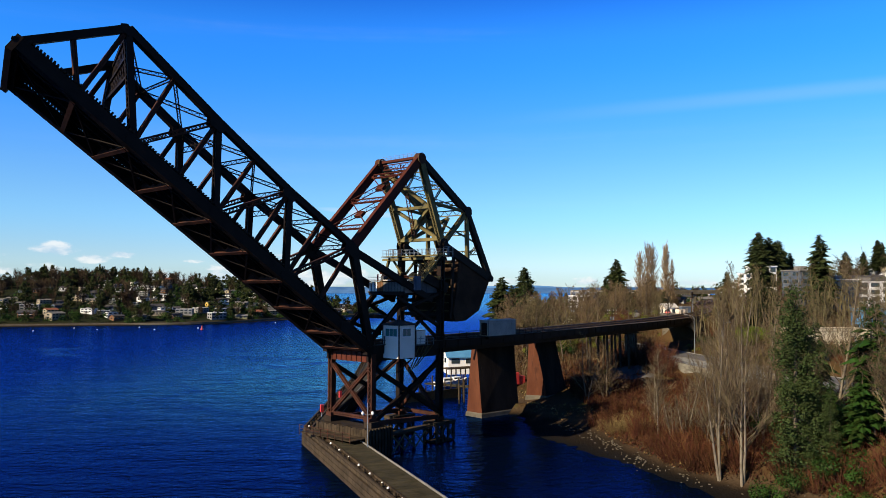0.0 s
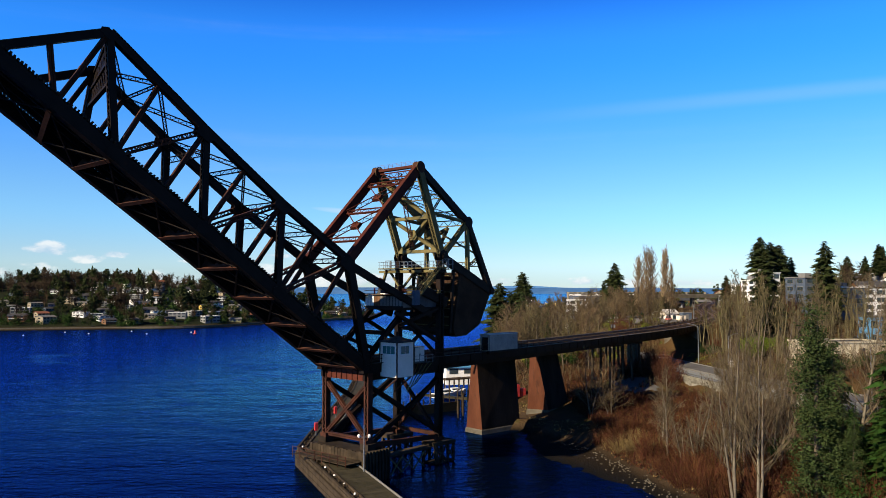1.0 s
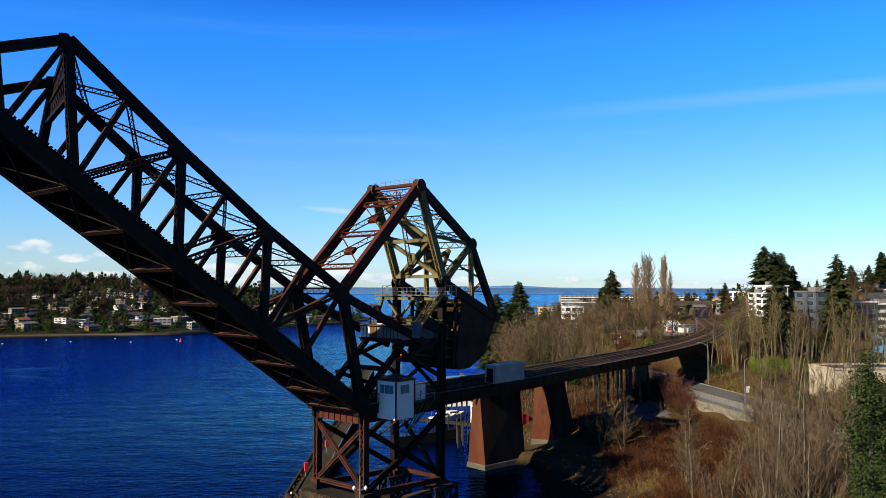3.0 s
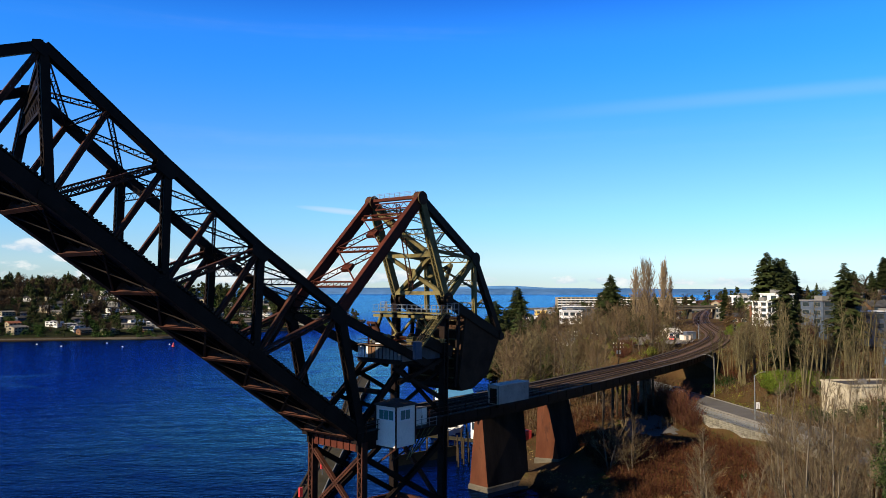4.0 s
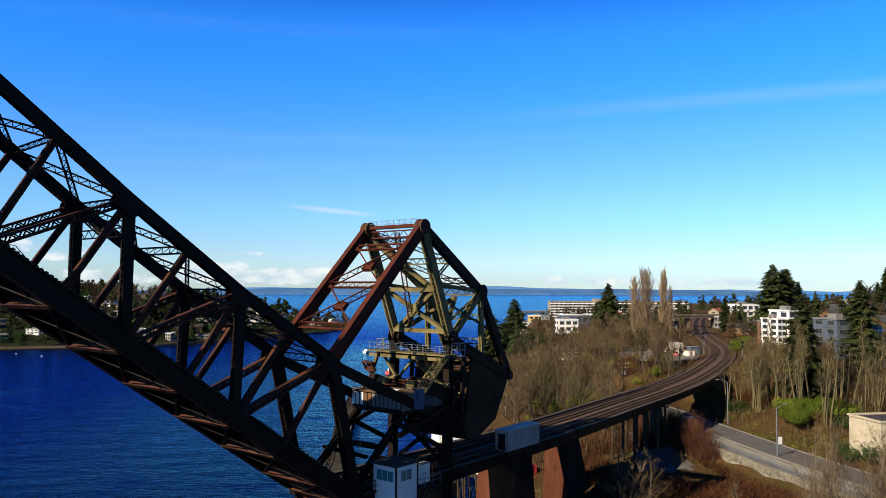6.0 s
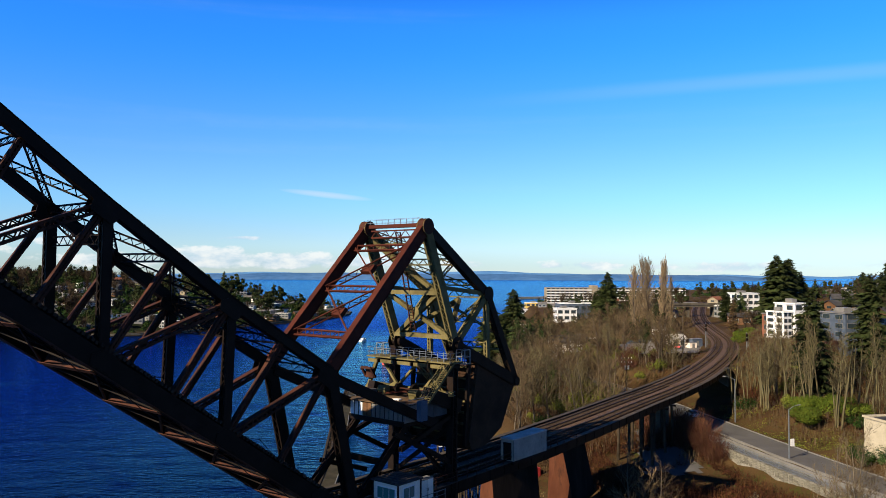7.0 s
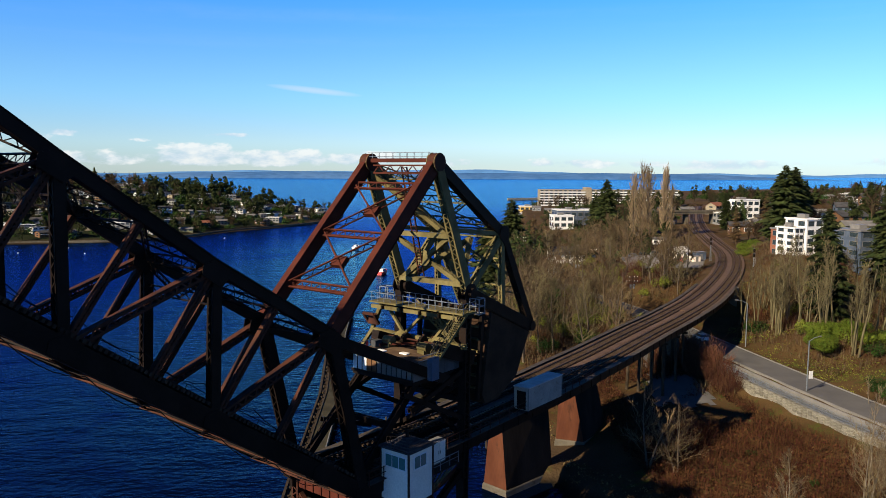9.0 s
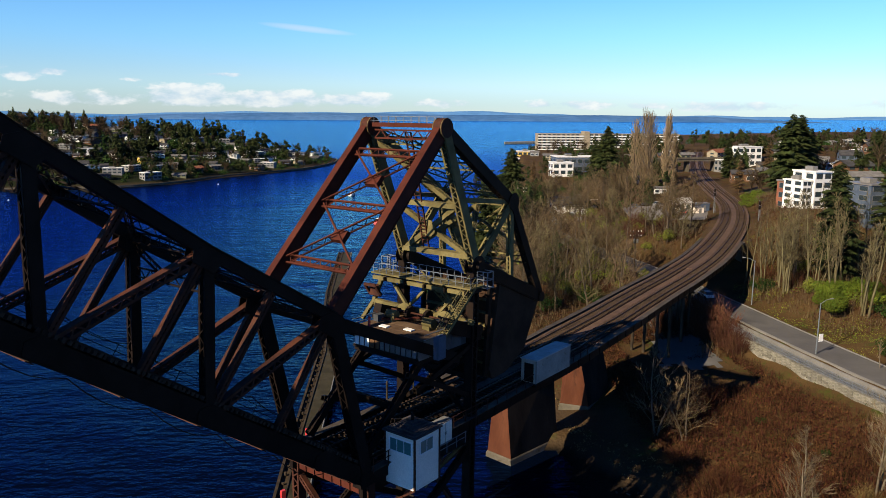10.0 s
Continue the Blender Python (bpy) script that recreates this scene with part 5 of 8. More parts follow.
def height(X, Y):
    """Ground height, in metres over the water."""
    X, Y = np.asarray(X, float), np.asarray(Y, float)
    dr = line_dist(X, Y, SHORE_R) * np.where(inside(X, Y, SHORE_R), 1, -1)
    dl = line_dist(X, Y, SHORE_L) * np.where(inside(X, Y, SHORE_L), 1, -1)
    num, den = np.zeros(X.shape), np.zeros(X.shape)
    for x, y, z in SPOTS:
        w = 1 / (12.0 + (X - x) ** 2 + (Y - y) ** 2) ** 1.6
        num, den = num + w * z, den + w
    hr = num / den + 0.35 * bumps(X, Y, 0.11)
    mud = np.minimum(0.035 * (dr - 1.5), 0.45) + 0.05 * bumps(X, Y, 0.33) + 0.03 * bumps(X, Y, 0.9)
    hr = np.where(Y < 156, mud + (hr - mud) * np.clip((X - toe(Y)) / 7.0, 0, 1) ** 0.75, hr * np.clip(dr / 9.0, 0, 1) ** 0.75)
    k = np.clip(1 - (line_dist(X, Y, road_xy) - 4.6) / 3.0, 0, 1)
    k = k * k * (3 - 2 * k) * np.clip(dr / 12, 0, 1)
    hr = hr * (1 - k) + (road_z(Y) - 0.12) * k
    # railway bank past the viaduct's end
    k = np.clip(1 - (line_dist(X, Y, [p for p in track_xy if p[0] > 74]) - 5.2) / 5.0, 0, 1)
    k = k * k * (3 - 2 * k)
    hr = hr * (1 - k) + (TRACK_Z - 0.32) * k
    # terrace of the footpath beside the road, over the stone wall
    kd = line_dist(X, Y, [(x - 6.4, y) for x, y in road_xy])
    k = np.clip(1 - (kd - 1.4) / 1.0, 0, 1) * ((Y > 60) & (Y < 205) & (dr > 10))
    hr = hr * (1 - k) + (road_z(Y) - 0.55) * k
    k = ((X < np.interp(Y, [p[1] for p in ROAD], [p[0] for p in ROAD]) - 6.3) & (Y > 70) & (Y < 204) & (dr > 6))
    hr = np.where(k, np.minimum(hr, road_z(Y) - 1.45 + 0.15 * bumps(X, Y, 0.2)), hr)
    hl = np.interp(dl, [0, 6, 22, 60, 110, 170, 300, 700], [0, 1.3, 3.6, 10, 20, 29, 34, 36]) + 2.0 * bumps(X, Y, 0.02) * np.clip(dl / 60, 0, 1)
    hl = hl * np.interp(X, [-300, -140, -90, -55], [1.0, 0.95, 0.7, 0.4])
    off = np.minimum(-dr, -dl)
    bed = np.maximum(-5.0, np.where(Y < 156, mud - 0.10 * np.maximum(off - 5, 0), -0.14 * off - 0.3))
    return np.where(dr > 0, hr, np.where(dl > 0, hl, bed))


def hz(x, y):
    return float(height(np.array([x]), np.array([y]))[0])


def spaced(*runs):
    out = []
    for a, b, s in runs:
        out += list(np.arange(a, b, s))
    return np.array(out + [runs[-1][1]])


xs = spaced((-6000, -1500, 500), (-1500, -420, 60), (-420, -40, 9), (-40, 8, 6), (8, 112, 1.6), (112, 200, 6), (200, 500, 25), (500, 1700, 120), (1700, 6000, 430))
ys = spaced((-900, -60, 90), (-60, 70, 10), (70, 330, 1.9), (330, 480, 7), (480, 900, 9), (900, 1400, 25), (1400, 4980, 300))
GX, GY = np.meshgrid(xs, ys)
GZ = height(GX, GY)
nx, ny = len(xs), len(ys)
gs = Shape()
gs.v = list(zip(GX.ravel().tolist(), GY.ravel().tolist(), GZ.ravel().tolist()))
gs.f = [(j * nx + i, j * nx + i + 1, (j + 1) * nx + i + 1, (j + 1) * nx + i) for j in range(ny - 1) for i in range(nx - 1)]
structure("ground", gs, GROUND, "brown winter banks with leaf litter, moss and tidal mud", "ground", smooth=True)
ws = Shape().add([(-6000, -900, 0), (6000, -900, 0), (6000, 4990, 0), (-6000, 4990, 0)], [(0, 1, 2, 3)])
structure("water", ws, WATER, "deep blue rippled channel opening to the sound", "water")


def far_hills(name, y, x0, x1, base, amp, seed, material, label):
    """A long ridge far over the water, its skyline uneven."""
    s = Shape()
    rnd = random.Random(seed)
    ph = [rnd.uniform(0, 6) for _ in range(6)]
    n = 150
    pts = []
    for i in range(n + 1):
        x = x0 + (x1 - x0) * i / n
        h = base + amp * (0.5 * math.sin(x * 0.0016 + ph[0]) + 0.3 * math.sin(x * 0.0041 + ph[1]) + 0.12 * math.sin(x * 0.013 + ph[2])) + rnd.uniform(-0.5, 0.5) * amp * 0.08
        h *= min(1, 6 * i / n, 6 * (n - i) / n + 0.05)
        pts.append((x, max(h, 1.0)))
    for x, h in pts:
        s.v += [(x, y, -2), (x, y + 20, h * 0.35), (x, y + 140, h)]
    for i in range(n):
        for k in (0, 1):
            a = i * 3 + k
            s.f.append((a, a + 3, a + 4, a + 1))
    return structure(name, s, material, label, "hills", smooth=True)


# blue of the far land: the air's haze painted into its colour
HAZE = mat("hazy_forest", (0.030, 0.085, 0.20), (0.050, 0.115, 0.24), 0.004, 1.0, bump=0.0, spec=0.0, space="World", fine=8)
HAZE_PALE = mat("hazy_ridge", (0.055, 0.145, 0.31), (0.075, 0.18, 0.36), 0.002, 1.0, bump=0.0, spec=0.0, space="World", fine=8)
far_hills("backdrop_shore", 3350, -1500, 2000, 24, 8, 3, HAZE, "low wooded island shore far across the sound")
far_hills("backdrop_ridge", 4700, -4200, 4600, 24, 20, 8, HAZE_PALE, "hazy blue ridge on the horizon")

# ---- railway deck on its curve ----
dirs = []
for i, p in enumerate(track_line):
    q, r = track_line[max(i - 2, 0)], track_line[min(i + 2, len(track_line) - 1)]
    dirs.append((r - q).normalized())
right = [V3((d.y, -d.x, 0)) for d in dirs]
N_VIA = next(i for i, p in enumerate(track_line) if p.x > 72)         # the viaduct's last tie
track = thing("railway_track", track_line[0] + UP * TRACK_Z, "double railway track with rusty rails on timber ties", "railway track")


def strip(off0, off1, z0, z1, i0, i1, step=3):
    """A long bar that follows the track between two offsets and heights."""
    s = Shape()
    idx = list(range(i0, i1, step)) + [i1]
    for i in idx:
        p, r = track_line[i], right[i]
        for o, z in ((off0, z0), (off1, z0), (off1, z1), (off0, z1)):
            s.v.append(tuple(p + r * o + UP * z))
    for k in range(len(idx) - 1):
        a = k * 4
        for j in range(4):
            s.f.append((a + j, a + (j + 1) % 4, a + (j + 1) % 4 + 4, a + j + 4))
    e = (len(idx) - 1) * 4
    s.f += [(3, 2, 1, 0), (e, e + 1, e + 2, e + 3)]
    return s


LAST = len(track_line) - 1
GAP = 2.15
for c in (-GAP, GAP):
    for g in (-0.72, 0.72):
        part("rail", strip(c + g - 0.04, c + g + 0.04, TRACK_Z + 0.24, TRACK_Z + 0.41, 0, LAST), RAIL, track)
rest = Shape()
n_part = 0
for i in range(0, LAST, 1):
    p, r, d = track_line[i], right[i], dirs[i]
    for c in (-GAP, GAP):
        w = 1.32 + 0.06 * math.sin(i * 1.7 + c)
        a, b = p + r * (c - w) + UP * (TRACK_Z + 0.12), p + r * (c + w) + UP * (TRACK_Z + 0.12)
        if n_part < 290:
            part("tie", Shape().beam(a, b, 0.24, 0.24, d), TIE, track)
            n_part += 1
        elif i < 480:
            rest.beam(a, b, 0.24, 0.24, d)
tagged(part("tie_stretch", rest, TIE, track), kind="stuff")
part("ballast_bed", strip(-4.3, 4.3, TRACK_Z - 0.30, TRACK_Z + 0.10, N_VIA - 60, LAST), BALLAST, track, "brown ballast")
for c in (-GAP, GAP):
    part("tie_bed", strip(c - 1.45, c + 1.45, TRACK_Z - 0.015, TRACK_Z + 0.115, 34, LAST), BALLAST_OILY, track, "dark oil-stained ballast")
via = thing("approach_viaduct", track_line[0] + UP * 14.0, "dark plate-girder railway viaduct with walkways curving inland", "viaduct")
part("deck_plate", strip(-4.5, 4.5, TRACK_Z - 0.25, TRACK_Z - 0.02, 34, N_VIA), BALLAST, via, "brown ballasted deck")
for c in (-GAP - 0.9, -GAP + 0.9, GAP - 0.9, GAP + 0.9):
    part("girder", strip(c - 0.2, c + 0.2, 14.1, TRACK_Z - 0.27, 0, N_VIA), STEEL_DARK, via)
for o in (-4.6, 4.6):
    part("edge_girder", strip(o - 0.12, o + 0.12, 15.0, TRACK_Z + 0.2, 0, N_VIA), STEEL_DARK, via)
    part("walkway", strip(o - (0.5 if o < 0 else 0.3), o + (0.3 if o < 0 else 0.5), TRACK_Z + 0.2, TRACK_Z + 0.28, 0, N_VIA), WALKWAY, via, "grey grated walkway edge")
for i in range(0, N_VIA, 5):
    for o in (-4.74, 4.74):
        p, r, d = track_line[i], right[i], dirs[i]
        part("stiffener", Shape().beam(p + r * o + UP * 15.0, p + r * o + UP * (TRACK_Z + 0.2), 0.12, 0.1, d), STEEL_DARK, via)
for side in (1,):
    o = 5.0 * side
    for dz in (0.6, 1.15):
        part("handrail", strip(o - 0.03, o + 0.03, TRACK_Z + 0.25 + dz, TRACK_Z + 0.31 + dz, 0, 70), STEEL_BROWN, via)
    for i in range(0, 71, 3):
        p, r, d = track_line[i], right[i], dirs[i]
        part("rail_post", Shape().beam(p + r * o + UP * TRACK_Z, p + r * o + UP * (TRACK_Z + 1.5), 0.07, 0.07, d), STEEL_BROWN, via)


def viaduct_pier(i, long, wide, foot, material, label):
    """A tapered wall pier across the track at tie i."""
    p, d, r = track_line[i], dirs[i], right[i]
    t = thing("viaduct_pier", p + UP * foot, label, "bridge pier", "viaduct piers")
    s = Shape()
    for z, k in ((foot, 1.12), (foot + 1.6, 1.08), (13.3, 0.97), (13.3, 1.03), (14.1, 1.03)):
        for a, b in ((-1, -1), (1, -1), (1, 1), (-1, 1)):
            s.v.append(tuple(p + d * (a * long / 2 * k) + r * (b * wide / 2 * (1 + (k - 1) * 0.6)) + UP * z))
    for q in range(4):
        for j in range(4):
            a = q * 4
            s.f.append((a + j, a + (j + 1) % 4, a + 4 + (j + 1) % 4, a + 4 + j))
    s.f += [(3, 2, 1, 0), (16, 17, 18, 19)]
    part("pier_shaft", s, material, t)
    part("footing", Shape().prism([p + d * (a * (long / 2 + 0.5)) + r * (b * (wide / 2 + 0.5)) + UP * (foot - 2.5) for a, b in ((-1, -1), (1, -1), (1, 1), (-1, 1))], UP * 4.0), CONC, t, "pale concrete footing")
    return t


def wedge_pier(base, top, foot, label):
    """A massive pier: long walls along the track, its ends narrowing upwards; pale base course."""
    base, top = [V3((*p, 0)) for p in base], [V3((*p, 0)) for p in top]
    mid = sum(base, V3()) / 4
    t = thing("viaduct_pier", mid + UP * foot, label, "bridge pier", "viaduct piers")
    H = 14.1 - foot

    def ring(z, grow=0.0):
        k = (z - foot) / H
        out = []
        for b, q in zip(base, top):
            w = b + (q - b) * k
            out.append(w + (w - mid).normalized() * grow + UP * z)
        return out

    def shell(levels):
        s = Shape()
        for z, g in levels:
            s.v += [tuple(w) for w in ring(z, g)]
        n = len(levels)
        for q in range(n - 1):
            for m in range(4):
                a = q * 4
                s.f.append((a + m, a + (m + 1) % 4, a + 4 + (m + 1) % 4, a + 4 + m))
        e = (n - 1) * 4
        s.f += [(3, 2, 1, 0), (e, e + 1, e + 2, e + 3)]
        return s

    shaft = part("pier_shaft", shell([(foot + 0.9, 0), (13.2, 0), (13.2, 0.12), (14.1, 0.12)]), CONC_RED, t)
    shaft.data.materials.append(CONC_BLACK)                # long walls: a darker copy, their shade painted in along with stains
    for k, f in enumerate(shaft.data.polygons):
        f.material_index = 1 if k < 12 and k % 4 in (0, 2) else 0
    part("footing", shell([(foot - 2.5, 0.3), (foot + 0.7, 0.22), (foot + 0.9, 0.08)]), CONC, t, "pale weathered base course")
    return t


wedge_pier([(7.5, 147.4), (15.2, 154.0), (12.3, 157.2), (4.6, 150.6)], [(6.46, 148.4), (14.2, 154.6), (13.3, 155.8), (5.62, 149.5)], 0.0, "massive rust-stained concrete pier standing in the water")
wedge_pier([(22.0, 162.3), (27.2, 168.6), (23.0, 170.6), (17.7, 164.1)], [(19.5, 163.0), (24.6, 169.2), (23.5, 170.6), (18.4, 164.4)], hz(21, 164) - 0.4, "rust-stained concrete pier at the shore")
viaduct_pier(150, 1.2, 2.4, hz(track_line[150].x, track_line[150].y) - 0.3, CONC, "slim concrete viaduct pier on land")
for i in (126, 137, 144):
    p, d, r = track_line[i], dirs[i], right[i]
    g = hz(p.x, p.y)
    t = thing("trestle_bent", p + UP * g, "dark timber trestle bent under the viaduct", "trestle", "trestle bents")
    for o in (-3.4, -1.2, 1.2, 3.4):
        part("post", Shape().tube(p + r * o + UP * (g - 0.5), p + r * (o * 0.92) + UP * 14.0, 0.3, 0.26, 8), TIMBER, t)
    part("cap", Shape().beam(p - r * 4.0 + UP * 13.95, p + r * 4.0 + UP * 13.95, 0.35, 0.35, d), TIMBER, t)
ab = track_line[N_VIA]
abut = thing("viaduct_abutment", ab + UP * 7.0, "pale concrete abutment where the viaduct meets the bank", "abutment")
part("abutment_wall", Shape().prism([ab + dirs[N_VIA] * a + right[N_VIA] * b + UP * 6.5 for a, b in ((-2.5, -5.2), (3, -5.2), (3, 5.2), (-2.5, 5.2))], UP * 9.3), CONC, abut)

# grey equipment box beside the track
SHED_GREY = mat("weathered_grey_paint", (0.205, 0.180, 0.150), (0.270, 0.240, 0.200), 0.5, 0.7, bump=0.1, spec=0.1, spot=(0.12, 0.09, 0.065), spot_at=0.6)
bx = thing("equipment_box", B(-19.3, 0.25, 15.95), "grey sheet-metal equipment shed on the viaduct edge", "equipment shed")
part("shed_body", uvbox(-23.3, -15.3, -0.75, 1.25, 16.4, 19.1), SHED_GREY, bx)
part("shed_roof", uvbox(-23.4, -15.2, -0.85, 1.35, 19.1, 19.22), ROOF_TIN, bx, "bare tin roof")
part("shed_base", uvbox(-23.3, -15.3, -0.75, 1.25, 15.95, 16.4), STEEL_DARK, bx)
for k in (-23.3, -15.3):
    part("corner_post", uvbox(k - 0.05, k + 0.05, -0.8, -0.7, 16.4, 19.1), SHEET_GREY, bx)
part("shed_door", uvbox(-15.3, -15.22, -0.4, 0.8, 16.5, 18.7), STEEL_DARK, bx, "dark end door")

# ---- road, footpath and stone wall ----
def slab(line, off0, off1, z0, z1, zf):
    s = Shape()
    for i, p in enumerate(line):
        q, r = line[max(i - 1, 0)], line[min(i + 1, len(line) - 1)]
        d = (r - q).normalized()
        n = V3((d.y, -d.x, 0))
        for o, z in ((off0, z0), (off1, z0), (off1, z1), (off0, z1)):
            w = p + n * o
            s.v.append((w.x, w.y, zf(p.y) + z))
    for k in range(len(line) - 1):
        for j in range(4):
            a = k * 4
            s.f.append((a + j, a + (j + 1) % 4, a + (j + 1) % 4 + 4, a + j + 4))
    e = (len(line) - 1) * 4
    s.f += [(3, 2, 1, 0), (e, e + 1, e + 2, e + 3)]
    return s


structure("road", slab(road_line, -3.6, 3.6, -0.3, 0.02, road_z), ASPHALT, "grey asphalt road passing under the viaduct", "road")
structure("kerb_inner", slab(road_line, -3.85, -3.6, -0.3, 0.17, road_z), PAVE, "concrete kerb along the road", "kerb")
structure("kerb_outer", slab(road_line, 3.6, 3.85, -0.3, 0.17, road_z), PAVE, "concrete kerb along the road", "kerb")
near_road = [p for p in road_line if 75 < p.y < 204]
structure("footpath", slab(near_road, -7.7, -5.6, -0.75, -0.45, road_z), PAVE, "pale footpath on a terrace beside the road", "footpath")
low_wall = tagged(new("verge_wall", mesh_of("verge_wall", slab(near_road, -5.5, -5.2, -0.6, 0.25, road_z), PAVE)), "low pale concrete wall between road and footpath", "wall", "", "structure")
wall = structure("stone_wall", slab(near_road, -8.35, -7.75, -3.4, -0.44, road_z), STONE, "pale coursed stone retaining wall under the footpath", "retaining wall")
fence = thing("path_fence", near_road[30] + UP * 7.5, "blue-grey wire fence along the footpath", "fence")
part("top_rail", slab(near_road, -7.82, -7.77, 0.62, 0.67, road_z), STEEL_GREY, fence)
part("mid_rail", slab(near_road, -7.82, -7.77, 0.1, 0.14, road_z), STEEL_GREY, fence)
part("bottom_rail", slab(near_road, -7.82, -7.77, -0.35, -0.3, road_z), STEEL_GREY, fence)
for i, p in enumerate(near_road):
    q, r = near_road[max(i - 1, 0)], near_road[min(i + 1, len(near_road) - 1)]
    n = V3(((r - q).normalized().y, -(r - q).normalized().x, 0))
    w = p - n * 7.8
    part("fence_post", Shape().tube((w.x, w.y, road_z(p.y) - 0.5), (w.x, w.y, road_z(p.y) + 0.7), 0.035, 0.035, 6), STEEL_GREY, fence)
wire = Shape()
for p, q in zip(near_road, near_road[1:]):
    d = (q - p).normalized()
    n = V3((d.y, -d.x, 0))
    for k in range(9):
        z = -0.25 + k * 0.1
        a, b = p - n * 7.8, q - n * 7.8
        wire.beam((a.x, a.y, road_z(a.y) + z), (b.x, b.y, road_z(b.y) + z), 0.018, 0.018, UP)
    for k in range(8):
        a = p + (q - p) * (k / 8) - n * 7.8
        wire.beam((a.x, a.y, road_z(a.y) - 0.3), (a.x, a.y, road_z(a.y) + 0.62), 0.016, 0.016, D)
tagged(part("wire_mesh", wire, STEEL_GREY, fence), kind="stuff")

# ---- timber guide pier (fender wharf) ----
wharf = thing("fender_wharf", (-21.0, 124.0, -2.0), "weathered timber guide wharf with planked walk and pile fenders", "wharf")
WZ = 2.5
WING = [(-22.3, 123.6), (-7.0, 86.0), (1.0, 66.0)]
BACK = [(-22.3, 123.6), (-22.6, 150.0), (-22.4, 190.0), (-25.0, 240.0), (-25.6, 292.0)]


def wharf_run(pts, w_in, inner_sign, planks):
    """Deck, outer timber face, piles and kerbs along one run of the wharf."""
    for (x0, y0), (x1, y1) in zip(pts, pts[1:]):
        a, b = V3((x0, y0, 0)), V3((x1, y1, 0))
        d = (b - a).normalized()
        n = V3((d.y, -d.x, 0)) * inner_sign
        L = (b - a).length
        part("deck_bearer", Shape().prism([a + UP * (WZ - 0.5), b + UP * (WZ - 0.5), b + n * w_in + UP * (WZ - 0.5), a + n * w_in + UP * (WZ - 0.5)], UP * 0.42), TIMBER, wharf)
        for k in range(5):
            z = -1.2 + k * 0.72
            part("face_waler", Shape().beam(a + n * -0.15 + UP * z, b + n * -0.15 + UP * z, 0.3, 0.62, n), TIMBER, wharf)
        part("kerb_timber", Shape().beam(a + n * 0.15 + UP * (WZ + 0.14), b + n * 0.15 + UP * (WZ + 0.14), 0.3, 0.3, n), TIMBER, wharf)
        part("kerb_timber", Shape().beam(a + n * (w_in - 0.15) + UP * (WZ + 0.1), b + n * (w_in - 0.15) + UP * (WZ + 0.1), 0.16, 0.2, n), PAVE, wharf, "pale inner kerb")
        part("walk_kerb", Shape().beam(a + n * 1.3 + UP * (WZ + 0.1), b + n * 1.3 + UP * (WZ + 0.1), 0.2, 0.2, n), TIMBER, wharf)
        k = 0
        while k * 0.32 < L:
            p = a + d * (k * 0.32 + 0.16)
            if planks and p.y > 70:
                part("plank", Shape().beam(p + n * 1.4 + UP * (WZ - 0.02 + random.uniform(-0.015, 0.015)), p + n * (w_in - 0.3) + UP * (WZ - 0.02), 0.29, 0.08, d), PLANK, wharf)
            k += 1
        if not planks:
            part("deck", Shape().prism([a + n * 1.4 + UP * (WZ - 0.08), b + n * 1.4 + UP * (WZ - 0.08), b + n * (w_in - 0.3) + UP * (WZ - 0.08), a + n * (w_in - 0.3) + UP * (WZ - 0.08)], UP * 0.12), PLANK, wharf)
        k = 0
        while k * 2.4 < L:
            p = a + d * (k * 2.4 + 0.8)
            part("pile", Shape().tube(p + n * 0.7 + UP * -4, p + n * 0.7 + UP * (WZ + 0.25 + 0.2 * math.sin(k * 2.1)), 0.2, 0.18, 8), TIMBER, wharf)
            if planks and k % 2 == 0:
                part("pile_cap", Shape().tube(p + n * 0.7 + UP * (WZ + 0.3), p + n * 0.7 + UP * (WZ + 0.48), 0.17, 0.1, 8), WHITE, wharf, "white pile cap")
            part("pile", Shape().tube(p + n * (w_in - 0.4) + UP * -4, p + n * (w_in - 0.4) + UP * (WZ - 0.1), 0.19, 0.17, 7), TIMBER, wharf)
            k += 1


wharf_run(WING, 5.6, -1, True)
wharf_run(BACK, 4.2, 1, False)
post = thing("wharf_lamp", (-10.6, 108.6, WZ), "slim white wharf lamp post with twin globes", "lamp post")
part("post", Shape().tube((-10.6, 108.6, WZ), (-10.6, 108.6, WZ + 6.2), 0.09, 0.06, 8), STEEL_GREY, post)
part("arm", Shape().beam((-11.3, 108.6, WZ + 4.6), (-9.9, 108.6, WZ + 4.6), 0.06, 0.06), STEEL_GREY, post)
for x in (-11.3, -9.9):
    part("globe", Shape().tube((x, 108.6, WZ + 4.5), (x, 108.6, WZ + 4.75), 0.12, 0.24, 8).tube((x, 108.6, WZ + 4.75), (x, 108.6, WZ + 5.0), 0.24, 0.1, 8), WHITE, post)
for x, y in ((-20.9, 133.0), (-20.0, 150.0)):
    bb = thing("life_ring_post", (x, y, WZ), "red marker post on the wharf", "marker post", "wharf marker posts")
    part("post", Shape().tube((x, y, WZ), (x, y, WZ + 1.6), 0.07, 0.07, 8), STEEL_GREY, bb)
    part("red_box", Shape().box((x, y, WZ + 1.0), 0.5, 0.4, 1.3, 0.6), RED, bb, "red cabinet")

# ---- buildings ----
def wall_frame(c, turn):
    ca, sa = math.cos(turn), math.sin(turn)

    def W(x, y, z):
        return V3((c[0] + x * ca - y * sa, c[1] + x * sa + y * ca, c[2] + z))
    return W


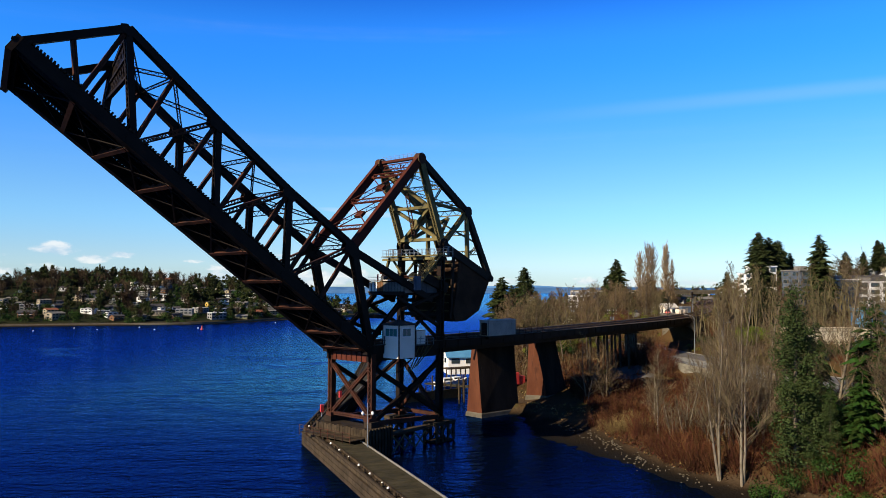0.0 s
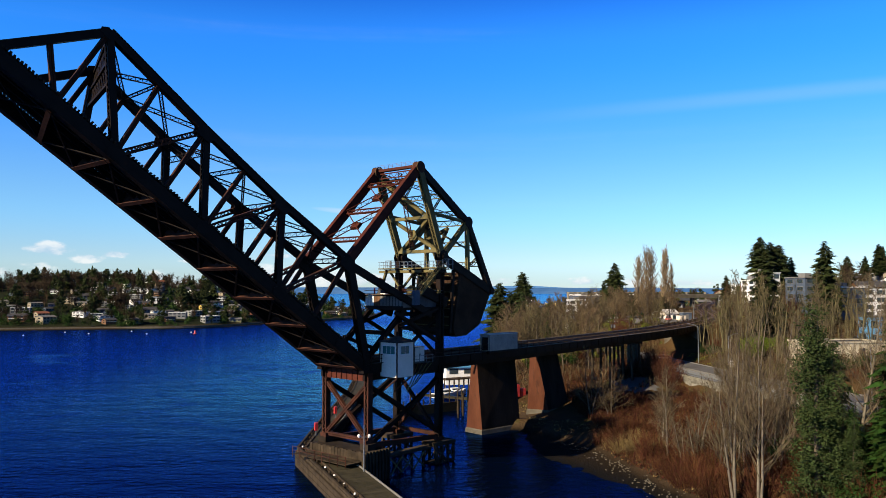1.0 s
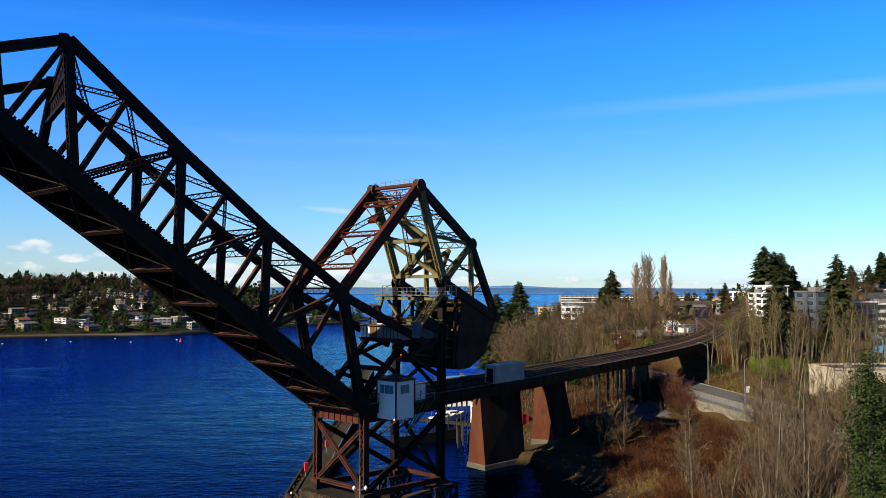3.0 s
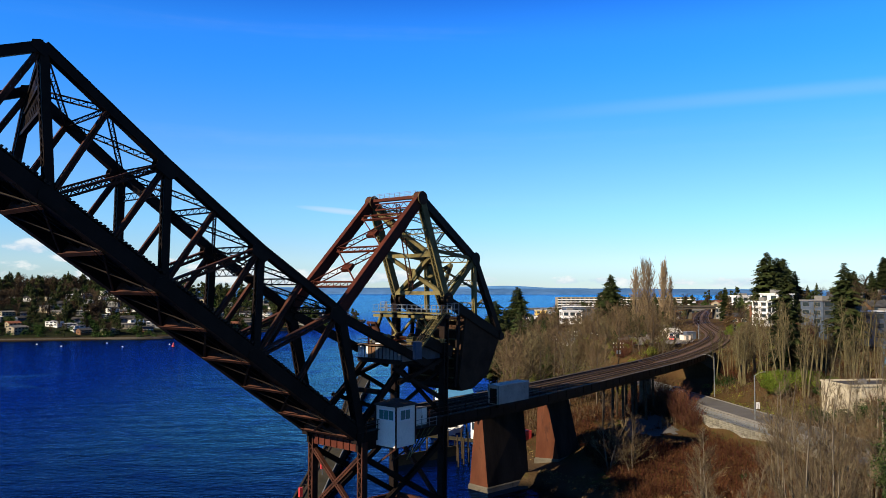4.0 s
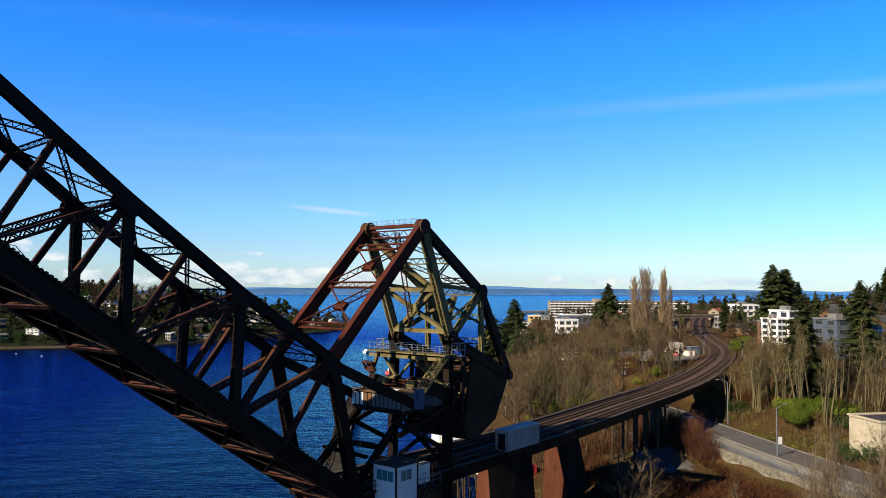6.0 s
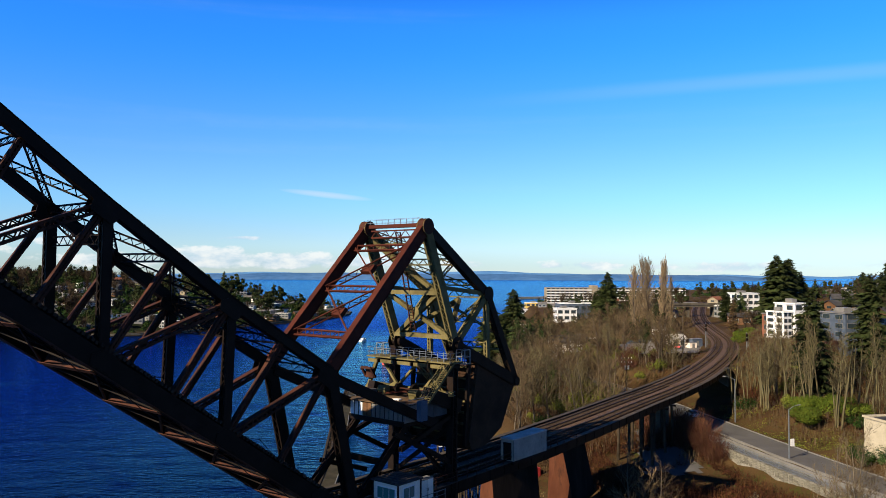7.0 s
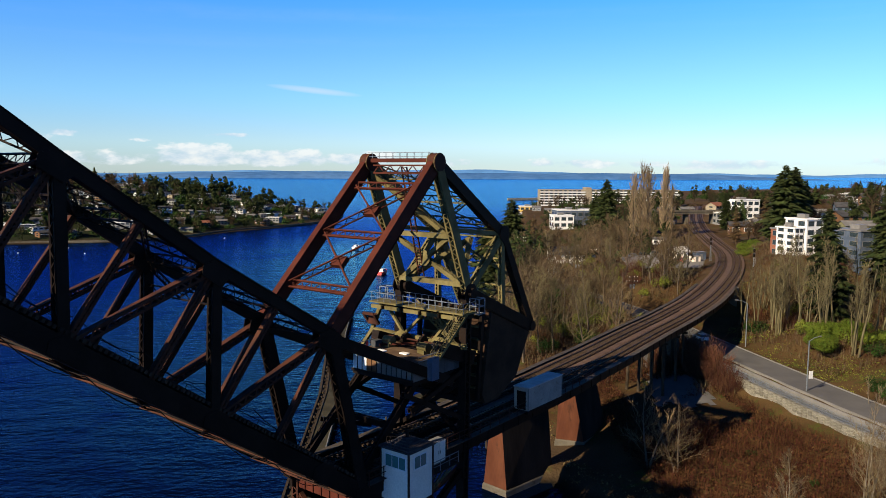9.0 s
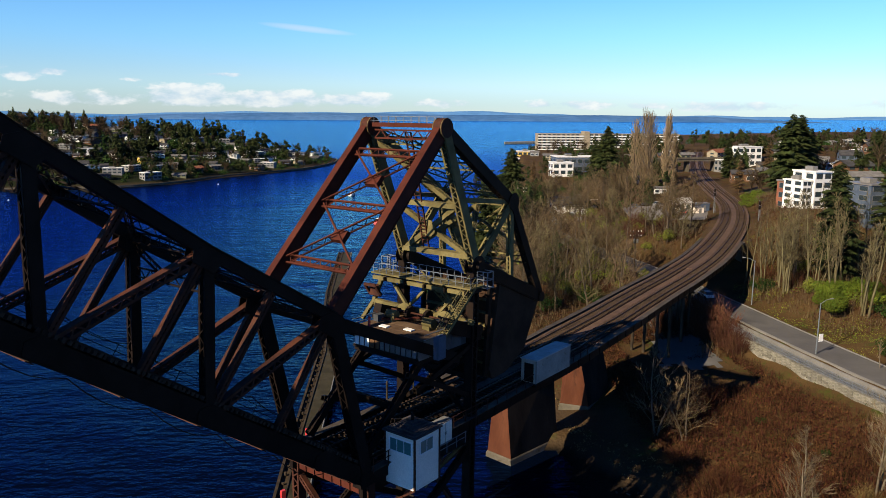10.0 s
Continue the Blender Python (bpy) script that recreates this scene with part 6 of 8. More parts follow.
def block(W, x0, x1, y0, y1, z0, z1):
    return Shape().prism([W(x0, y0, z0), W(x1, y0, z0), W(x1, y1, z0), W(x0, y1, z0)], UP * (z1 - z0))


FAR_TOWN = True


def window(t, W, x, y, z, w, h, face, mat_frame=None, mat_pane=None):
    """A framed window on the face '-y', '+y', '-x' or '+x' of a box-shaped house."""
    mat_frame, mat_pane = mat_frame or WHITE, mat_pane or PANE
    if FAR_TOWN:
        if face[1] == "y":
            return part("window", block(W, x - w / 2, x + w / 2, y - 0.06, y + 0.06, z, z + h), mat_pane, t)
        return part("window", block(W, x - 0.06, x + 0.06, y - w / 2, y + w / 2, z, z + h), mat_pane, t)
    s = 1 if face[0] == "+" else -1
    if face[1] == "y":
        f = part("window", block(W, x - w / 2 - 0.1, x + w / 2 + 0.1, y - 0.03, y + 0.03 + 0.0, z - 0.1, z + h + 0.1), mat_frame, t)
        part("pane", block(W, x - w / 2, x + w / 2, y - 0.05 if s < 0 else y + 0.02, y - 0.02 if s < 0 else y + 0.05, z, z + h), mat_pane, f)
    else:
        f = part("window", block(W, x - 0.03, x + 0.03, y - w / 2 - 0.1, y + w / 2 + 0.1, z - 0.1, z + h + 0.1), mat_frame, t)
        part("pane", block(W, x - 0.05 if s < 0 else x + 0.02, x - 0.02 if s < 0 else x + 0.05, y - w / 2, y + w / 2, z, z + h), mat_pane, f)
    return f


def gable_house(at, turn, w, d, h, rise, wall_m, roof_m, label, storeys=2, group="", deck=False):
    """A house w wide along x, d deep, its ridge along x; windows to all sides."""
    t = thing("house", at, label, "house", group)
    W = wall_frame(at, turn)
    body = block(W, -w / 2, w / 2, -d / 2, d / 2, -2.0, h)
    for x in (-w / 2, w / 2):
        body.prism([W(x, -d / 2, h), W(x, d / 2, h), W(x, 0, h + rise)], W(0.12 if x < 0 else -0.12, 0, 0) - W(0, 0, 0))
    part("wall", body, wall_m, t)
    e, th = 0.55, 0.22
    roof = Shape()
    for s in (-1, 1):
        sl = rise / (d / 2)
        a = [W(-w / 2 - e, s * (d / 2 + e), h - e * sl), W(w / 2 + e, s * (d / 2 + e), h - e * sl), W(w / 2 + e, 0, h + rise), W(-w / 2 - e, 0, h + rise)]
        roof.prism(a, UP * th)
    part("roof", roof, roof_m, t)
    part("chimney", block(W, w * 0.2, w * 0.2 + 0.8, 0.3, 1.0, h, h + rise + 0.8), CONC, t)
    n = max(2, int(w / 3.2))
    for lv in range(storeys):
        z = 0.9 + lv * (h / storeys)
        for i in range(n):
            x = -w / 2 + (i + 0.5) * w / n
            window(t, W, x, -d / 2, z, w / n * 0.58, h / storeys * 0.48, "-y")
        for s in (-1, 1):
            window(t, W, s * w / 2, 0.0, z, d * 0.3, h / storeys * 0.45, "-x" if s < 0 else "+x")
    if deck:
        part("balcony", block(W, -w * 0.42, w * 0.42, -d / 2 - 1.6, -d / 2 - 0.04, h / 2 - 0.2, h / 2), WHITE, t, "white balcony")
    return t


def flat_house(at, turn, w, d, h, wall_m, trim_m, label, storeys=2, group="", name="house", cat="house"):
    """A boxy modern house or block: parapet, bands of windows on every storey."""
    t = thing(name, at, label, cat, group)
    W = wall_frame(at, turn)
    part("wall", block(W, -w / 2, w / 2, -d / 2, d / 2, -2.5, h), wall_m, t)
    part("parapet", block(W, -w / 2 - 0.25, w / 2 + 0.25, -d / 2 - 0.25, d / 2 + 0.25, h, h + 0.35), trim_m, t)
    part("roof_unit", block(W, -w * 0.2, w * 0.08, -d * 0.15, d * 0.2, h + 0.35, h + 1.5), SHEET_GREY, t)
    n, m = max(2, int(w / 3.4)), max(2, int(d / 3.4))
    for lv in range(storeys):
        z = 0.8 + lv * (h / storeys)
        for i in range(n):
            window(t, W, -w / 2 + (i + 0.5) * w / n, -d / 2, z, w / n * 0.66, h / storeys * 0.52, "-y", SHEET_GREY)
        for i in range(m):
            y = -d / 2 + (i + 0.5) * d / m
            window(t, W, -w / 2, y, z, d / m * 0.55, h / storeys * 0.5, "-x", SHEET_GREY)
    return t


# town across the channel: rows of houses that step up the hill
rnd = random.Random(11)
templates = [
    gable_house((0, 0, 0), 0, 11, 8, 5.2, 2.2, WHITE, ROOF_DARK, "white two-storey house with dark shingle roof on the hillside", 2, "hillside houses", True),
    gable_house((0, 0, 0), 0, 13, 9, 5.6, 1.6, BEIGE, ROOF_GREY, "beige house with low grey roof on the hillside", 2, "hillside houses"),
    gable_house((0, 0, 0), 0, 10, 8, 3.2, 2.6, GREYBLUE, ROOF_DARK, "slate-blue cottage with steep dark roof on the hillside", 1, "hillside houses"),
    gable_house((0, 0, 0), 0, 12, 9, 5.4, 2.4, BROWN_WALL, ROOF_DARK, "brown cedar-clad house on the wooded hillside", 2, "hillside houses", True),
    flat_house((0, 0, 0), 0, 14, 9, 6.4, GREY_WALL, WHITE, "grey flat-roofed house with wide windows on the hillside", 2, "hillside houses"),
    flat_house((0, 0, 0), 0, 12, 9, 6.0, WHITE, SHEET_GREY, "white flat-roofed house with wide windows on the hillside", 2, "hillside houses"),
    gable_house((0, 0, 0), 0, 12, 8, 3.4, 2.0, OLIVE_WALL, ROOF_GREY, "olive bungalow with grey shingle roof on the hillside", 1, "hillside houses"),
    gable_house((0, 0, 0), 0, 10, 8, 5.2, 2.4, BEIGE, ROOF_RED, "beige house with clay-red roof on the hillside", 2, "hillside houses"),
]
yellow = gable_house((0, 0, 0), 0, 10, 9, 6.0, 1.4, YELLOW, ROOF_DARK, "bright yellow two-storey house on the hillside", 2, "hillside houses")
placed = []


def settle_house(t, x, y, turn, first, scale=1.0):
    z = hz(x, y)
    m = pose(x, y, z + 0.2, 0, 0, math.degrees(turn)) @ Matrix.Diagonal((scale, scale, scale * 0.82, 1.0))
    if first:
        t.matrix_basis = m
        return t
    return copy_thing(t, m)


shore = smooth_line(SHORE_L[1:11], 13.0)
used = [False] * len(templates)
HOUSES = []
for row, dist in enumerate((19, 36, 54, 73, 94, 116, 140, 168, 198)):
    for i in range(len(shore) - 1):
        p, q = shore[i], shore[min(i + 1, len(shore) - 1)]
        d = (q - p).normalized()
        n = V3((-d.y, d.x, 0))
        c = p + n * (dist + rnd.uniform(-8, 8)) + d * rnd.uniform(-6, 6)
        if rnd.random() < (0.12 if row < 5 else 0.4) or not inside(np.array([c.x]), np.array([c.y]), SHORE_L)[0]:
            continue
        if any((c - o).length < 10.5 for o in HOUSES):
            continue
        if not -330 < c.x < -62 or line_dist(np.array([c.x]), np.array([c.y]), SHORE_L)[0] < 13:
            continue
        HOUSES.append(c)
k_yellow = min(range(len(HOUSES)), key=lambda i: (HOUSES[i] - V3((-187, 590, 0))).length)
for i, c in enumerate(HOUSES):
    turn = math.atan2(c.y - 60, c.x) - math.pi / 2 + rnd.uniform(-0.8, 0.8)
    if i == k_yellow:
        settle_house(yellow, c.x, c.y, turn, True, 0.85)
        continue
    j = rnd.choice((0, 5, 4, 4, 1, 1, 2, 2, 3, 3, 6, 6, 7, 5, 0))
    sc = rnd.uniform(0.65, 1.2)
    if not used[j]:
        used[j] = True
        settle_house(templates[j], c.x, c.y, turn, True, 0.8)
    else:
        settle_house(templates[j], c.x, c.y, turn, False, sc)
# sea wall and small boats along the far shore
walls = Shape()
line = smooth_line(SHORE_L[1:10], 8.0)
for p, q in zip(line, line[1:]):
    d = (q - p).normalized()
    n = V3((-d.y, d.x, 0))
    walls.beam(p + n * 3.5 + UP * 0.9, q + n * 3.5 + UP * 0.9, 0.6, 1.3, n)
structure("sea_wall", walls, CONC, "low concrete sea wall along the far shore", "sea wall")


def boat(at, turn, L, hull_m, cabin=True, group="moored boats", label="white motor boat moored on the water"):
    t = thing("boat", at, label, "boat", group)
    W = wall_frame(at, turn)
    hull = Shape()
    secs = [(-0.5, 0.17, 0.0), (-0.15, 0.19, 0.0), (0.25, 0.16, 0.03), (0.5, 0.01, 0.08)]
    for x, b, s in secs:
        for y, z in ((-b, 0.14 + s), (-b * 0.7, -0.05), (b * 0.7, -0.05), (b, 0.14 + s)):
            hull.v.append(tuple(W(x * L, y * L, z * L)))
    for k in range(3):
        a = k * 4
        for j in range(3):
            hull.f.append((a + j, a + j + 4, a + j + 5, a + j + 1))
        hull.f.append((a + 3, a + 7, a + 4, a))
    hull.f.append((0, 1, 2, 3))
    part("hull", hull, hull_m, t)
    if cabin:
        part("cabin", block(W, -0.22 * L, 0.14 * L, -0.12 * L, 0.12 * L, 0.13 * L, 0.27 * L), WHITE, t)
        part("windscreen", block(W, -0.2 * L, 0.145 * L, -0.123 * L, 0.123 * L, 0.19 * L, 0.245 * L), PANE, t, "dark cabin windows")
    part("rail", Shape().beam(W(-0.45 * L, 0, 0.15 * L), W(-0.45 * L, 0, 0.42 * L), 0.06, 0.06), STEEL_GREY, t)
    return t


for x, y in ((-226, 470), (-205, 455), (-190, 480), (-235, 440), (-150, 470), (-118, 540), (-170, 452), (-141, 560)):
    b = thing("mooring_buoy", (x, y, -0.3), "small white mooring buoy floating on the channel", "buoy", "mooring buoys")
    part("ball", Shape().tube((x, y, -0.3), (x, y, 0.2), 0.3, 0.5, 10).tube((x, y, 0.2), (x, y, 0.6), 0.5, 0.2, 10), WHITE, b)
b = thing("channel_buoy", (-143, 455, -0.3), "red channel marker buoy floating on the water", "buoy")
part("float", Shape().tube((-143, 455, -0.4), (-143, 455, 0.5), 0.9, 0.9, 10), RED, b)
part("tower", Shape().tube((-143, 455, 0.5), (-143, 455, 2.4), 0.6, 0.2, 8), RED, b)

FAR_TOWN = False
# right bank: hut, white houses, apartment blocks
gable_house((89.3, 304.0, 14.1), 0.06, 4.6, 6.4, 3.2, 1.2, SIDING, ROOF_TIN, "small cream track-side hut with shallow gable roof", 1)
yard = structure("yard", Shape().add([(66, 284, hz(70, 292) + 0.6), (93, 277, 14.95), (97, 300, 15.1), (92, 316, 15.2), (70, 308, 14.6)], [(0, 1, 2, 3, 4)]), GRAVEL, "pale gravel yard beside the railway", "yard")
for x, y, w, h, m, lb in ((93.6, 296.5, 3.6, 2.6, GREYBLUE, "blue-grey equipment cabin beside the railway"), (90.6, 292.6, 2.6, 1.7, SIDING, "pale low equipment cabinet beside the railway")):
    t = thing("equipment_cabin", (x, y, 15.0), lb, "equipment cabin", "railway cabins")
    W = wall_frame((x, y, 15.0), 0.2)
    part("cabin_wall", block(W, -w / 2, w / 2, -1.4, 1.4, -0.4, h), m, t)
    part("cabin_roof", block(W, -w / 2 - 0.1, w / 2 + 0.1, -1.5, 1.5, h, h + 0.14), SHEET_GREY, t)
    part("cabin_door", block(W, -0.45, 0.45, -1.46, -1.4, 0.0, min(h - 0.2, 2.0)), SHEET_GREY, t)


def car(at, turn, paint, label):
    t = thing("car", at, label, "car")
    W = wall_frame(at, turn)
    s = Shape().prism([W(-2.1, -0.85, 0.35), W(2.1, -0.85, 0.35), W(2.15, -0.85, 0.75), W(1.2, -0.85, 0.92), W(-2.0, -0.85, 0.98)], W(0, 1.7, 0) - W(0, 0, 0))
    body = part("body", s, paint, t)
    part("cabin", Shape().prism([W(-1.7, -0.75, 0.95), W(0.95, -0.75, 0.92), W(0.3, -0.7, 1.48), W(-1.35, -0.7, 1.5)], W(0, 1.5, 0) - W(0, 0, 0)), PANE, t, "dark glazed cabin")
    part("roof", Shape().prism([W(-1.35, -0.72, 1.48), W(0.3, -0.72, 1.46), W(0.2, -0.72, 1.54), W(-1.3, -0.72, 1.56)], W(0, 1.44, 0) - W(0, 0, 0)), paint, t)
    for x in (-1.35, 1.35):
        for y in (-0.86, 0.86):
            part("wheel", Shape().tube(W(x, y - 0.1, 0.33), W(x, y + 0.1, 0.33), 0.33, 0.33, 12), STEEL_DARK, t)
    for y in (-0.6, 0.6):
        part("headlight", block(W, 2.1, 2.17, y - 0.18, y + 0.18, 0.6, 0.75), WHITE, t)
    return t


car((85.6, 291.5, 14.9), 1.1, RED, "red hatchback parked on the gravel yard")
car((95.6, 303.0, 15.15), 0.4, GREYBLUE, "dark blue car parked beside the hut")
car((58.9, 208.0, float(road_z(208.0)) + 0.02), 1.66, WHITE, "white car on the road under the viaduct")
for i, (x, y) in enumerate(((76, 311), (80, 312), (84.5, 313))):
    car((x, y, hz(x, y) + 0.55), 0.3 + 0.1 * i, (GREYBLUE, STEEL_DARK, SHEET_GREY)[i], "dark parked car at the yard's edge")

gable_house((57.5, 334, hz(57.5, 334) + 0.3), 0.1, 14, 10, 5.6, 2.4, WHITE, ROOF_DARK, "large white house with dark roof above the trees", 2, "", True)
flat_house((64.5, 342, hz(64, 342) + 0.3), 0.1, 9, 9, 5.4, WHITE, WHITE, "white flat-roofed annexe beside the large house", 2)
part_wall = structure("garden_wall", Shape().box((55, 322, hz(55, 322) - 0.4), 15, 0.4, 2.0, 0.1), WHITE, "white garden wall before the house", "garden wall")
flat_house((92, 474, hz(92, 474) + 0.5), 0.05, 22, 14, 8.0, GREYBLUE, WHITE, "blue-grey warehouse with white parapet near the shore", 2, "", "warehouse", "warehouse")
flat_house((81, 455, hz(81, 455) + 0.5), 0.05, 11, 9, 6.5, WHITE, WHITE, "white flat-roofed boatyard building", 2, "", "warehouse", "warehouse")
flat_house((105, 700, 2.6), 0.0, 16, 10, 10.5, YELLOW, WHITE, "yellow waterfront building with white trim", 3, "", "waterfront_building", "building")
flat_house((92, 676, 2.4), 0.1, 9, 10, 6, WHITE, WHITE, "white low waterfront building", 2, "", "waterfront_building", "building")
flat_house((118, 668, 2.6), 0.1, 12, 10, 7, BLUE_PAINT, SHEET_GREY, "blue waterfront shed by the dock", 2, "", "waterfront_building", "building")
flat_house((128, 640, 3), 0.05, 18, 10, 6, GREY_WALL, WHITE, "grey waterfront workshop by the dock", 2, "", "waterfront_building", "building")
flat_house((140, 590, 6), 0.1, 20, 12, 6, WHITE, SHEET_GREY, "white low commercial building", 2, "", "waterfront_building", "building")
flat_house((110, 540, 6), 0.0, 18, 12, 6.5, GREY_WALL, ROOF_DARK, "grey commercial building with dark roof edge", 2, "", "waterfront_building", "building")

# long beach-front apartment slab
slab_t = thing("apartment_slab", (232, 905, 3.5), "long cream apartment slab with balcony bands on the shore", "apartment block")
W = wall_frame((232, 905, 3.5), 0.0)
part("wall", block(W, -80, 80, -8, 8, -3, 18.5), BEIGE, slab_t)
part("stair_tower", block(W, -28, -22, -9, 9, 0, 21), BEIGE, slab_t)
for lv in range(6):
    z = 1.0 + lv * 2.95
    part("balcony_band", block(W, -80, -29, -9.4, -8.02, z - 0.35, z + 0.75), WHITE, slab_t, "white balcony band")
    part("balcony_band", block(W, -21, 80, -9.4, -8.02, z - 0.35, z + 0.75), WHITE, slab_t)
    for i in range(30):
        x = -78 + i * 5.3
        if not -31 < x < -20:
            part("window", block(W, x - 1.7, x + 1.7, -8.06, -7.9, z + 0.8, z + 2.3), PANE, slab_t)
jet = structure("breakwater", Shape().prism([(150, 1135, -1), (300, 1215, -1), (300, 1222, -1), (150, 1142, -1)], UP * 4.0), STONE, "dark rubble breakwater in the sound", "breakwater")

# apartment blocks on the hill to the right of the railway
def hill_block(x, y, turn, w, d, h, wm, tm, label, st=3):
    return flat_house((x, y, hz(x, y) + 0.3), turn, w, d, h, wm, tm, label, st, "", "apartment_house", "apartment house")


hill_block(104.5, 251, 0.25, 5.5, 8, 9.5, WHITE, WHITE, "white modern apartment house with grey window strips", 4)
hill_block(100.0, 250, 0.25, 2.8, 7, 7.0, WHITE, WHITE, "grey stair block beside the white apartment house", 4)
hill_block(110.0, 234, 0.2, 8, 9, 9.0, GREYBLUE, SHEET_GREY, "slate-blue modern row house", 4)
hill_block(119.5, 232, 0.2, 8, 9, 8.0, GREYBLUE, WHITE, "slate-blue modern row house with white parapet", 3)
hill_block(129.0, 234, 0.15, 12, 9, 8.5, WHITE, WHITE, "white modern apartment block on the hill", 4)
hill_block(107.0, 262, 0.3, 8, 8, 8.0, ROOF_RED, SHEET_GREY, "brick-red house with flat roof on the hill", 3)
old_shop = thing("low_building", (80.5, 161, hz(80.5, 161)), "long weathered cream low building beside the road", "building")
CREAM = mat("weathered_cream_paint", (0.25, 0.22, 0.155), (0.34, 0.305, 0.225), 0.3, 0.8, bump=0.15, spec=0.1, spot=(0.12, 0.10, 0.065), spot_at=0.6)
W = wall_frame((80.5, 161, hz(80.5, 161) + 0.2), 0.1)
part("wall", block(W, -8, 8, -4, 4, -3.0, 3.4), CREAM, old_shop)
for a in ((-8.2, 8.2, -4.2, -3.8), (-8.2, 8.2, 3.8, 4.2), (-8.2, -7.8, -3.8, 3.8), (7.8, 8.2, -3.8, 3.8)):
    part("parapet", block(W, a[0], a[1], a[2], a[3], 3.4, 3.75), CREAM, old_shop)
part("roof", block(W, -7.8, 7.8, -3.8, 3.8, 3.4, 3.46), ROOF_DARK, old_shop, "dark tar roof")
for x in (-5.5, 0.5, 6.0):
    part("pilaster", block(W, x - 0.25, x + 0.25, -4.12, -4.0, -3.0, 3.4), CREAM, old_shop)
part("window", block(W, 2.2, 3.4, -4.06, -3.98, 1.2, 2.4), PANE, old_shop)
part("roof_vent", block(W, -3.0, -2.0, -0.6, 0.6, 3.46, 4.2), SHEET_GREY, old_shop)
hill_block(118.0, 205, 0.2, 14, 8, 7.0, ROOF_BLUE, SHEET_GREY, "teal glazed block with flat roof", 2)
hill_block(181, 455, 0.1, 14, 10, 10, WHITE, WHITE, "white modern house on the skyline", 3)
hill_block(168, 448, 0.1, 9, 8, 6, GREY_WALL, WHITE, "grey house beside the overpass", 2)
k = 0
for x, y in ((150, 300), (165, 330), (182, 310), (178, 360), (200, 390), (215, 350), (232, 420), (198, 440), (222, 470), (250, 380), (262, 450), (240, 520), (210, 545), (185, 500), (280, 520), (300, 430), (205, 600), (250, 610), (290, 620), (225, 690), (160, 640), (180, 720), (330, 560), (160, 395), (142, 268), (155, 280), (138, 250), (170, 282), (188, 292), (205, 318), (192, 345), (240, 340), (225, 318), (262, 362), (275, 395), (246, 405), (214, 410), (282, 440), (240, 445), (310, 470), (268, 480), (300, 505), (320, 400), (350, 450)):
    k += 1
    s = templates[(k * 5 + 1) % len(templates)]
    copy_thing(s, pose(x, y, hz(x, y) + 0.3, 0, 0, -20 + 13 * (k % 5)) @ Matrix.Scale(0.95 + 0.1 * (k % 3), 4))

for x, y, j, turn in ((96, 500, 0, 12), (104, 540, 5, -8), (114, 505, 4, 20), (122, 600, 0, 5), (113, 640, 1, -14), (88, 480, 6, 8), (132, 560, 3, 15)):
    copy_thing(templates[j], pose(x, y, hz(x, y) + 0.3, 0, 0, turn))

# small houses that fill the slopes between the larger ones
small = [
    gable_house((0, 0, 0), 0, 9, 7, 4.6, 1.9, WHITE, ROOF_GREY, "small white house among trees on the slope", 1, "slope houses"),
    gable_house((0, 0, 0), 0, 9, 8, 3.4, 2.2, BEIGE, ROOF_DARK, "small cream bungalow among trees on the slope", 1, "slope houses"),
    gable_house((0, 0, 0), 0, 8, 7, 4.8, 2.0, GREY_WALL, ROOF_GREY, "small grey house among trees on the slope", 1, "slope houses"),
    gable_house((0, 0, 0), 0, 9, 7, 4.4, 1.8, BROWN_WALL, ROOF_DARK, "small brown house among trees on the slope", 1, "slope houses"),
]
first = [True] * 4
town = random.Random(44)
SLOPE = []
while len(SLOPE) < 56:
    x, y = town.uniform(70, 330), town.uniform(350, 680)
    if x < 62 + (y - 300) * 0.12 or line_dist(np.array([x]), np.array([y]), track_xy)[0] < 14 or line_dist(np.array([x]), np.array([y]), SHORE_R)[0] < 12:
        continue
    if 62 < x < 104 and 270 < y < 322 or any((V3((x, y, 0)) - o).length < 13 for o in SLOPE):
        continue
    SLOPE.append(V3((x, y, 0)))
    j = town.randrange(4)
    settle_house(small[j], x, y, town.uniform(-0.6, 0.6), first[j], town.uniform(0.75, 1.15))
    first[j] = False

# concrete road overpass across the railway
ov = thing("road_overpass", (158, 455, 16), "pale concrete road overpass across the railway cutting", "overpass")
part("deck", Shape().beam((120, 446, 22.0), (200, 462, 22.0), 7.0, 1.3, (0, 1, 0)), CONC, ov)
part("parapet", Shape().beam((120, 442.3, 23.0), (200, 458.3, 23.0), 0.3, 1.0, (0, 1, 0)), CONC, ov, "pale concrete parapet")
for x in (134, 148, 164, 180):
    part("column", Shape().box((x, 446 + (x - 120) * 0.2, 13), 1.4, 4.5, 8.6), CONC, ov)

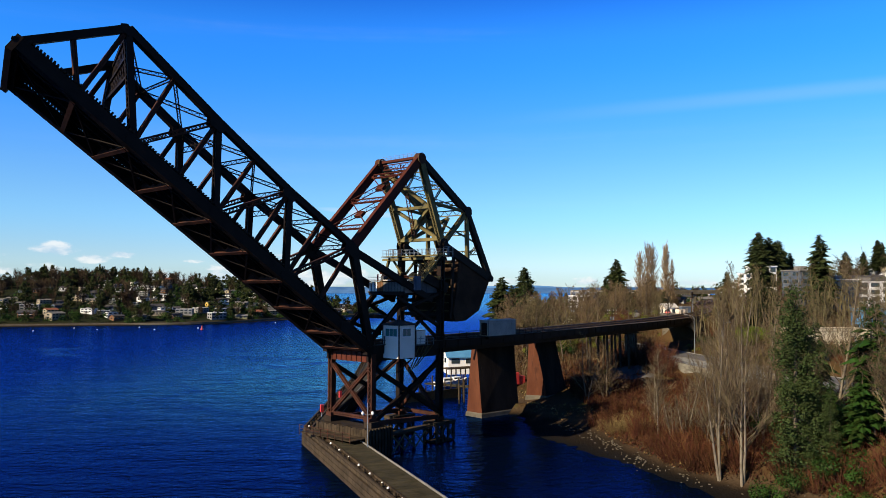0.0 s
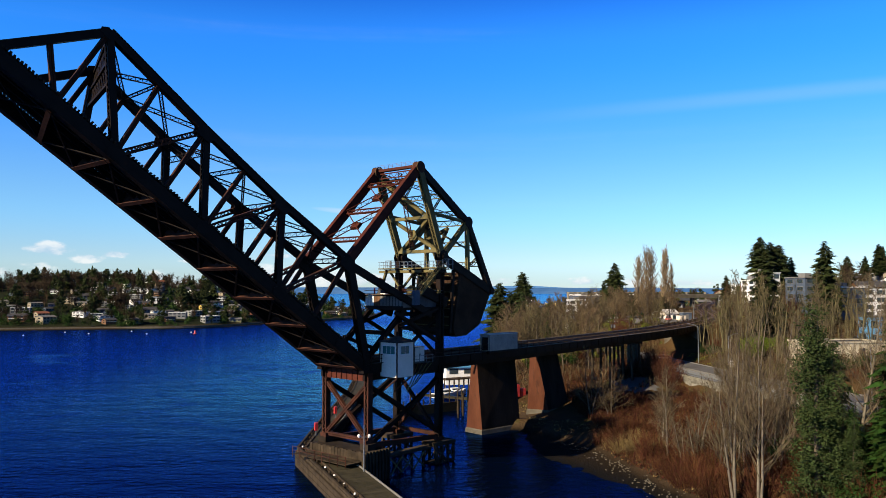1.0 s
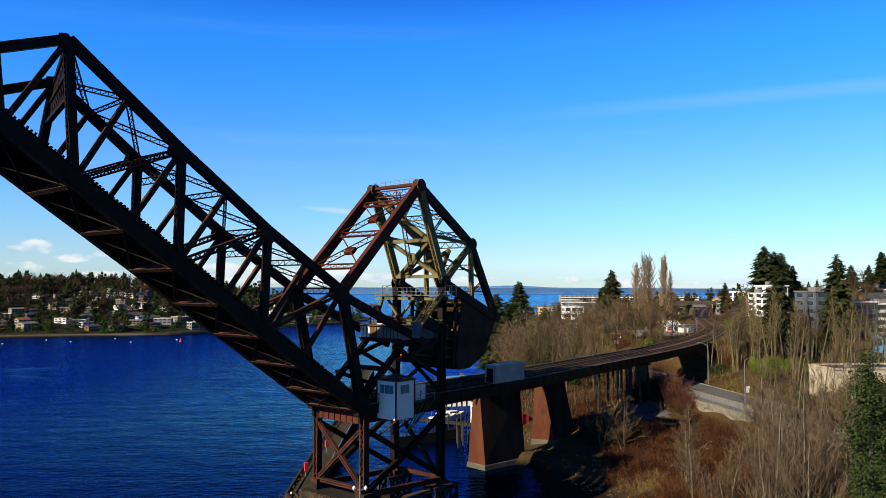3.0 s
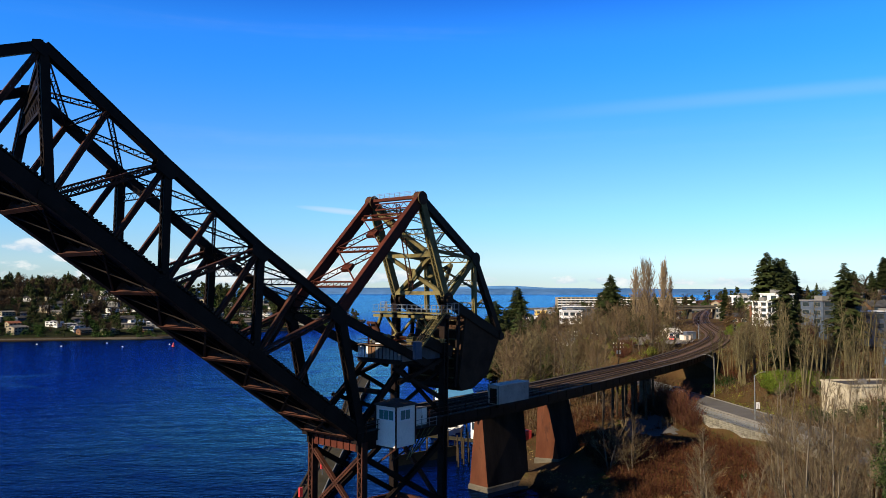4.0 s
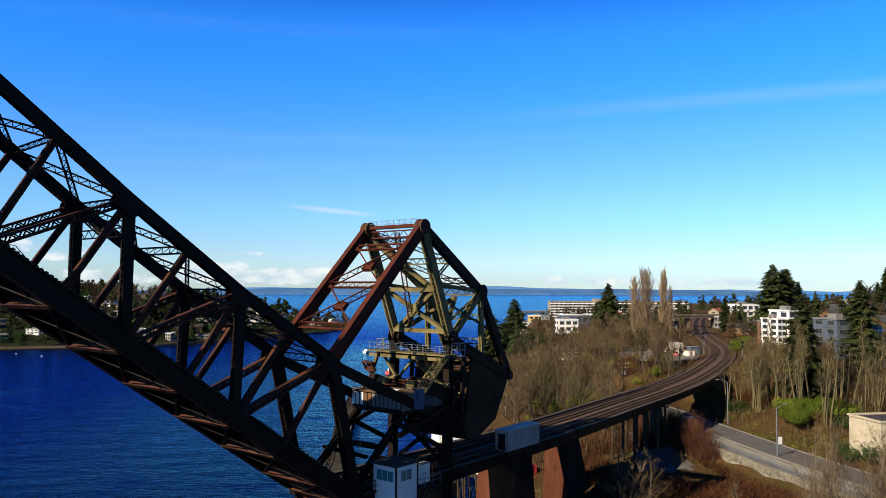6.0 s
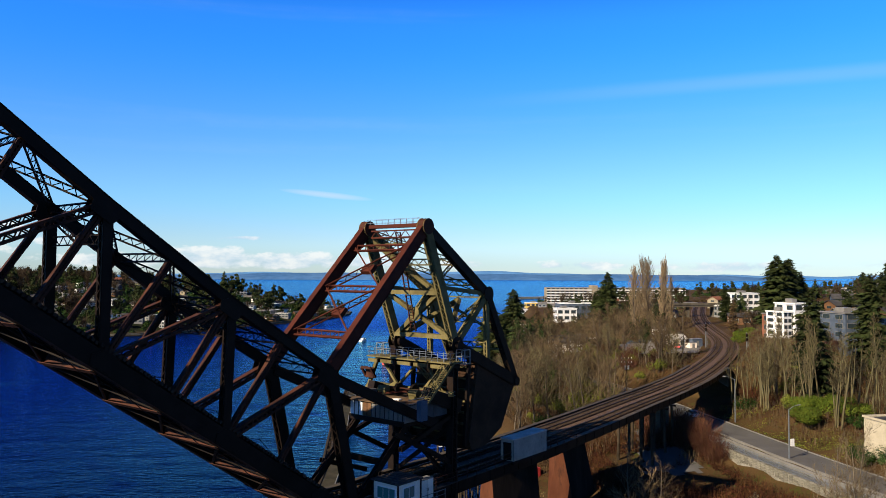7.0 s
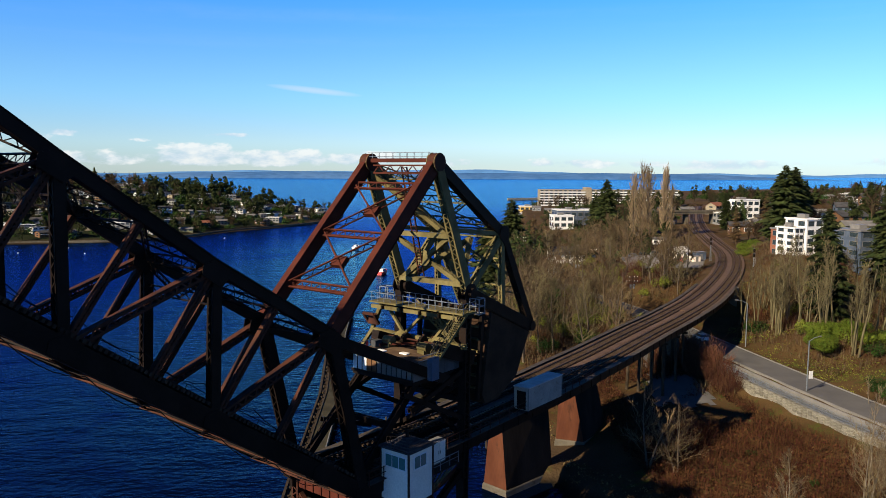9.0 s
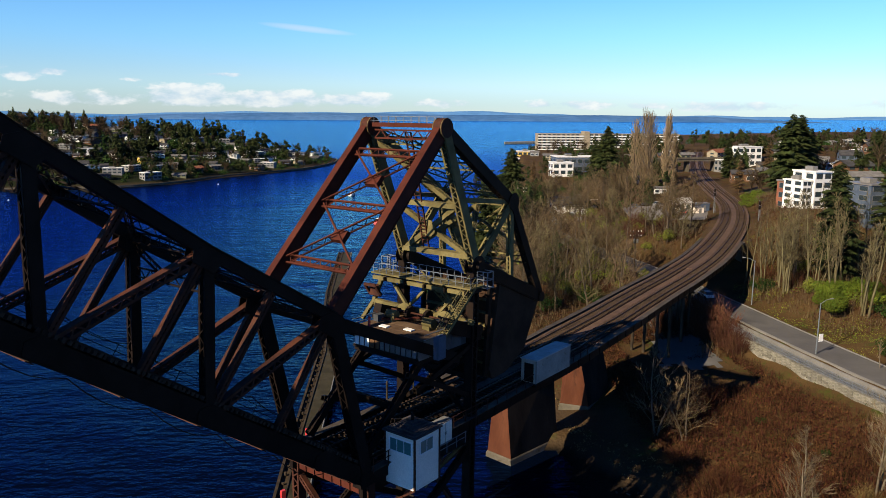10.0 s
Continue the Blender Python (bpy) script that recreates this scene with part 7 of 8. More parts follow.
# marina behind the tower
dock = thing("marina_dock", (-3, 176, 0), "weathered timber marina dock on piles", "dock")
part("deck", Shape().beam((4, 176, 1.0), (-9, 166, 1.0), 2.0, 0.3, (0, 0, 1), 0).beam((9, 184, 1.1), (-4, 192, 1.1), 0.3, 2.2, (0, 0, 1)), PLANK, dock)
for i in range(12):
    x, y = 6 - i * 1.4, 178 - i * 1.05
    part("mooring_post", Shape().tube((x, y, -4), (x, y, 4.2 + 1.2 * math.sin(i * 2.4)), 0.17, 0.15, 7), TIMBER, dock)
for i in range(8):
    x, y = 3.5 + 1.1 * (i % 4), 166 + 3.0 * (i // 4) + 2 * (i % 3)
    part("mooring_post", Shape().tube((x, y, -4), (x, y, 3.5 + 1.5 * math.sin(i * 1.9)), 0.17, 0.15, 7), TIMBER, dock)
part("deck", Shape().beam((0.6, 200, 3.9), (8.5, 204, 3.9), 2.6, 0.35, (0, 1, 0)), TIMBER, dock, "raised dark timber deck")
for i in range(7):
    for off in (-1.0, 1.0):
        part("mooring_post", Shape().tube((0.9 + i * 1.25, 200.2 + i * 0.63 + off, -4), (0.9 + i * 1.25, 200.2 + i * 0.63 + off, 3.8), 0.17, 0.16, 7), TIMBER, dock)
boat((1.2, 196.0, 0.1), 0.5, 7.0, WHITE)
boat((3.6, 199.5, 0.1), 0.6, 6.5, WHITE)
boat((-14.0, 372.0, 0.1), 1.2, 8.0, RED, True, "moored boats", "red and white motor boat moored at the dock")
boat((-31, 478, 0.1), 1.2, 7.0, WHITE, True, "moored boats", "white cabin cruiser under way in the channel")
gable_house((4.6, 213, 3.4), 0.2, 8, 8, 2.8, 2.2, WHITE, ROOF_BLUE, "white gabled boathouse with blue metal roof", 1)
flat_house((12.0, 186, 2.4), 0.4, 8, 6, 3.0, WHITE, ROOF_TIN, "low white shed with tin roof at the shore", 1, "", "boat_shed", "shed")
sh = thing("dock_shelter", (2.0, 230, 0.5), "open dock shelter with a green roof", "shelter")
part("roof", Shape().prism([(-0.6, 228, 4.7), (3.6, 228, 4.7), (3.6, 232, 5.3), (-0.6, 232, 5.3)], UP * 0.3), LEAF_DARK, sh, "dark green roof")
for x in (-0.3, 3.3):
    for y in (228.4, 231.6):
        part("post", Shape().tube((x, y, -2), (x, y, 4.8), 0.15, 0.15, 7), TIMBER, sh)
t = thing("red_truck", (14.5, 176, 2.2), "red boxy truck parked under the viaduct", "truck")
part("box", Shape().box((14.5, 176, 2.9), 5.5, 2.4, 2.6, 0.5), RED, t)
part("cab", Shape().box((17.6, 177.8, 2.7), 1.8, 2.2, 1.9, 0.5), RED, t)
for x, y in ((13, 174.2), (16.5, 176.1), (12.4, 176), (16, 178)):
    part("wheel", Shape().tube((x - 0.1, y, 2.6), (x + 0.1, y + 0.05, 2.6), 0.45, 0.45, 12), STEEL_DARK, t)

# ---- lamps, poles, signals ----
def street_lamp(x, y, z, h, turn):
    t = thing("street_lamp", (x, y, z), "tall pale street lamp with curved arm beside the road", "street lamp", "street lamps")
    part("pole", Shape().tube((x, y, z - 0.3), (x, y, z + h), 0.13, 0.08, 8), STEEL_GREY, t)
    ex, ey = x + math.cos(turn) * 2.2, y + math.sin(turn) * 2.2
    part("arm", Shape().tube((x, y, z + h - 0.1), (x + (ex - x) * 0.5, y + (ey - y) * 0.5, z + h + 0.45), 0.06, 0.05, 6).tube((x + (ex - x) * 0.5, y + (ey - y) * 0.5, z + h + 0.45), (ex, ey, z + h + 0.6), 0.05, 0.04, 6), STEEL_GREY, t)
    part("lamp_head", Shape().beam((ex - 0.35 * math.cos(turn), ey - 0.35 * math.sin(turn), z + h + 0.6), (ex + 0.35 * math.cos(turn), ey + 0.35 * math.sin(turn), z + h + 0.6), 0.14, 0.24), SHEET_GREY, t)
    return t


lamp_a = street_lamp(61.3, 168.6, 7.9, 8.8, 0.25)
part("sign_plate", Shape().beam((61.4, 168.3, 10.9), (62.2, 168.5, 10.9), 1.3, 0.05), WHITE, lamp_a, "white sign plate")
street_lamp(66.0, 201.5, 7.9, 9.3, 2.9)
street_lamp(68.8, 128.0, 8.7, 8.8, 0.3)
for x, y, h in ((45.0, 266.0, 12.4), (52.0, 236.0, 10.6), (34.0, 300.0, 12.0)):
    z = hz(x, y)
    t = thing("utility_pole", (x, y, z), "timber utility pole with crossarms and grey transformers", "utility pole", "utility poles")
    part("pole", Shape().tube((x, y, z - 0.4), (x, y, z + h), 0.17, 0.12, 8), TIMBER, t)
    for k in (0.4, 1.5):
        arm = part("crossarm", Shape().beam((x - 1.5, y, z + h - k), (x + 1.5, y + 0.2, z + h - k), 0.12, 0.12), TIMBER, t)
        for i in (-1.35, -0.6, 0.6, 1.35):
            part("insulator", Shape().tube((x + i, y + 0.05, z + h - k + 0.06), (x + i, y + 0.05, z + h - k + 0.34), 0.07, 0.05, 6), WHITE, arm)
    for i in (-0.42, 0.42):
        part("transformer", Shape().tube((x + i, y - 0.2, z + h - 3.2), (x + i, y - 0.2, z + h - 2.2), 0.25, 0.25, 8), STEEL_GREY, t)
for x, y, h in ((93.2, 286.5, 8.0), (96.2, 262.5, 6.2)):
    z = hz(x, y)
    t = thing("signal_mast", (x, y, z), "grey railway signal mast with dark lamp heads", "signal mast", "railway signals")
    part("mast", Shape().tube((x, y, z - 0.2), (x, y, z + h), 0.11, 0.09, 8), STEEL_GREY, t)
    for k in (0.3, 1.6):
        part("signal_head", Shape().box((x, y - 0.15, z + h - k - 1.0), 0.5, 0.35, 1.0), STEEL_DARK, t)
        part("hood", Shape().tube((x, y - 0.3, z + h - k - 0.4), (x, y - 0.6, z + h - k - 0.4), 0.16, 0.18, 8), STEEL_DARK, t)
    part("ladder", Shape().beam((x + 0.25, y, z), (x + 0.25, y, z + h - 1), 0.04, 0.04).beam((x + 0.55, y, z), (x + 0.55, y, z + h - 1), 0.04, 0.04), STEEL_GREY, t)

# ---- trees and shrubs ----
def bent(rnd, d, k):
    return (d + V3((rnd.uniform(-k, k), rnd.uniform(-k, k), rnd.uniform(-k, k)))).normalized()


def bare_tree(seed, h, r, spread, limbs, subs, twigs, twig_m, bark_m, label, twig_r=0.022, low=0.28, stems=1, rise=0.8, group="bare trees", name="tree", bend=0.10):
    """A leafless tree: tapered bent trunk, limbs, branches and many fine twigs."""
    rnd = random.Random(seed)
    t = thing(name, (0, 0, 0), label, "tree", group)
    trunk, crown = Shape(), Shape()
    for s in range(stems):
        p = V3((rnd.uniform(-0.5, 0.5), rnd.uniform(-0.5, 0.5), -0.4)) * (1 if stems > 1 else 0.2)
        d = V3((rnd.uniform(-0.12, 0.12), rnd.uniform(-0.12, 0.12), 1)) + (p * 0.18 if stems > 1 else V3())
        d.normalize()
        hh = h * (1 if s == 0 else rnd.uniform(0.65, 0.95))
        n = 8
        pts = [p]
        for i in range(n):
            d = (bent(rnd, d, bend) + UP * 0.06).normalized()
            pts.append(pts[-1] + d * hh / n)
        for i in range(n):
            a, b = r * (1 - i / n) ** 0.8 + 0.02, r * (1 - (i + 1) / n) ** 0.8 + 0.02
            trunk.tube(pts[i], pts[i + 1], a, b, 6 if i < 5 else 4, False)
        m = max(4, limbs // stems)
        for j in range(m):
            f = low + (0.97 - low) * (j + rnd.random()) / m
            i = min(int(f * n), n - 1)
            q = pts[i] + (pts[i + 1] - pts[i]) * (f * n - i)
            az = rnd.uniform(0, 6.283)
            L = spread * h * (1.05 - f * 0.75) * rnd.uniform(0.6, 1.15)
            ld = V3((math.cos(az), math.sin(az), rise + 0.5 * f + rnd.uniform(-0.2, 0.3))).normalized()
            lr = max(0.025, r * 0.40 * (1.1 - f))
            lp = [q]
            for k in range(4):
                ld = (bent(rnd, ld, 0.16) + UP * 0.08).normalized()
                lp.append(lp[-1] + ld * L / 4)
                crown.tube(lp[k], lp[k + 1], lr * (1 - k / 4.6), lr * (1 - (k + 1) / 4.6), 3, False)
            for k in range(subs):
                g = rnd.uniform(0.25, 1.0)
                e = min(int(g * 4), 3)
                sp = lp[e] + (lp[e + 1] - lp[e]) * (g * 4 - e if g < 1 else 1)
                sd = (bent(rnd, ld, 0.75) + UP * 0.22).normalized()
                sl = L * rnd.uniform(0.25, 0.5)
                mid = sp + sd * sl * 0.5
                sd2 = (bent(rnd, sd, 0.2) + UP * 0.08).normalized()
                end = mid + sd2 * sl * 0.5
                crown.tube(sp, mid, lr * 0.42, lr * 0.3, 3, False)
                crown.spike(mid, end, lr * 0.3)
                for w in range(twigs):
                    g2 = rnd.uniform(0.15, 1.0)
                    tp = sp + (mid - sp) * g2 * 2 if g2 < 0.5 else mid + (end - mid) * (g2 * 2 - 1)
                    td = (bent(rnd, sd2, 0.7) + UP * 0.2).normalized()
                    crown.sliver(tp, tp + td * sl * rnd.uniform(0.3, 0.7), twig_r * 1.2)
    part("trunk", trunk, bark_m, t, smooth=True)
    part("crown", crown, twig_m, t)
    return t


def conifer(seed, h, rad, leaf_m, label, whorls=34, per=9, bare=0.12, droop=0.35, group="conifers", ragged=0.3, sprays=11):
    """A fir: straight trunk, whorls of drooping boughs clothed in flat sprays."""
    rnd = random.Random(seed)
    t = thing("conifer", (0, 0, 0), label, "tree", group)
    trunk = Shape().tube((0, 0, -0.5), (0, 0, h * 0.6), h * 0.016, h * 0.009, 7, False).tube((0, 0, h * 0.6), (0, 0, h), h * 0.009, 0.02, 5, False)
    crown = Shape()
    for i in range(whorls):
        f = bare + (1 - bare) * (i + rnd.uniform(-0.3, 0.3)) / whorls
        z = h * min(f, 0.985)
        base = rad * (1 - f) ** 0.58 * (0.55 + 0.45 * min(1, (f - bare) / 0.15 + 0.3))
        for j in range(per if f < 0.8 else max(4, per - 3)):
            L = max(0.25, base * rnd.uniform(1 - ragged * 1.7, 1 + ragged * 0.9)) * rnd.uniform(0.6, 1.0)
            az = rnd.uniform(0, 6.283)
            out = V3((math.cos(az), math.sin(az), 0))
            sidev = V3((-out.y, out.x, 0))
            up0 = 0.30 - droop * (1 - f)
            p = V3((0, 0, min(h * 0.99, z + rnd.uniform(-1.9, 1.9) * (1.15 - f))))
            q = p + out * L * 0.55 + UP * L * (up0 * 0.5)
            e = p + out * L + UP * L * (up0 * 0.5 - droop * 0.45)
            w = L * rnd.uniform(0.12, 0.22) + 0.10
            tilt = UP * w * rnd.uniform(-0.5, 0.1)
            crown.add([p, q - sidev * w + tilt, e, q + sidev * w + tilt, q + UP * 0.06 * L], [(0, 1, 4), (1, 2, 4), (2, 3, 4), (3, 0, 4)])
            for s in range(sprays):
                g = rnd.uniform(0.25, 1.0)
                b = p + (e - p) * g + UP * L * 0.1 * (1 - g)
                ss = sidev * rnd.choice((-1, 1))
                ln = L * rnd.uniform(0.16, 0.36) * (1.25 - g) + 0.22
                tip = b + ss * ln + out * ln * rnd.uniform(0.2, 0.8) - UP * ln * rnd.uniform(0.0, 0.55)
                crown.add([b - out * ln * 0.26 + UP * ln * rnd.uniform(-0.1, 0.25), b + out * ln * 0.28, tip], [(0, 1, 2)])
    part("trunk", trunk, BARK, t, smooth=True)
    part("crown", crown, leaf_m, t)
    return t


def leafy_bush(seed, w, d, h, n, leaf, leaf_m, label, name="shrub", group="shrubs"):
    """An evergreen shrub: short stems and a shell of many small leaves on several lobes."""
    rnd = random.Random(seed)
    t = thing(name, (0, 0, 0), label, "shrub", group)
    stems, crown = Shape(), Shape()
    lobes = [(rnd.uniform(-0.32, 0.32) * w, rnd.uniform(-0.32, 0.32) * d, rnd.uniform(0.3, 0.62) * h, rnd.uniform(0.55, 1.0)) for _ in range(9)]
    for x, y, z, k in lobes:
        stems.tube((x * 0.3, y * 0.3, -0.2), (x, y, z), 0.07, 0.03, 4, False)
    for i in range(n):
        x, y, z, k = lobes[i % 9]
        v = V3((rnd.gauss(0, 1), rnd.gauss(0, 1), rnd.gauss(0, 1))).normalized() * rnd.uniform(0.72, 1.12) ** 0.6
        c = V3((x + v.x * w * 0.24 * k, y + v.y * d * 0.24 * k, max(0.05, z + v.z * h * 0.38 * k)))
        a = V3((rnd.uniform(-1, 1), rnd.uniform(-1, 1), rnd.uniform(-0.6, 0.6))).normalized() * leaf * rnd.uniform(0.6, 1.3)
        b = a.cross(v + V3((0, 0, 0.3))).normalized() * leaf * 0.5
        crown.add([c - a, c + b, c + a, c - b], [(0, 1, 2, 3)])
    part("stem", stems, BARK, t)
    part("foliage", crown, leaf_m, t)
    return t


def twig_bush(seed, w, h, n, twig_m, label, r=0.02, group="bare shrubs"):
    """A leafless shrub: a fan of arching stems with side twigs."""
    rnd = random.Random(seed)
    t = thing("shrub", (0, 0, 0), label, "shrub", group)
    s = Shape()
    for i in range(n):
        a, k = rnd.uniform(0, 6.283), rnd.random() ** 0.6
        p = V3((math.cos(a) * k * w * 0.3, math.sin(a) * k * w * 0.3, -0.1))
        d = V3((math.cos(a) * k * 0.75, math.sin(a) * k * 0.75, 1)).normalized()
        L = h * rnd.uniform(0.55, 1.05) * (1.1 - 0.35 * k)
        m = p + bent(rnd, d, 0.12) * L * 0.5
        e = m + bent(rnd, d, 0.25) * L * 0.5
        s.tube(p, m, r * 1.5, r, 3, False)
        s.spike(m, e, r)
        for j in range(5):
            g = rnd.uniform(0.3, 1)
            b = p + (m - p) * g * 2 if g < 0.5 else m + (e - m) * (g * 2 - 1)
            s.sliver(b, b + (bent(rnd, d, 0.8)).normalized() * L * rnd.uniform(0.15, 0.35), r)
    part("stem", s, twig_m, t)
    return t


def scatter(t, places, rnd, lo=0.85, hi=1.15, lean=3.0, sink=0.15):
    """Stands copies of t at (x, y) or (x, y, scale); the first takes t itself."""
    for i, p in enumerate(places):
        x, y = p[0], p[1]
        k = p[2] if len(p) > 2 else rnd.uniform(lo, hi)
        m = pose(x, y, hz(x, y) - sink, rnd.uniform(-lean, lean), rnd.uniform(-lean, lean), rnd.uniform(0, 360)) @ Matrix.Scale(k, 4)
        if i == 0:
            t.matrix_basis = pose(x, y, hz(x, y) - sink, 0, 0, rnd.uniform(0, 360))
        else:
            copy_thing(t, m)


def on_land(p):
    x, y = np.array([p[0]]), np.array([p[1]])
    return bool(inside(x, y, SHORE_R)[0]) and line_dist(x, y, SHORE_R)[0] > 3 and x[0] > toe(y)[0] + 1


rnd = random.Random(5)
ALDER = "tall leafless alder with pale trunk on the bank"
alders = [bare_tree(20 + i, h, 0.20, 0.38, 50, 7, 7, TWIG_ALDER, BARK_PALE, ALDER, 0.018, 0.22, st, 0.85, "bank trees", bend=0.06) for i, (h, st) in enumerate(((21.5, 1), (22, 3), (23, 2), (16, 3), (12, 2)))]
near = [[(47.6, 93.7, 1.1), (49.5, 84, 0.85), (55, 86, 0.9), (59, 97, 0.7)], [(35.2, 98.6), (53, 91, 0.8), (47.5, 115.5, 0.85), (52.5, 119.5, 0.75), (42.0, 110.0, 0.9), (46.0, 128.0, 0.7)], [(37.2, 96.0), (46.0, 123.5, 0.75), (50.0, 110.5, 0.85), (55.5, 127, 0.6), (41.5, 116.0, 0.75), (49.0, 106.0, 0.9)],
        [(38.2, 102.0, 0.8), (48, 101, 0.65), (53.5, 98, 0.75), (57, 106, 0.7), (44.5, 94, 0.8), (54.0, 114.0, 0.75), (57.5, 121.0, 0.7)], [(33.7, 121.5), (32.8, 117.0, 0.75), (35.4, 112.5, 0.8), (36.6, 107.0, 0.75), (45, 107, 0.65), (34.4, 109.5, 0.6), (41.5, 104.0, 0.7), (50, 112, 0.5), (38.5, 104.5, 0.8), (40.2, 98.5, 0.9), (33.4, 112.0, 0.55), (51, 88, 1.1)]]
for t, pl in zip(alders, near):
    extra = [(rnd.uniform(40, 64), rnd.uniform(72, 92)) for _ in range(3)]
    extra = [p for p in extra if p[0] > 33 + 0.0 * p[1] and line_dist(np.array([p[0]]), np.array([p[1]]), SHORE_R)[0] > 4 and line_dist(np.array([p[0]]), np.array([p[1]]), road_xy)[0] > 9]
    scatter(t, pl + extra, rnd, 0.7, 1.1)
back_alder = [bare_tree(40 + i, h, 0.22, 0.24, 32, 7, 6, TWIG_OLIVE, BARK_MOSS, "leafless mossy alder in a stand behind the road", 0.024, 0.36, st, 1.2, "roadside trees", bend=0.05) for i, (h, st) in enumerate(((18, 2), (16, 3), (20, 1)))]
stand = [[(74, 205), (80, 196), (86, 188), (78, 214), (90, 200), (97, 182), (72, 216), (101, 205), (84, 176)], [(76, 210), (83, 203), (88, 195), (93, 190), (80, 186), (99, 195), (105, 188), (92, 178), (79, 223)],
         [(77, 200), (85, 208), (91, 206), (96, 199), (88, 182), (103, 180), (110, 195), (86, 226), (94, 214)]]
for t, pl in zip(back_alder, stand):
    extra = [(rnd.uniform(71, 114), rnd.uniform(170, 236)) for _ in range(16)]
    extra = [p for p in extra if line_dist(np.array([p[0]]), np.array([p[1]]), track_xy)[0] > 9 and line_dist(np.array([p[0]]), np.array([p[1]]), road_xy)[0] > 12]
    scatter(t, pl + extra, rnd, 0.6, 1.05)
wood = [bare_tree(60 + i, h, 0.2, 0.46, 34, 8, 6, m, BARK, "leafless broad tree in the woods below the railway", 0.028, 0.20, st, 0.55, "woodland trees") for i, (h, st, m) in enumerate(((15, 1, TWIG), (13, 2, TWIG), (14, 1, TWIG_OLIVE)))]
woods = [[(28, 232), (34, 246), (22, 214), (44, 284), (56, 300), (38, 318), (62, 322), (30, 276), (72, 345), (84, 352), (60, 268), (50, 352), (100, 372)],
         [(31, 220), (25, 248), (40, 230), (36, 262), (50, 290), (66, 306), (46, 310), (28, 300), (78, 330), (66, 360), (90, 340), (41, 340), (118, 385)],
         [(27, 224), (36, 216), (45, 246), (29, 262), (42, 296), (56, 318), (70, 318), (34, 332), (84, 366), (60, 285), (74, 372), (96, 352), (50, 330)]]
for t, pl in zip(wood, woods):
    extra = [(rnd.uniform(16, 84), rnd.uniform(196, 350)) for _ in range(44)]
    extra = [p for p in extra if line_dist(np.array([p[0]]), np.array([p[1]]), track_xy)[0] > 11 and line_dist(np.array([p[0]]), np.array([p[1]]), road_xy)[0] > 6 and line_dist(np.array([p[0]]), np.array([p[1]]), SHORE_R)[0] > 4
             and inside(np.array([p[0]]), np.array([p[1]]), SHORE_R)[0] and not (p[0] > 62 and 274 < p[1] < 322)]
    scatter(t, pl + extra, rnd, 0.65, 1.15)
def poplar_tree(seed, h, wide):
    """A columnar poplar: a crowd of steep branches and twigs in a spindle."""
    rp = random.Random(seed)
    t = thing("tree", (0, 0, 0), "columnar leafless poplar, orange-brown in the sun", "tree", "poplars")
    trunk, crown = Shape(), Shape()
    for s in range(3):
        b = V3((rp.uniform(-0.5, 0.5), rp.uniform(-0.5, 0.5), -0.5))
        trunk.tube(b, b * 1.2 + UP * h * 0.45, 0.38, 0.2, 7, False).tube(b * 1.2 + UP * h * 0.45, b * 0.8 + UP * h * (0.98 - 0.07 * s), 0.2, 0.03, 5, False)
    for i in range(250):
        f = rp.uniform(0.04, 0.90)
        a = rp.uniform(0, 6.283)
        o = V3((math.cos(a), math.sin(a), 0))
        R = wide * math.sin(math.pi * min(0.98, f * 0.86 + 0.10)) ** 0.8
        k = rp.random() ** 0.6
        p = V3((0, 0, h * f)) + o * R * k * 0.35
        e = p + o * R * k * 0.65 + UP * h * rp.uniform(0.08, 0.15)
        crown.spike(p, e, 0.09)
        d = (e - p).normalized()
        for w in range(16):
            q = p + (e - p) * rp.uniform(0.1, 1.0)
            crown.sliver(q, q + (bent(rp, d, 0.32) + UP * 0.35).normalized() * rp.uniform(0.8, 2.4), 0.06)
    part("trunk", trunk, BARK, t, smooth=True)
    part("crown", crown, TWIG_POPLAR, t)
    return t


poplar = [poplar_tree(80, 37, 4.1), poplar_tree(81, 33, 2.9)]
scatter(poplar[0], [(104.6, 392), (102.2, 396, 0.86), (106.0, 389, 0.95)], rnd, lean=1)
scatter(poplar[1], [(109.6, 376), (111.6, 373, 0.80)], rnd, lean=1)
snag = bare_tree(99, 13, 0.17, 0.42, 44, 7, 6, TWIG, BARK, "brown leafless tree spreading beside the viaduct", 0.020, 0.12, 2, 0.35)
scatter(snag, [(28.3, 149.5), (31.0, 146.5, 0.8), (33.0, 151.0, 0.7)], rnd)
young = bare_tree(101, 5, 0.06, 0.3, 18, 5, 4, TWIG_POPLAR, BARK_PALE, "young staked street tree, leafless", 0.015, 0.3, 1, 1.0, "street trees")
scatter(young, [(67.4, 161.0), (68.6, 153.0), (69.4, 143.0)], rnd)

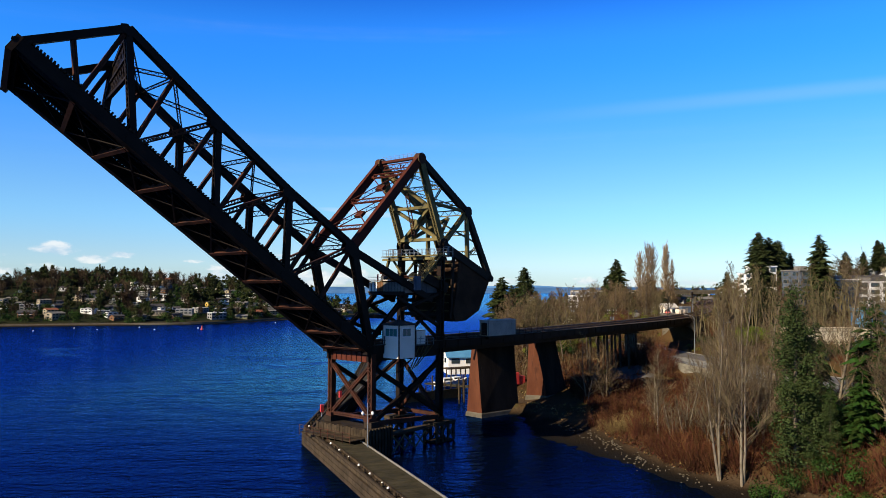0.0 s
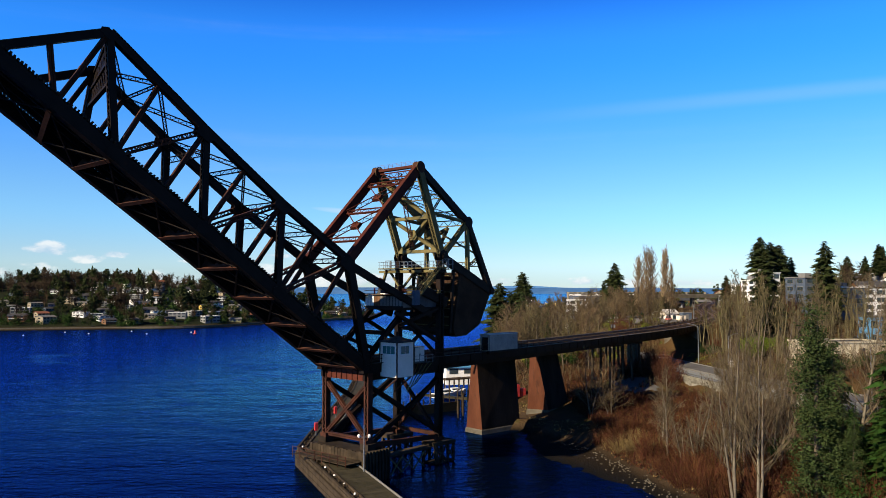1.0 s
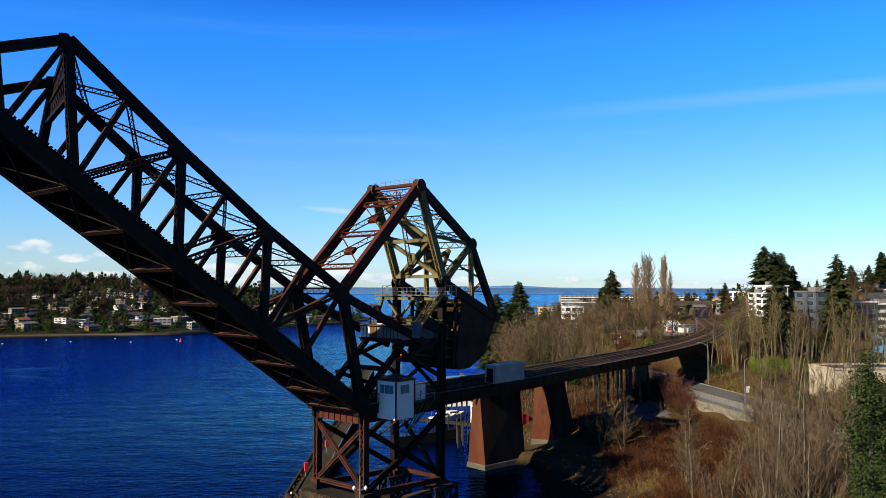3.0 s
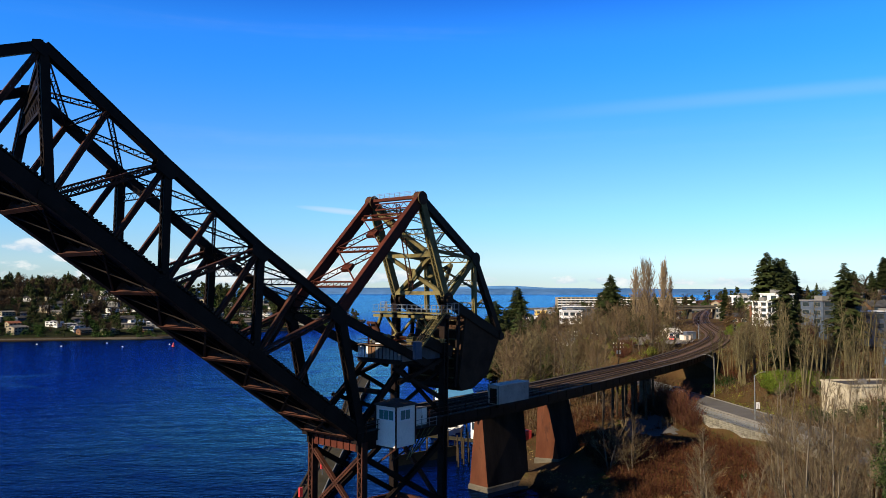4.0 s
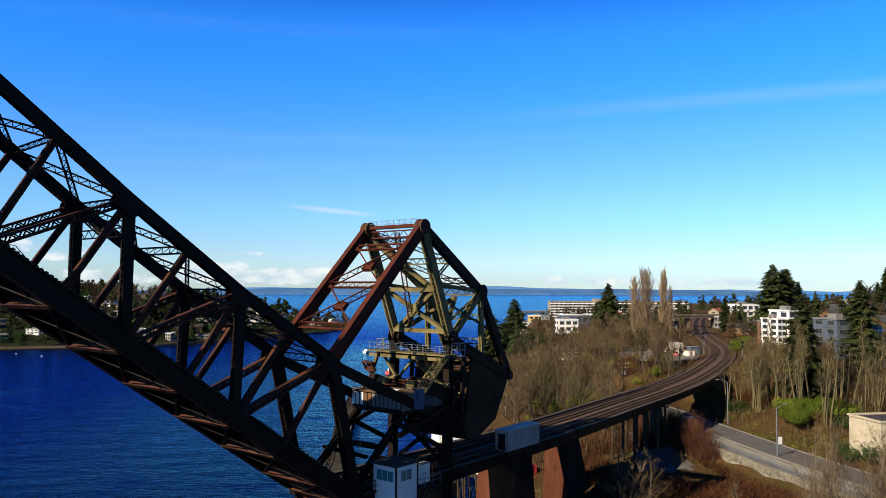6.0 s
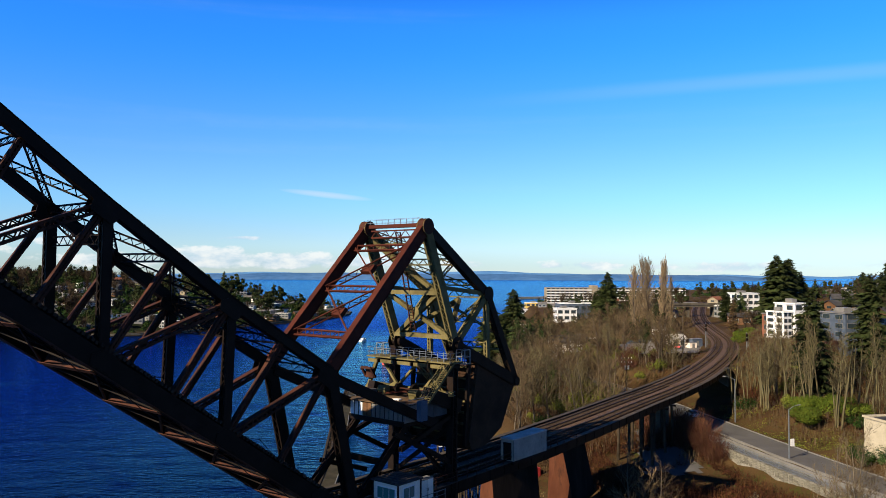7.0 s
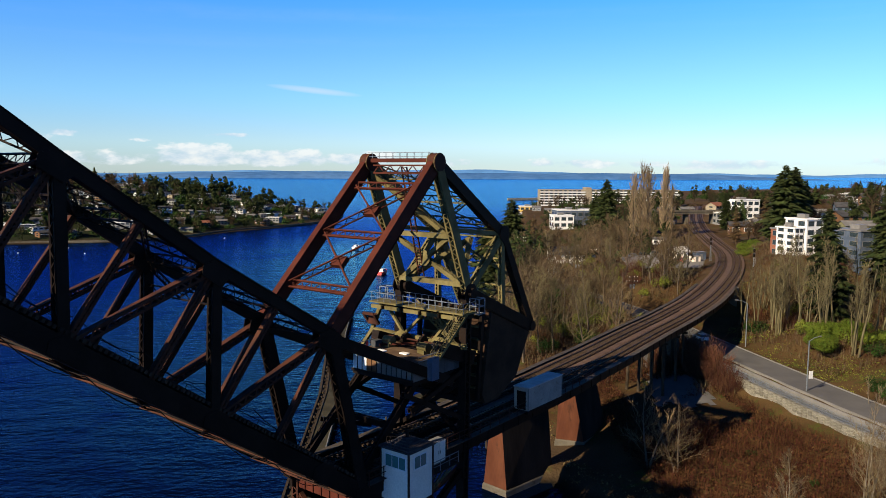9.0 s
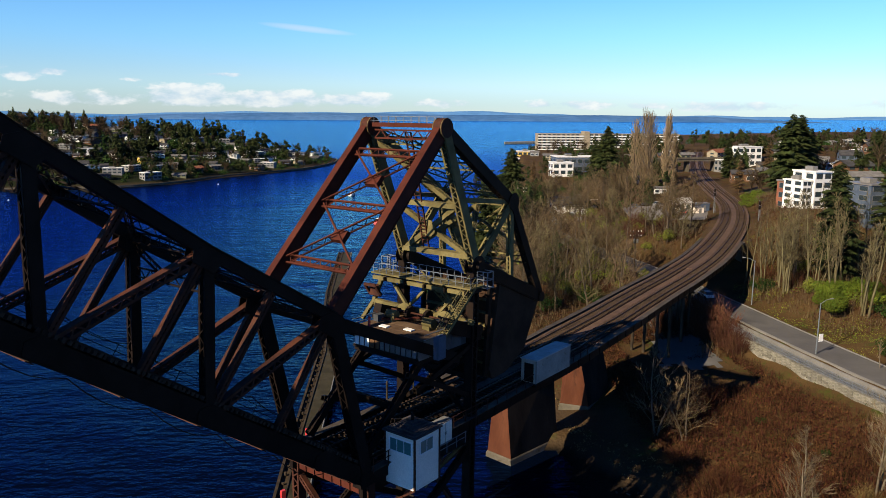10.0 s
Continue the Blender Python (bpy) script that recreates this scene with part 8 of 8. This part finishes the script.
FIR = "tall dark green fir standing above the bare trees"
firs = [conifer(7, 27, 9.4, NEEDLE, FIR, 54, 19, 0.1, 0.28, "conifers", 0.42, 19), conifer(8, 28, 9.0, NEEDLE, FIR, 56, 19, 0.14, 0.25, "conifers", 0.45, 19), conifer(9, 24, 6.6, NEEDLE, FIR, 50, 18, 0.1, 0.3, "conifers", 0.4, 19)]
scatter(firs[0], [(146, 336), (124, 300, 0.98), (139, 330, 0.8), (22, 290, 1.1), (176, 334, 0.62), (270, 420, 0.8)], rnd, lean=1)
scatter(firs[1], [(152, 346), (260, 400, 0.8), (93, 410, 1.05), (131, 306, 0.9), (35, 330, 1.05), (212, 372, 0.6)], rnd, lean=1)
scatter(firs[2], [(110, 223), (86.5, 207.5, 1.05), (186, 338, 0.7), (88, 414, 0.8), (160, 352, 0.9), (196, 420, 0.6), (152, 410, 0.75), (230, 400, 0.8), (27, 300, 0.95), (300, 470, 0.9)], rnd, lean=1)
cedar = [conifer(12, 18, 6.0, NEEDLE_OLIVE, "olive-green cedar among the bare trees", 36, 12, 0.03, 0.5, "cedars", 0.4), conifer(13, 17, 4.6, LEAF_DARK, "ivy-clad green tree on the bank", 34, 12, 0.05, 0.4, "cedars", 0.5)]
scatter(cedar[0], [(30, 285), (52, 108, 0.8), (38, 310, 0.9), (25, 265, 0.75), (46, 330, 0.8), (165, 420, 0.8), (64, 95, 0.9)], rnd)
scatter(cedar[1], [(50.5, 90.5), (33, 240, 0.6), (58, 84, 1.0), (48.6, 90.0, 0.62), (46.6, 92.5, 0.5)], rnd)
def ivy_column(seed, h):
    """A trunk smothered in ivy: ragged clumps of leaves up its whole height."""
    ri = random.Random(seed)
    t = thing("tree", (0, 0, 0), "tree smothered in dark olive ivy among the bare alders", "tree", "ivy trees")
    trunk, crown = Shape(), Shape()
    trunk.tube((0, 0, -0.4), (0.4, 0.2, h * 0.5), 0.3, 0.22, 7, False).tube((0.4, 0.2, h * 0.5), (0.2, 0.6, h), 0.22, 0.04, 6, False)
    for i in range(125):
        f = ri.uniform(0.03, 1.0)
        R = (0.7 + 2.9 * (1 - f) ** 0.7) * ri.uniform(0.15, 1.5)
        a = ri.uniform(0, 6.283)
        c0 = V3((0.3 + math.cos(a) * R * 0.7, 0.3 + math.sin(a) * R * 0.7, h * f))
        trunk.tube((0.3, 0.3, h * f - 0.5), c0, 0.06, 0.02, 3, False)
        k = ri.uniform(0.6, 1.35)
        for j in range(105):
            v = V3((ri.gauss(0, 1), ri.gauss(0, 1), ri.gauss(0, 0.75)))
            c = c0 + v * 0.52 * k - UP * abs(v.x) * 0.15
            e = V3((ri.uniform(-1, 1), ri.uniform(-1, 1), ri.uniform(-0.8, 0.4))).normalized() * ri.uniform(0.10, 0.24)
            b = e.cross(V3((v.x, v.y, 0.6))).normalized() * ri.uniform(0.06, 0.12)
            crown.add([c - e, c + b, c + e, c - b], [(0, 1, 2, 3)])
    part("trunk", trunk, BARK, t)
    part("foliage", crown, NEEDLE_OLIVE, t)
    return t


ivy_tree = ivy_column(55, 23)
scatter(ivy_tree, [(42.2, 92.6), (43.6, 94.8, 0.75), (43.4, 92.4, 0.55), (45.2, 90.5, 0.42)], rnd, lean=2)
rusty = conifer(14, 15, 4.0, NEEDLE_RUST, "rusty brown cypress beside the overpass", 30, 10, 0.04, 0.3, "cypresses", 0.35)
scatter(rusty, [(128, 345), (182, 430, 1.1), (210, 460, 0.9), (60, 420, 0.8)], rnd)

# hill across the channel and the skyline behind the town: woods too far to count
def merge(dst, src, m):
    k = len(dst.v)
    dst.v += [tuple(m @ V3(p)) for p in src.v]
    dst.f += [tuple(i + k for i in f) for f in src.f]


def far_fir(seed, h, rad, whorls, per):
    rf, s = random.Random(seed), Shape()
    s.tube((0, 0, -1), (0, 0, h * 0.9), 0.25, 0.05, 4, False)
    for i in range(whorls):
        f = 0.05 + 0.93 * i / whorls
        for j in range(per):
            a, L = rf.uniform(0, 6.283), max(0.4, rad * (1 - f) ** 0.8 * rf.uniform(0.55, 1.25))
            o, d = V3((math.cos(a), math.sin(a), 0)), V3((-math.sin(a), math.cos(a), 0))
            p = V3((0, 0, h * f + rf.uniform(0, 0.8)))
            s.add([p + UP * 0.8, p + o * L * 0.6 - d * L * 0.35, p + o * L - UP * L * 0.35, p + o * L * 0.6 + d * L * 0.35], [(0, 1, 2, 3)])
    return s


def far_bare(seed, h):
    rf, s = random.Random(seed), Shape()
    s.tube((0, 0, -1), (0, 0, h * 0.5), 0.25, 0.15, 4, False)
    for j in range(34):
        f, a = rf.uniform(0.2, 0.75), rf.uniform(0, 6.283)
        p = V3((0, 0, h * f))
        d = V3((math.cos(a) * 0.6, math.sin(a) * 0.6, rf.uniform(0.5, 1.1))).normalized()
        e = p + d * h * rf.uniform(0.25, 0.45)
        s.spike(p, e, 0.10)
        for k in range(7):
            b = p + (e - p) * rf.uniform(0.3, 1)
            s.sliver(b, b + bent(rf, d, 0.8) * h * rf.uniform(0.1, 0.2), 0.10)
    return s


def far_bush(seed, w, h):
    rf, s = random.Random(seed), Shape()
    for j in range(120):
        v = V3((rf.gauss(0, 1), rf.gauss(0, 1), abs(rf.gauss(0, 1)))).normalized() * rf.uniform(0.7, 1.1)
        c = V3((v.x * w, v.y * w, v.z * h))
        a = V3((rf.uniform(-1, 1), rf.uniform(-1, 1), rf.uniform(-1, 1))).normalized() * rf.uniform(0.4, 0.9)
        b = a.cross(v).normalized() * 0.5
        s.add([c - a, c + b, c + a, c - b], [(0, 1, 2, 3)])
    return s


def far_round(seed, w, h):
    """A big evergreen or ivy-clad tree far off: lobes of leafy clumps on a trunk."""
    rf, s = random.Random(seed), Shape()
    s.tube((0, 0, -1), (0, 0, h * 0.6), 0.4, 0.2, 4, False)
    for _ in range(13):
        f = rf.uniform(0.25, 0.95)
        a, R = rf.uniform(0, 6.283), w * math.sin(math.pi * min(0.92, 0.2 + 0.72 * f)) * rf.uniform(0.2, 0.8)
        c0, k = V3((math.cos(a) * R, math.sin(a) * R, h * f)), rf.uniform(0.5, 1.0)
        for _ in range(46):
            v = V3((rf.gauss(0, 1), rf.gauss(0, 1), rf.gauss(0, 0.8))).normalized() * rf.uniform(0.6, 1.15)
            c = c0 + v * w * 0.42 * k
            e = V3((rf.uniform(-1, 1), rf.uniform(-1, 1), rf.uniform(-1, 1))).normalized() * rf.uniform(0.4, 0.9)
            b = e.cross(v).normalized() * 0.45
            s.add([c - e, c + b, c + e, c - b], [(0, 1, 2, 3)])
    return s


kinds = [[far_fir(i, 16, 6.4, 15, 10) for i in range(3)], [far_round(10 + i, 5.6 - i * 0.6, 13.5 + i) for i in range(3)], [far_bare(20 + i, 12) for i in range(4)], [far_bush(30 + i, 4.2, 5.4) for i in range(3)]]
forests = [Shape(), Shape(), Shape(), Shape()]


def plant(k, x, y, sc):
    merge(forests[k], rnd.choice(kinds[k]), pose(x, y, hz(x, y) - 0.3, 0, 0, rnd.uniform(0, 360)) @ Matrix.Scale(sc, 4))


n_far, tries = 0, 0
while n_far < 1150 and tries < 20000:
    tries += 1
    x, y = rnd.uniform(-380, -55), rnd.uniform(490, 880)
    if not inside(np.array([x]), np.array([y]), SHORE_L)[0]:
        continue
    dl = line_dist(np.array([x]), np.array([y]), SHORE_L)[0]
    if dl < 9 or any((V3((x, y, 0)) - c).length < 5.6 for c in HOUSES):
        continue
    kind = rnd.random()
    if dl < 60:
        k = 3 if kind < 0.66 else (2 if kind < 0.82 else 1)
    elif x < -225:
        k = 2 if kind < 0.66 else (1 if kind < 0.80 else (0 if kind < 0.86 else 3))
    else:
        k = 0 if kind < 0.10 else (1 if kind < 0.44 else (2 if kind < 0.62 else 3))
    plant(k, x, y, rnd.uniform(0.6, 1.1) * (0.8 if dl < 45 else (1.0 if dl < 90 else (1.0 if x < -200 else 1.1))) * (1.0 if k > 1 or dl < 30 else (1.25 if x > -150 else (1.1 if x > -210 else 1.0))))
    n_far += 1
for i in range(900):                            # gardens and hedges along the far shore
    x, y = rnd.uniform(-330, -58), rnd.uniform(490, 760)
    dl = line_dist(np.array([x]), np.array([y]), SHORE_L)[0]
    if 7 < dl < 70 and inside(np.array([x]), np.array([y]), SHORE_L)[0] and not any((V3((x, y, 0)) - c).length < 5.0 for c in HOUSES):
        plant((3, 3, 1, 3, 2)[i % 5], x, y, rnd.uniform(0.4, 0.8))
for i in range(430):
    x, y = rnd.uniform(118, 400), rnd.uniform(250, 680)
    if line_dist(np.array([x]), np.array([y]), track_xy)[0] < 12:
        continue
    if any((V3((x, y, 0)) - o).length < 6 for o in SLOPE):
        continue
    plant((2, 3, 2, 2, 3, 1, 3, 2, 0)[i % 9], x, y, rnd.uniform(0.45, 0.95))
for i in range(190):
    x, y = rnd.uniform(46, 135), rnd.uniform(322, 560)
    if line_dist(np.array([x]), np.array([y]), track_xy)[0] < 10 or line_dist(np.array([x]), np.array([y]), SHORE_R)[0] < 8:
        continue
    plant((2, 3, 2, 3, 1)[i % 5], x, y, rnd.uniform(0.45, 0.8))
for i in range(300):
    x, y = rnd.uniform(120, 420), rnd.uniform(560, 960)
    if not inside(np.array([x]), np.array([y]), SHORE_R)[0] or line_dist(np.array([x]), np.array([y]), track_xy)[0] < 10 or (140 < x < 320 and 880 < y < 930):
        continue
    plant((3, 2, 3, 1, 3, 2)[i % 6], x, y, rnd.uniform(0.6, 1.1))
for s, m, nm, lb in zip(forests, (NEEDLE, NEEDLE, TWIG_FAR, LEAF_DARK), ("fir_woods", "evergreen_woods", "bare_woods", "evergreen_scrub"),
                        ("dark firs scattered over the far hillsides", "dark round evergreens scattered over the far hillsides", "leafless grey-brown woods on the far hillsides", "dark evergreen scrub between the far houses")):
    structure(nm, s, m, lb, "woods", kind="stuff")

# shrubs on the right bank
laurel = leafy_bush(31, 12, 8, 4.2, 9000, 0.13, LEAF, "bright green laurel hedge beside the road", "hedge", "laurel hedges")
scatter(laurel, [(75.0, 188.0), (80.0, 188.5, 1.0), (84.5, 189.5, 0.95), (78.0, 192.0, 0.95), (118, 312, 1.1), (112, 300, 0.8)], rnd, lean=0)
ivy = leafy_bush(32, 5, 5, 3.2, 1300, 0.17, LEAF_DARK, "dark evergreen shrub under the bare trees", "shrub", "evergreen shrubs")
scatter(ivy, [(45, 93), (41.5, 99), (48.5, 107), (55, 100), (32, 228), (40, 240), (30, 252), (26, 238), (46, 262), (90, 186), (82, 182), (71, 208), (43, 150, 0.35), (47, 140, 0.3), (24, 206), (34, 208), (50, 84), (62, 290, 0.9), (38, 90, 0.9), (44, 84, 1.1), (52, 92, 1.2), (46, 88, 1.3), (50, 96, 1.2), (55, 93, 1.4), (42, 92, 0.9), (58, 88, 1.4), (47, 78, 1.4), (40, 104, 0.8), (45, 101, 0.9), (52, 104, 1.0), (61, 92, 1.3), (73.0, 156.5, 1.1), (76.0, 154.0, 1.2), (79.5, 153.0, 1.0), (83.0, 152.5, 1.2), (86.5, 153, 1.1), (71.8, 161.5, 1.0), (71.5, 166, 0.8)], rnd, lean=0)
olive = leafy_bush(33, 6, 5, 4.2, 1100, 0.17, MOSS, "olive mossy shrub in the undergrowth", "shrub", "mossy shrubs")
olive_at = [(36, 224), (29, 214), (70, 222), (75, 196), (84, 212), (92, 224), (66, 252), (78, 282), (100, 250), (42, 222), (72, 274), (58, 250), (26, 222), (88, 276)] + [(rnd.uniform(22, 62), rnd.uniform(208, 275), rnd.uniform(0.5, 1.3)) for _ in range(46)] + [(rnd.uniform(24, 70), rnd.uniform(275, 335), rnd.uniform(0.5, 1.1)) for _ in range(26)]
olive_at = [p for p in olive_at if line_dist(np.array([p[0]]), np.array([p[1]]), track_xy)[0] > 9 and line_dist(np.array([p[0]]), np.array([p[1]]), road_xy)[0] > 6 and on_land(p)]
scatter(olive, olive_at, rnd, lean=0)
RED_B = "leafless red-brown thicket on the slope"
redb = twig_bush(34, 5.5, 5.6, 190, TWIG_RED, RED_B, 0.028, "red thickets")
red_at = [(49.5, 186.0, 1.25), (51.5, 182.0, 1.1), (50.5, 190.5, 1.25), (53.0, 186.5, 1.1), (52.5, 178.5, 0.9), (48.5, 192.5), (51.0, 188.5), (46.0, 196.5), (52.5, 196), (43.5, 190, 0.8), (66, 278), (72, 270), (62, 270), (78, 258), (60, 262), (86, 252), (54, 205, 0.7), (105, 232), (98, 228), (120, 270), (112, 262), (124, 282)]
scatter(redb, [p for p in red_at if line_dist(np.array([p[0]]), np.array([p[1]]), track_xy)[0] > 9.5 or p[0] < 60], rnd)
straw = twig_bush(36, 4.0, 2.6, 170, DRY, "clump of dry straw-coloured grass on the shore", 0.03, "straw clumps")
scatter(straw, [(32.5, 120.0, 0.7), (36.5, 109.0, 0.6), (40.0, 99.0, 0.7), (42.5, 91.5, 0.6), (38.2, 104.0, 0.5), (28.5, 128.0), (30.0, 125.5), (31.5, 129.0), (30.5, 131.5, 0.8), (27.5, 131.0, 0.7), (52, 135, 0.6), (44.5, 127.5, 0.8), (50.5, 128.5, 0.7)], rnd)
brownb = twig_bush(35, 5.0, 3.6, 85, BRAMBLE, "leafless brown shrub on the bank", 0.024, "brown shrubs")
pts = [(rnd.uniform(33, 62), rnd.uniform(76, 124)) for _ in range(55)] + [(rnd.uniform(24, 66), rnd.uniform(212, 330)) for _ in range(70)] + [(rnd.uniform(70, 112), rnd.uniform(176, 236)) for _ in range(45)] + [(rnd.uniform(27, 40), rnd.uniform(126, 170)) for _ in range(12)]
pts += [(rnd.uniform(71, 84), rnd.uniform(138, 156)) for _ in range(18)]
for _ in range(48):
    y = rnd.uniform(80, 134)
    pts.append((float(toe(y)) + rnd.uniform(1.2, 5.5), y))
pts = [p for p in pts if line_dist(np.array([p[0]]), np.array([p[1]]), road_xy)[0] > 9.5 and line_dist(np.array([p[0]]), np.array([p[1]]), track_xy)[0] > 8 and inside(np.array([p[0]]), np.array([p[1]]), SHORE_R)[0] and on_land(p)]
scatter(brownb, pts, rnd, 0.6, 1.3)


def tufts(name, n, box, size, tall, material, label, keep, seed, tris=3, thin=1.0):
    """Uncountable low growth: small blades and leaves strewn over the ground."""
    rg = np.random.RandomState(seed)
    x, y = rg.uniform(box[0], box[1], n), rg.uniform(box[2], box[3], n)
    ok = keep(x, y)
    x, y = x[ok], y[ok]
    z = height(x, y)
    lump = 0.5 + 0.5 * bumps(x, y, 0.55) + 0.4 * bumps(x, y, 1.7)
    s = Shape()
    for i in range(len(x)):
        top = tall * max(0.15, lump[i]) * rg.uniform(0.3, 1.0)
        for k in range(tris):
            a, w = rg.uniform(0, 6.283), size * rg.uniform(0.5, 1.3)
            c = V3((x[i] + rg.uniform(-0.3, 0.3), y[i] + rg.uniform(-0.3, 0.3), z[i] + top * rg.uniform(0.2, 1.0)))
            u = V3((math.cos(a), math.sin(a), rg.uniform(-0.6, 0.6))) * w * thin
            v = V3((-math.sin(a) * 0.5, math.cos(a) * 0.5, rg.uniform(0.1, 1.0) + (1.2 if thin < 0.5 else 0.0))) * w
            s.add([c - u * 0.5, c + u * 0.5, c + v], [(0, 1, 2)])
    ob = structure(name, s, material, label, "undergrowth", kind="stuff")
    return ob


def far_from(x, y, line, d):
    return line_dist(x, y, line) > d


def on_right(x, y, d):
    return inside(x, y, SHORE_R) & (line_dist(x, y, SHORE_R) > d) & (x > toe(y) + 0.5)


tufts("brambles", 26000, (27, 58, 78, 192), 0.30, 1.3, BRAMBLE, "brown bramble thicket covering the slope", lambda x, y: on_right(x, y, 5) & far_from(x, y, road_xy, 11.5) & ~((x > 33) & (x < 50) & (y > 163) & (y < 186) & (x - 33 > (y - 186) * 0.3)), 1)
tufts("bank_grass", 7000, (16, 60, 78, 180), 0.28, 0.7, DRY, "tufts of dry yellow grass along the bank", lambda x, y: on_right(x, y, 2.0) & (np.where(y < 152, x - toe(y), line_dist(x, y, SHORE_R)) < 6) & (np.sin(x * 0.6) * np.cos(y * 0.43) > -0.25), 2)
tufts("verge_grass", 14000, (50, 112, 90, 300), 0.15, 0.35, NEEDLE_OLIVE, "rough green grass on the verges and railway bank", lambda x, y: on_right(x, y, 5) & far_from(x, y, road_xy, 4.6) & far_from(x, y, track_xy, 5.4) & (line_dist(x, y, road_xy) < 12), 3)
tufts("moss_cover", 22000, (18, 125, 150, 345), 0.19, 0.6, NEEDLE_OLIVE, "olive moss and low green growth under the trees", lambda x, y: on_right(x, y, 3) & far_from(x, y, road_xy, 5.0) & far_from(x, y, track_xy, 6.0) & (np.sin(x * 0.21) * np.cos(y * 0.17) + 0.4 * np.sin(y * 0.61 + x * 0.4) > 0.1) & ~((x > 66) & (y > 276) & (x < 98) & (y < 318)), 6)
tufts("woodland_floor", 40000, (18, 125, 176, 345), 0.26, 1.1, BRAMBLE, "brown woodland undergrowth", lambda x, y: on_right(x, y, 3) & far_from(x, y, road_xy, 8.6) & far_from(x, y, track_xy, 6.5) & ~((x > 66) & (y > 276) & (x < 98) & (y < 318)), 4)
tufts("bramble_canes", 30000, (27, 60, 76, 196), 0.55, 1.7, BRAMBLE, "red-brown canes standing over the bramble slope", lambda x, y: on_right(x, y, 4.5) & far_from(x, y, road_xy, 10.5) & ~((x > 33) & (x < 50) & (y > 163) & (y < 186) & (x - 33 > (y - 186) * 0.3)), 9, 2, 0.09)
tufts("woodland_canes", 26000, (18, 125, 176, 345), 0.9, 1.6, TWIG, "thin leafless stems in the woodland undergrowth", lambda x, y: on_right(x, y, 3) & far_from(x, y, road_xy, 7.5) & far_from(x, y, track_xy, 7.0) & ~((x > 66) & (y > 276) & (x < 98) & (y < 318)), 10, 2, 0.09)
pebbles, rp = Shape(), random.Random(71)
for _ in range(300):
    y = rp.uniform(78, 140)
    x = float(toe(y)) - rp.uniform(-0.6, 4.5) * rp.random()
    pebbles.box((x, y, hz(x, y)), rp.uniform(0.10, 0.32), rp.uniform(0.10, 0.28), rp.uniform(0.06, 0.18), rp.uniform(0, 3))
structure("beach_stones", pebbles, CONC, "pale stones strewn along the foot of the bank", "stones", kind="stuff")
yard_s = Shape()                                # asphalt that follows the ground
for i in range(19):
    for j in range(29):
        x, y = 33.0 + i * 1.1, 164.0 + j * 1.3
        if y < 202 - abs(x - 43.0) * 1.2 and x > 35.0 + 0.22 * (y - 164) and x < 47.0 + 0.08 * (y - 170) and y > 171 + 0.3 * (47 - x) + 1.6 * math.sin(x * 1.3) and x < 48.5 + 1.2 * math.sin(y * 0.9):
            q = [(x, y), (x + 1.1, y), (x + 1.1, y + 1.3), (x, y + 1.3)]
            yard_s.add([(a, b, hz(a, b) + 0.10) for a, b in q], [(0, 1, 2, 3)])
tufts("stand_moss", 24000, (66, 116, 166, 240), 0.15, 0.45, MOSS, "bright green moss and grass among the roadside alders", lambda x, y: far_from(x, y, road_xy, 4.3) & far_from(x, y, track_xy, 5.6) & (np.sin(x * 0.31 + 1) * np.cos(y * 0.23) + 0.5 * np.sin(y * 0.7 + x * 0.5) > -0.25), 12)
plaza = structure("paved_yard", yard_s, ASPHALT, "cracked asphalt yard under the viaduct", "yard")

# ---- stones of the retaining wall, laid last ----
bricks = []
for k in range(4):
    me = mesh_of("stone", Shape().box((0, 0, 0), 0.95 + 0.2 * (k % 3), 0.12, 0.42 - 0.03 * (k % 2)), STONE)
    bricks.append(me)
wrnd = random.Random(77)
count = 0
face = [p for p in near_road if 92 < p.y < 203]
for course in range(3):
    dist = wrnd.uniform(0, 0.5)
    for p, q in zip(face, face[1:]):
        L = (q - p).length
        d = (q - p).normalized()
        n = V3((d.y, -d.x, 0))
        while dist < L and count < 299:
            c = p + d * dist - n * 8.38
            me = bricks[wrnd.randrange(4)]
            ob = new("stone", me)
            ob.parent = wall
            ob.matrix_basis = pose(c.x, c.y, float(road_z(c.y)) - 1.8 + course * 0.44, 0, 0, math.degrees(math.atan2(d.y, d.x)) + wrnd.uniform(-2, 2))
            dist += 1.25
            count += 1
        dist -= L
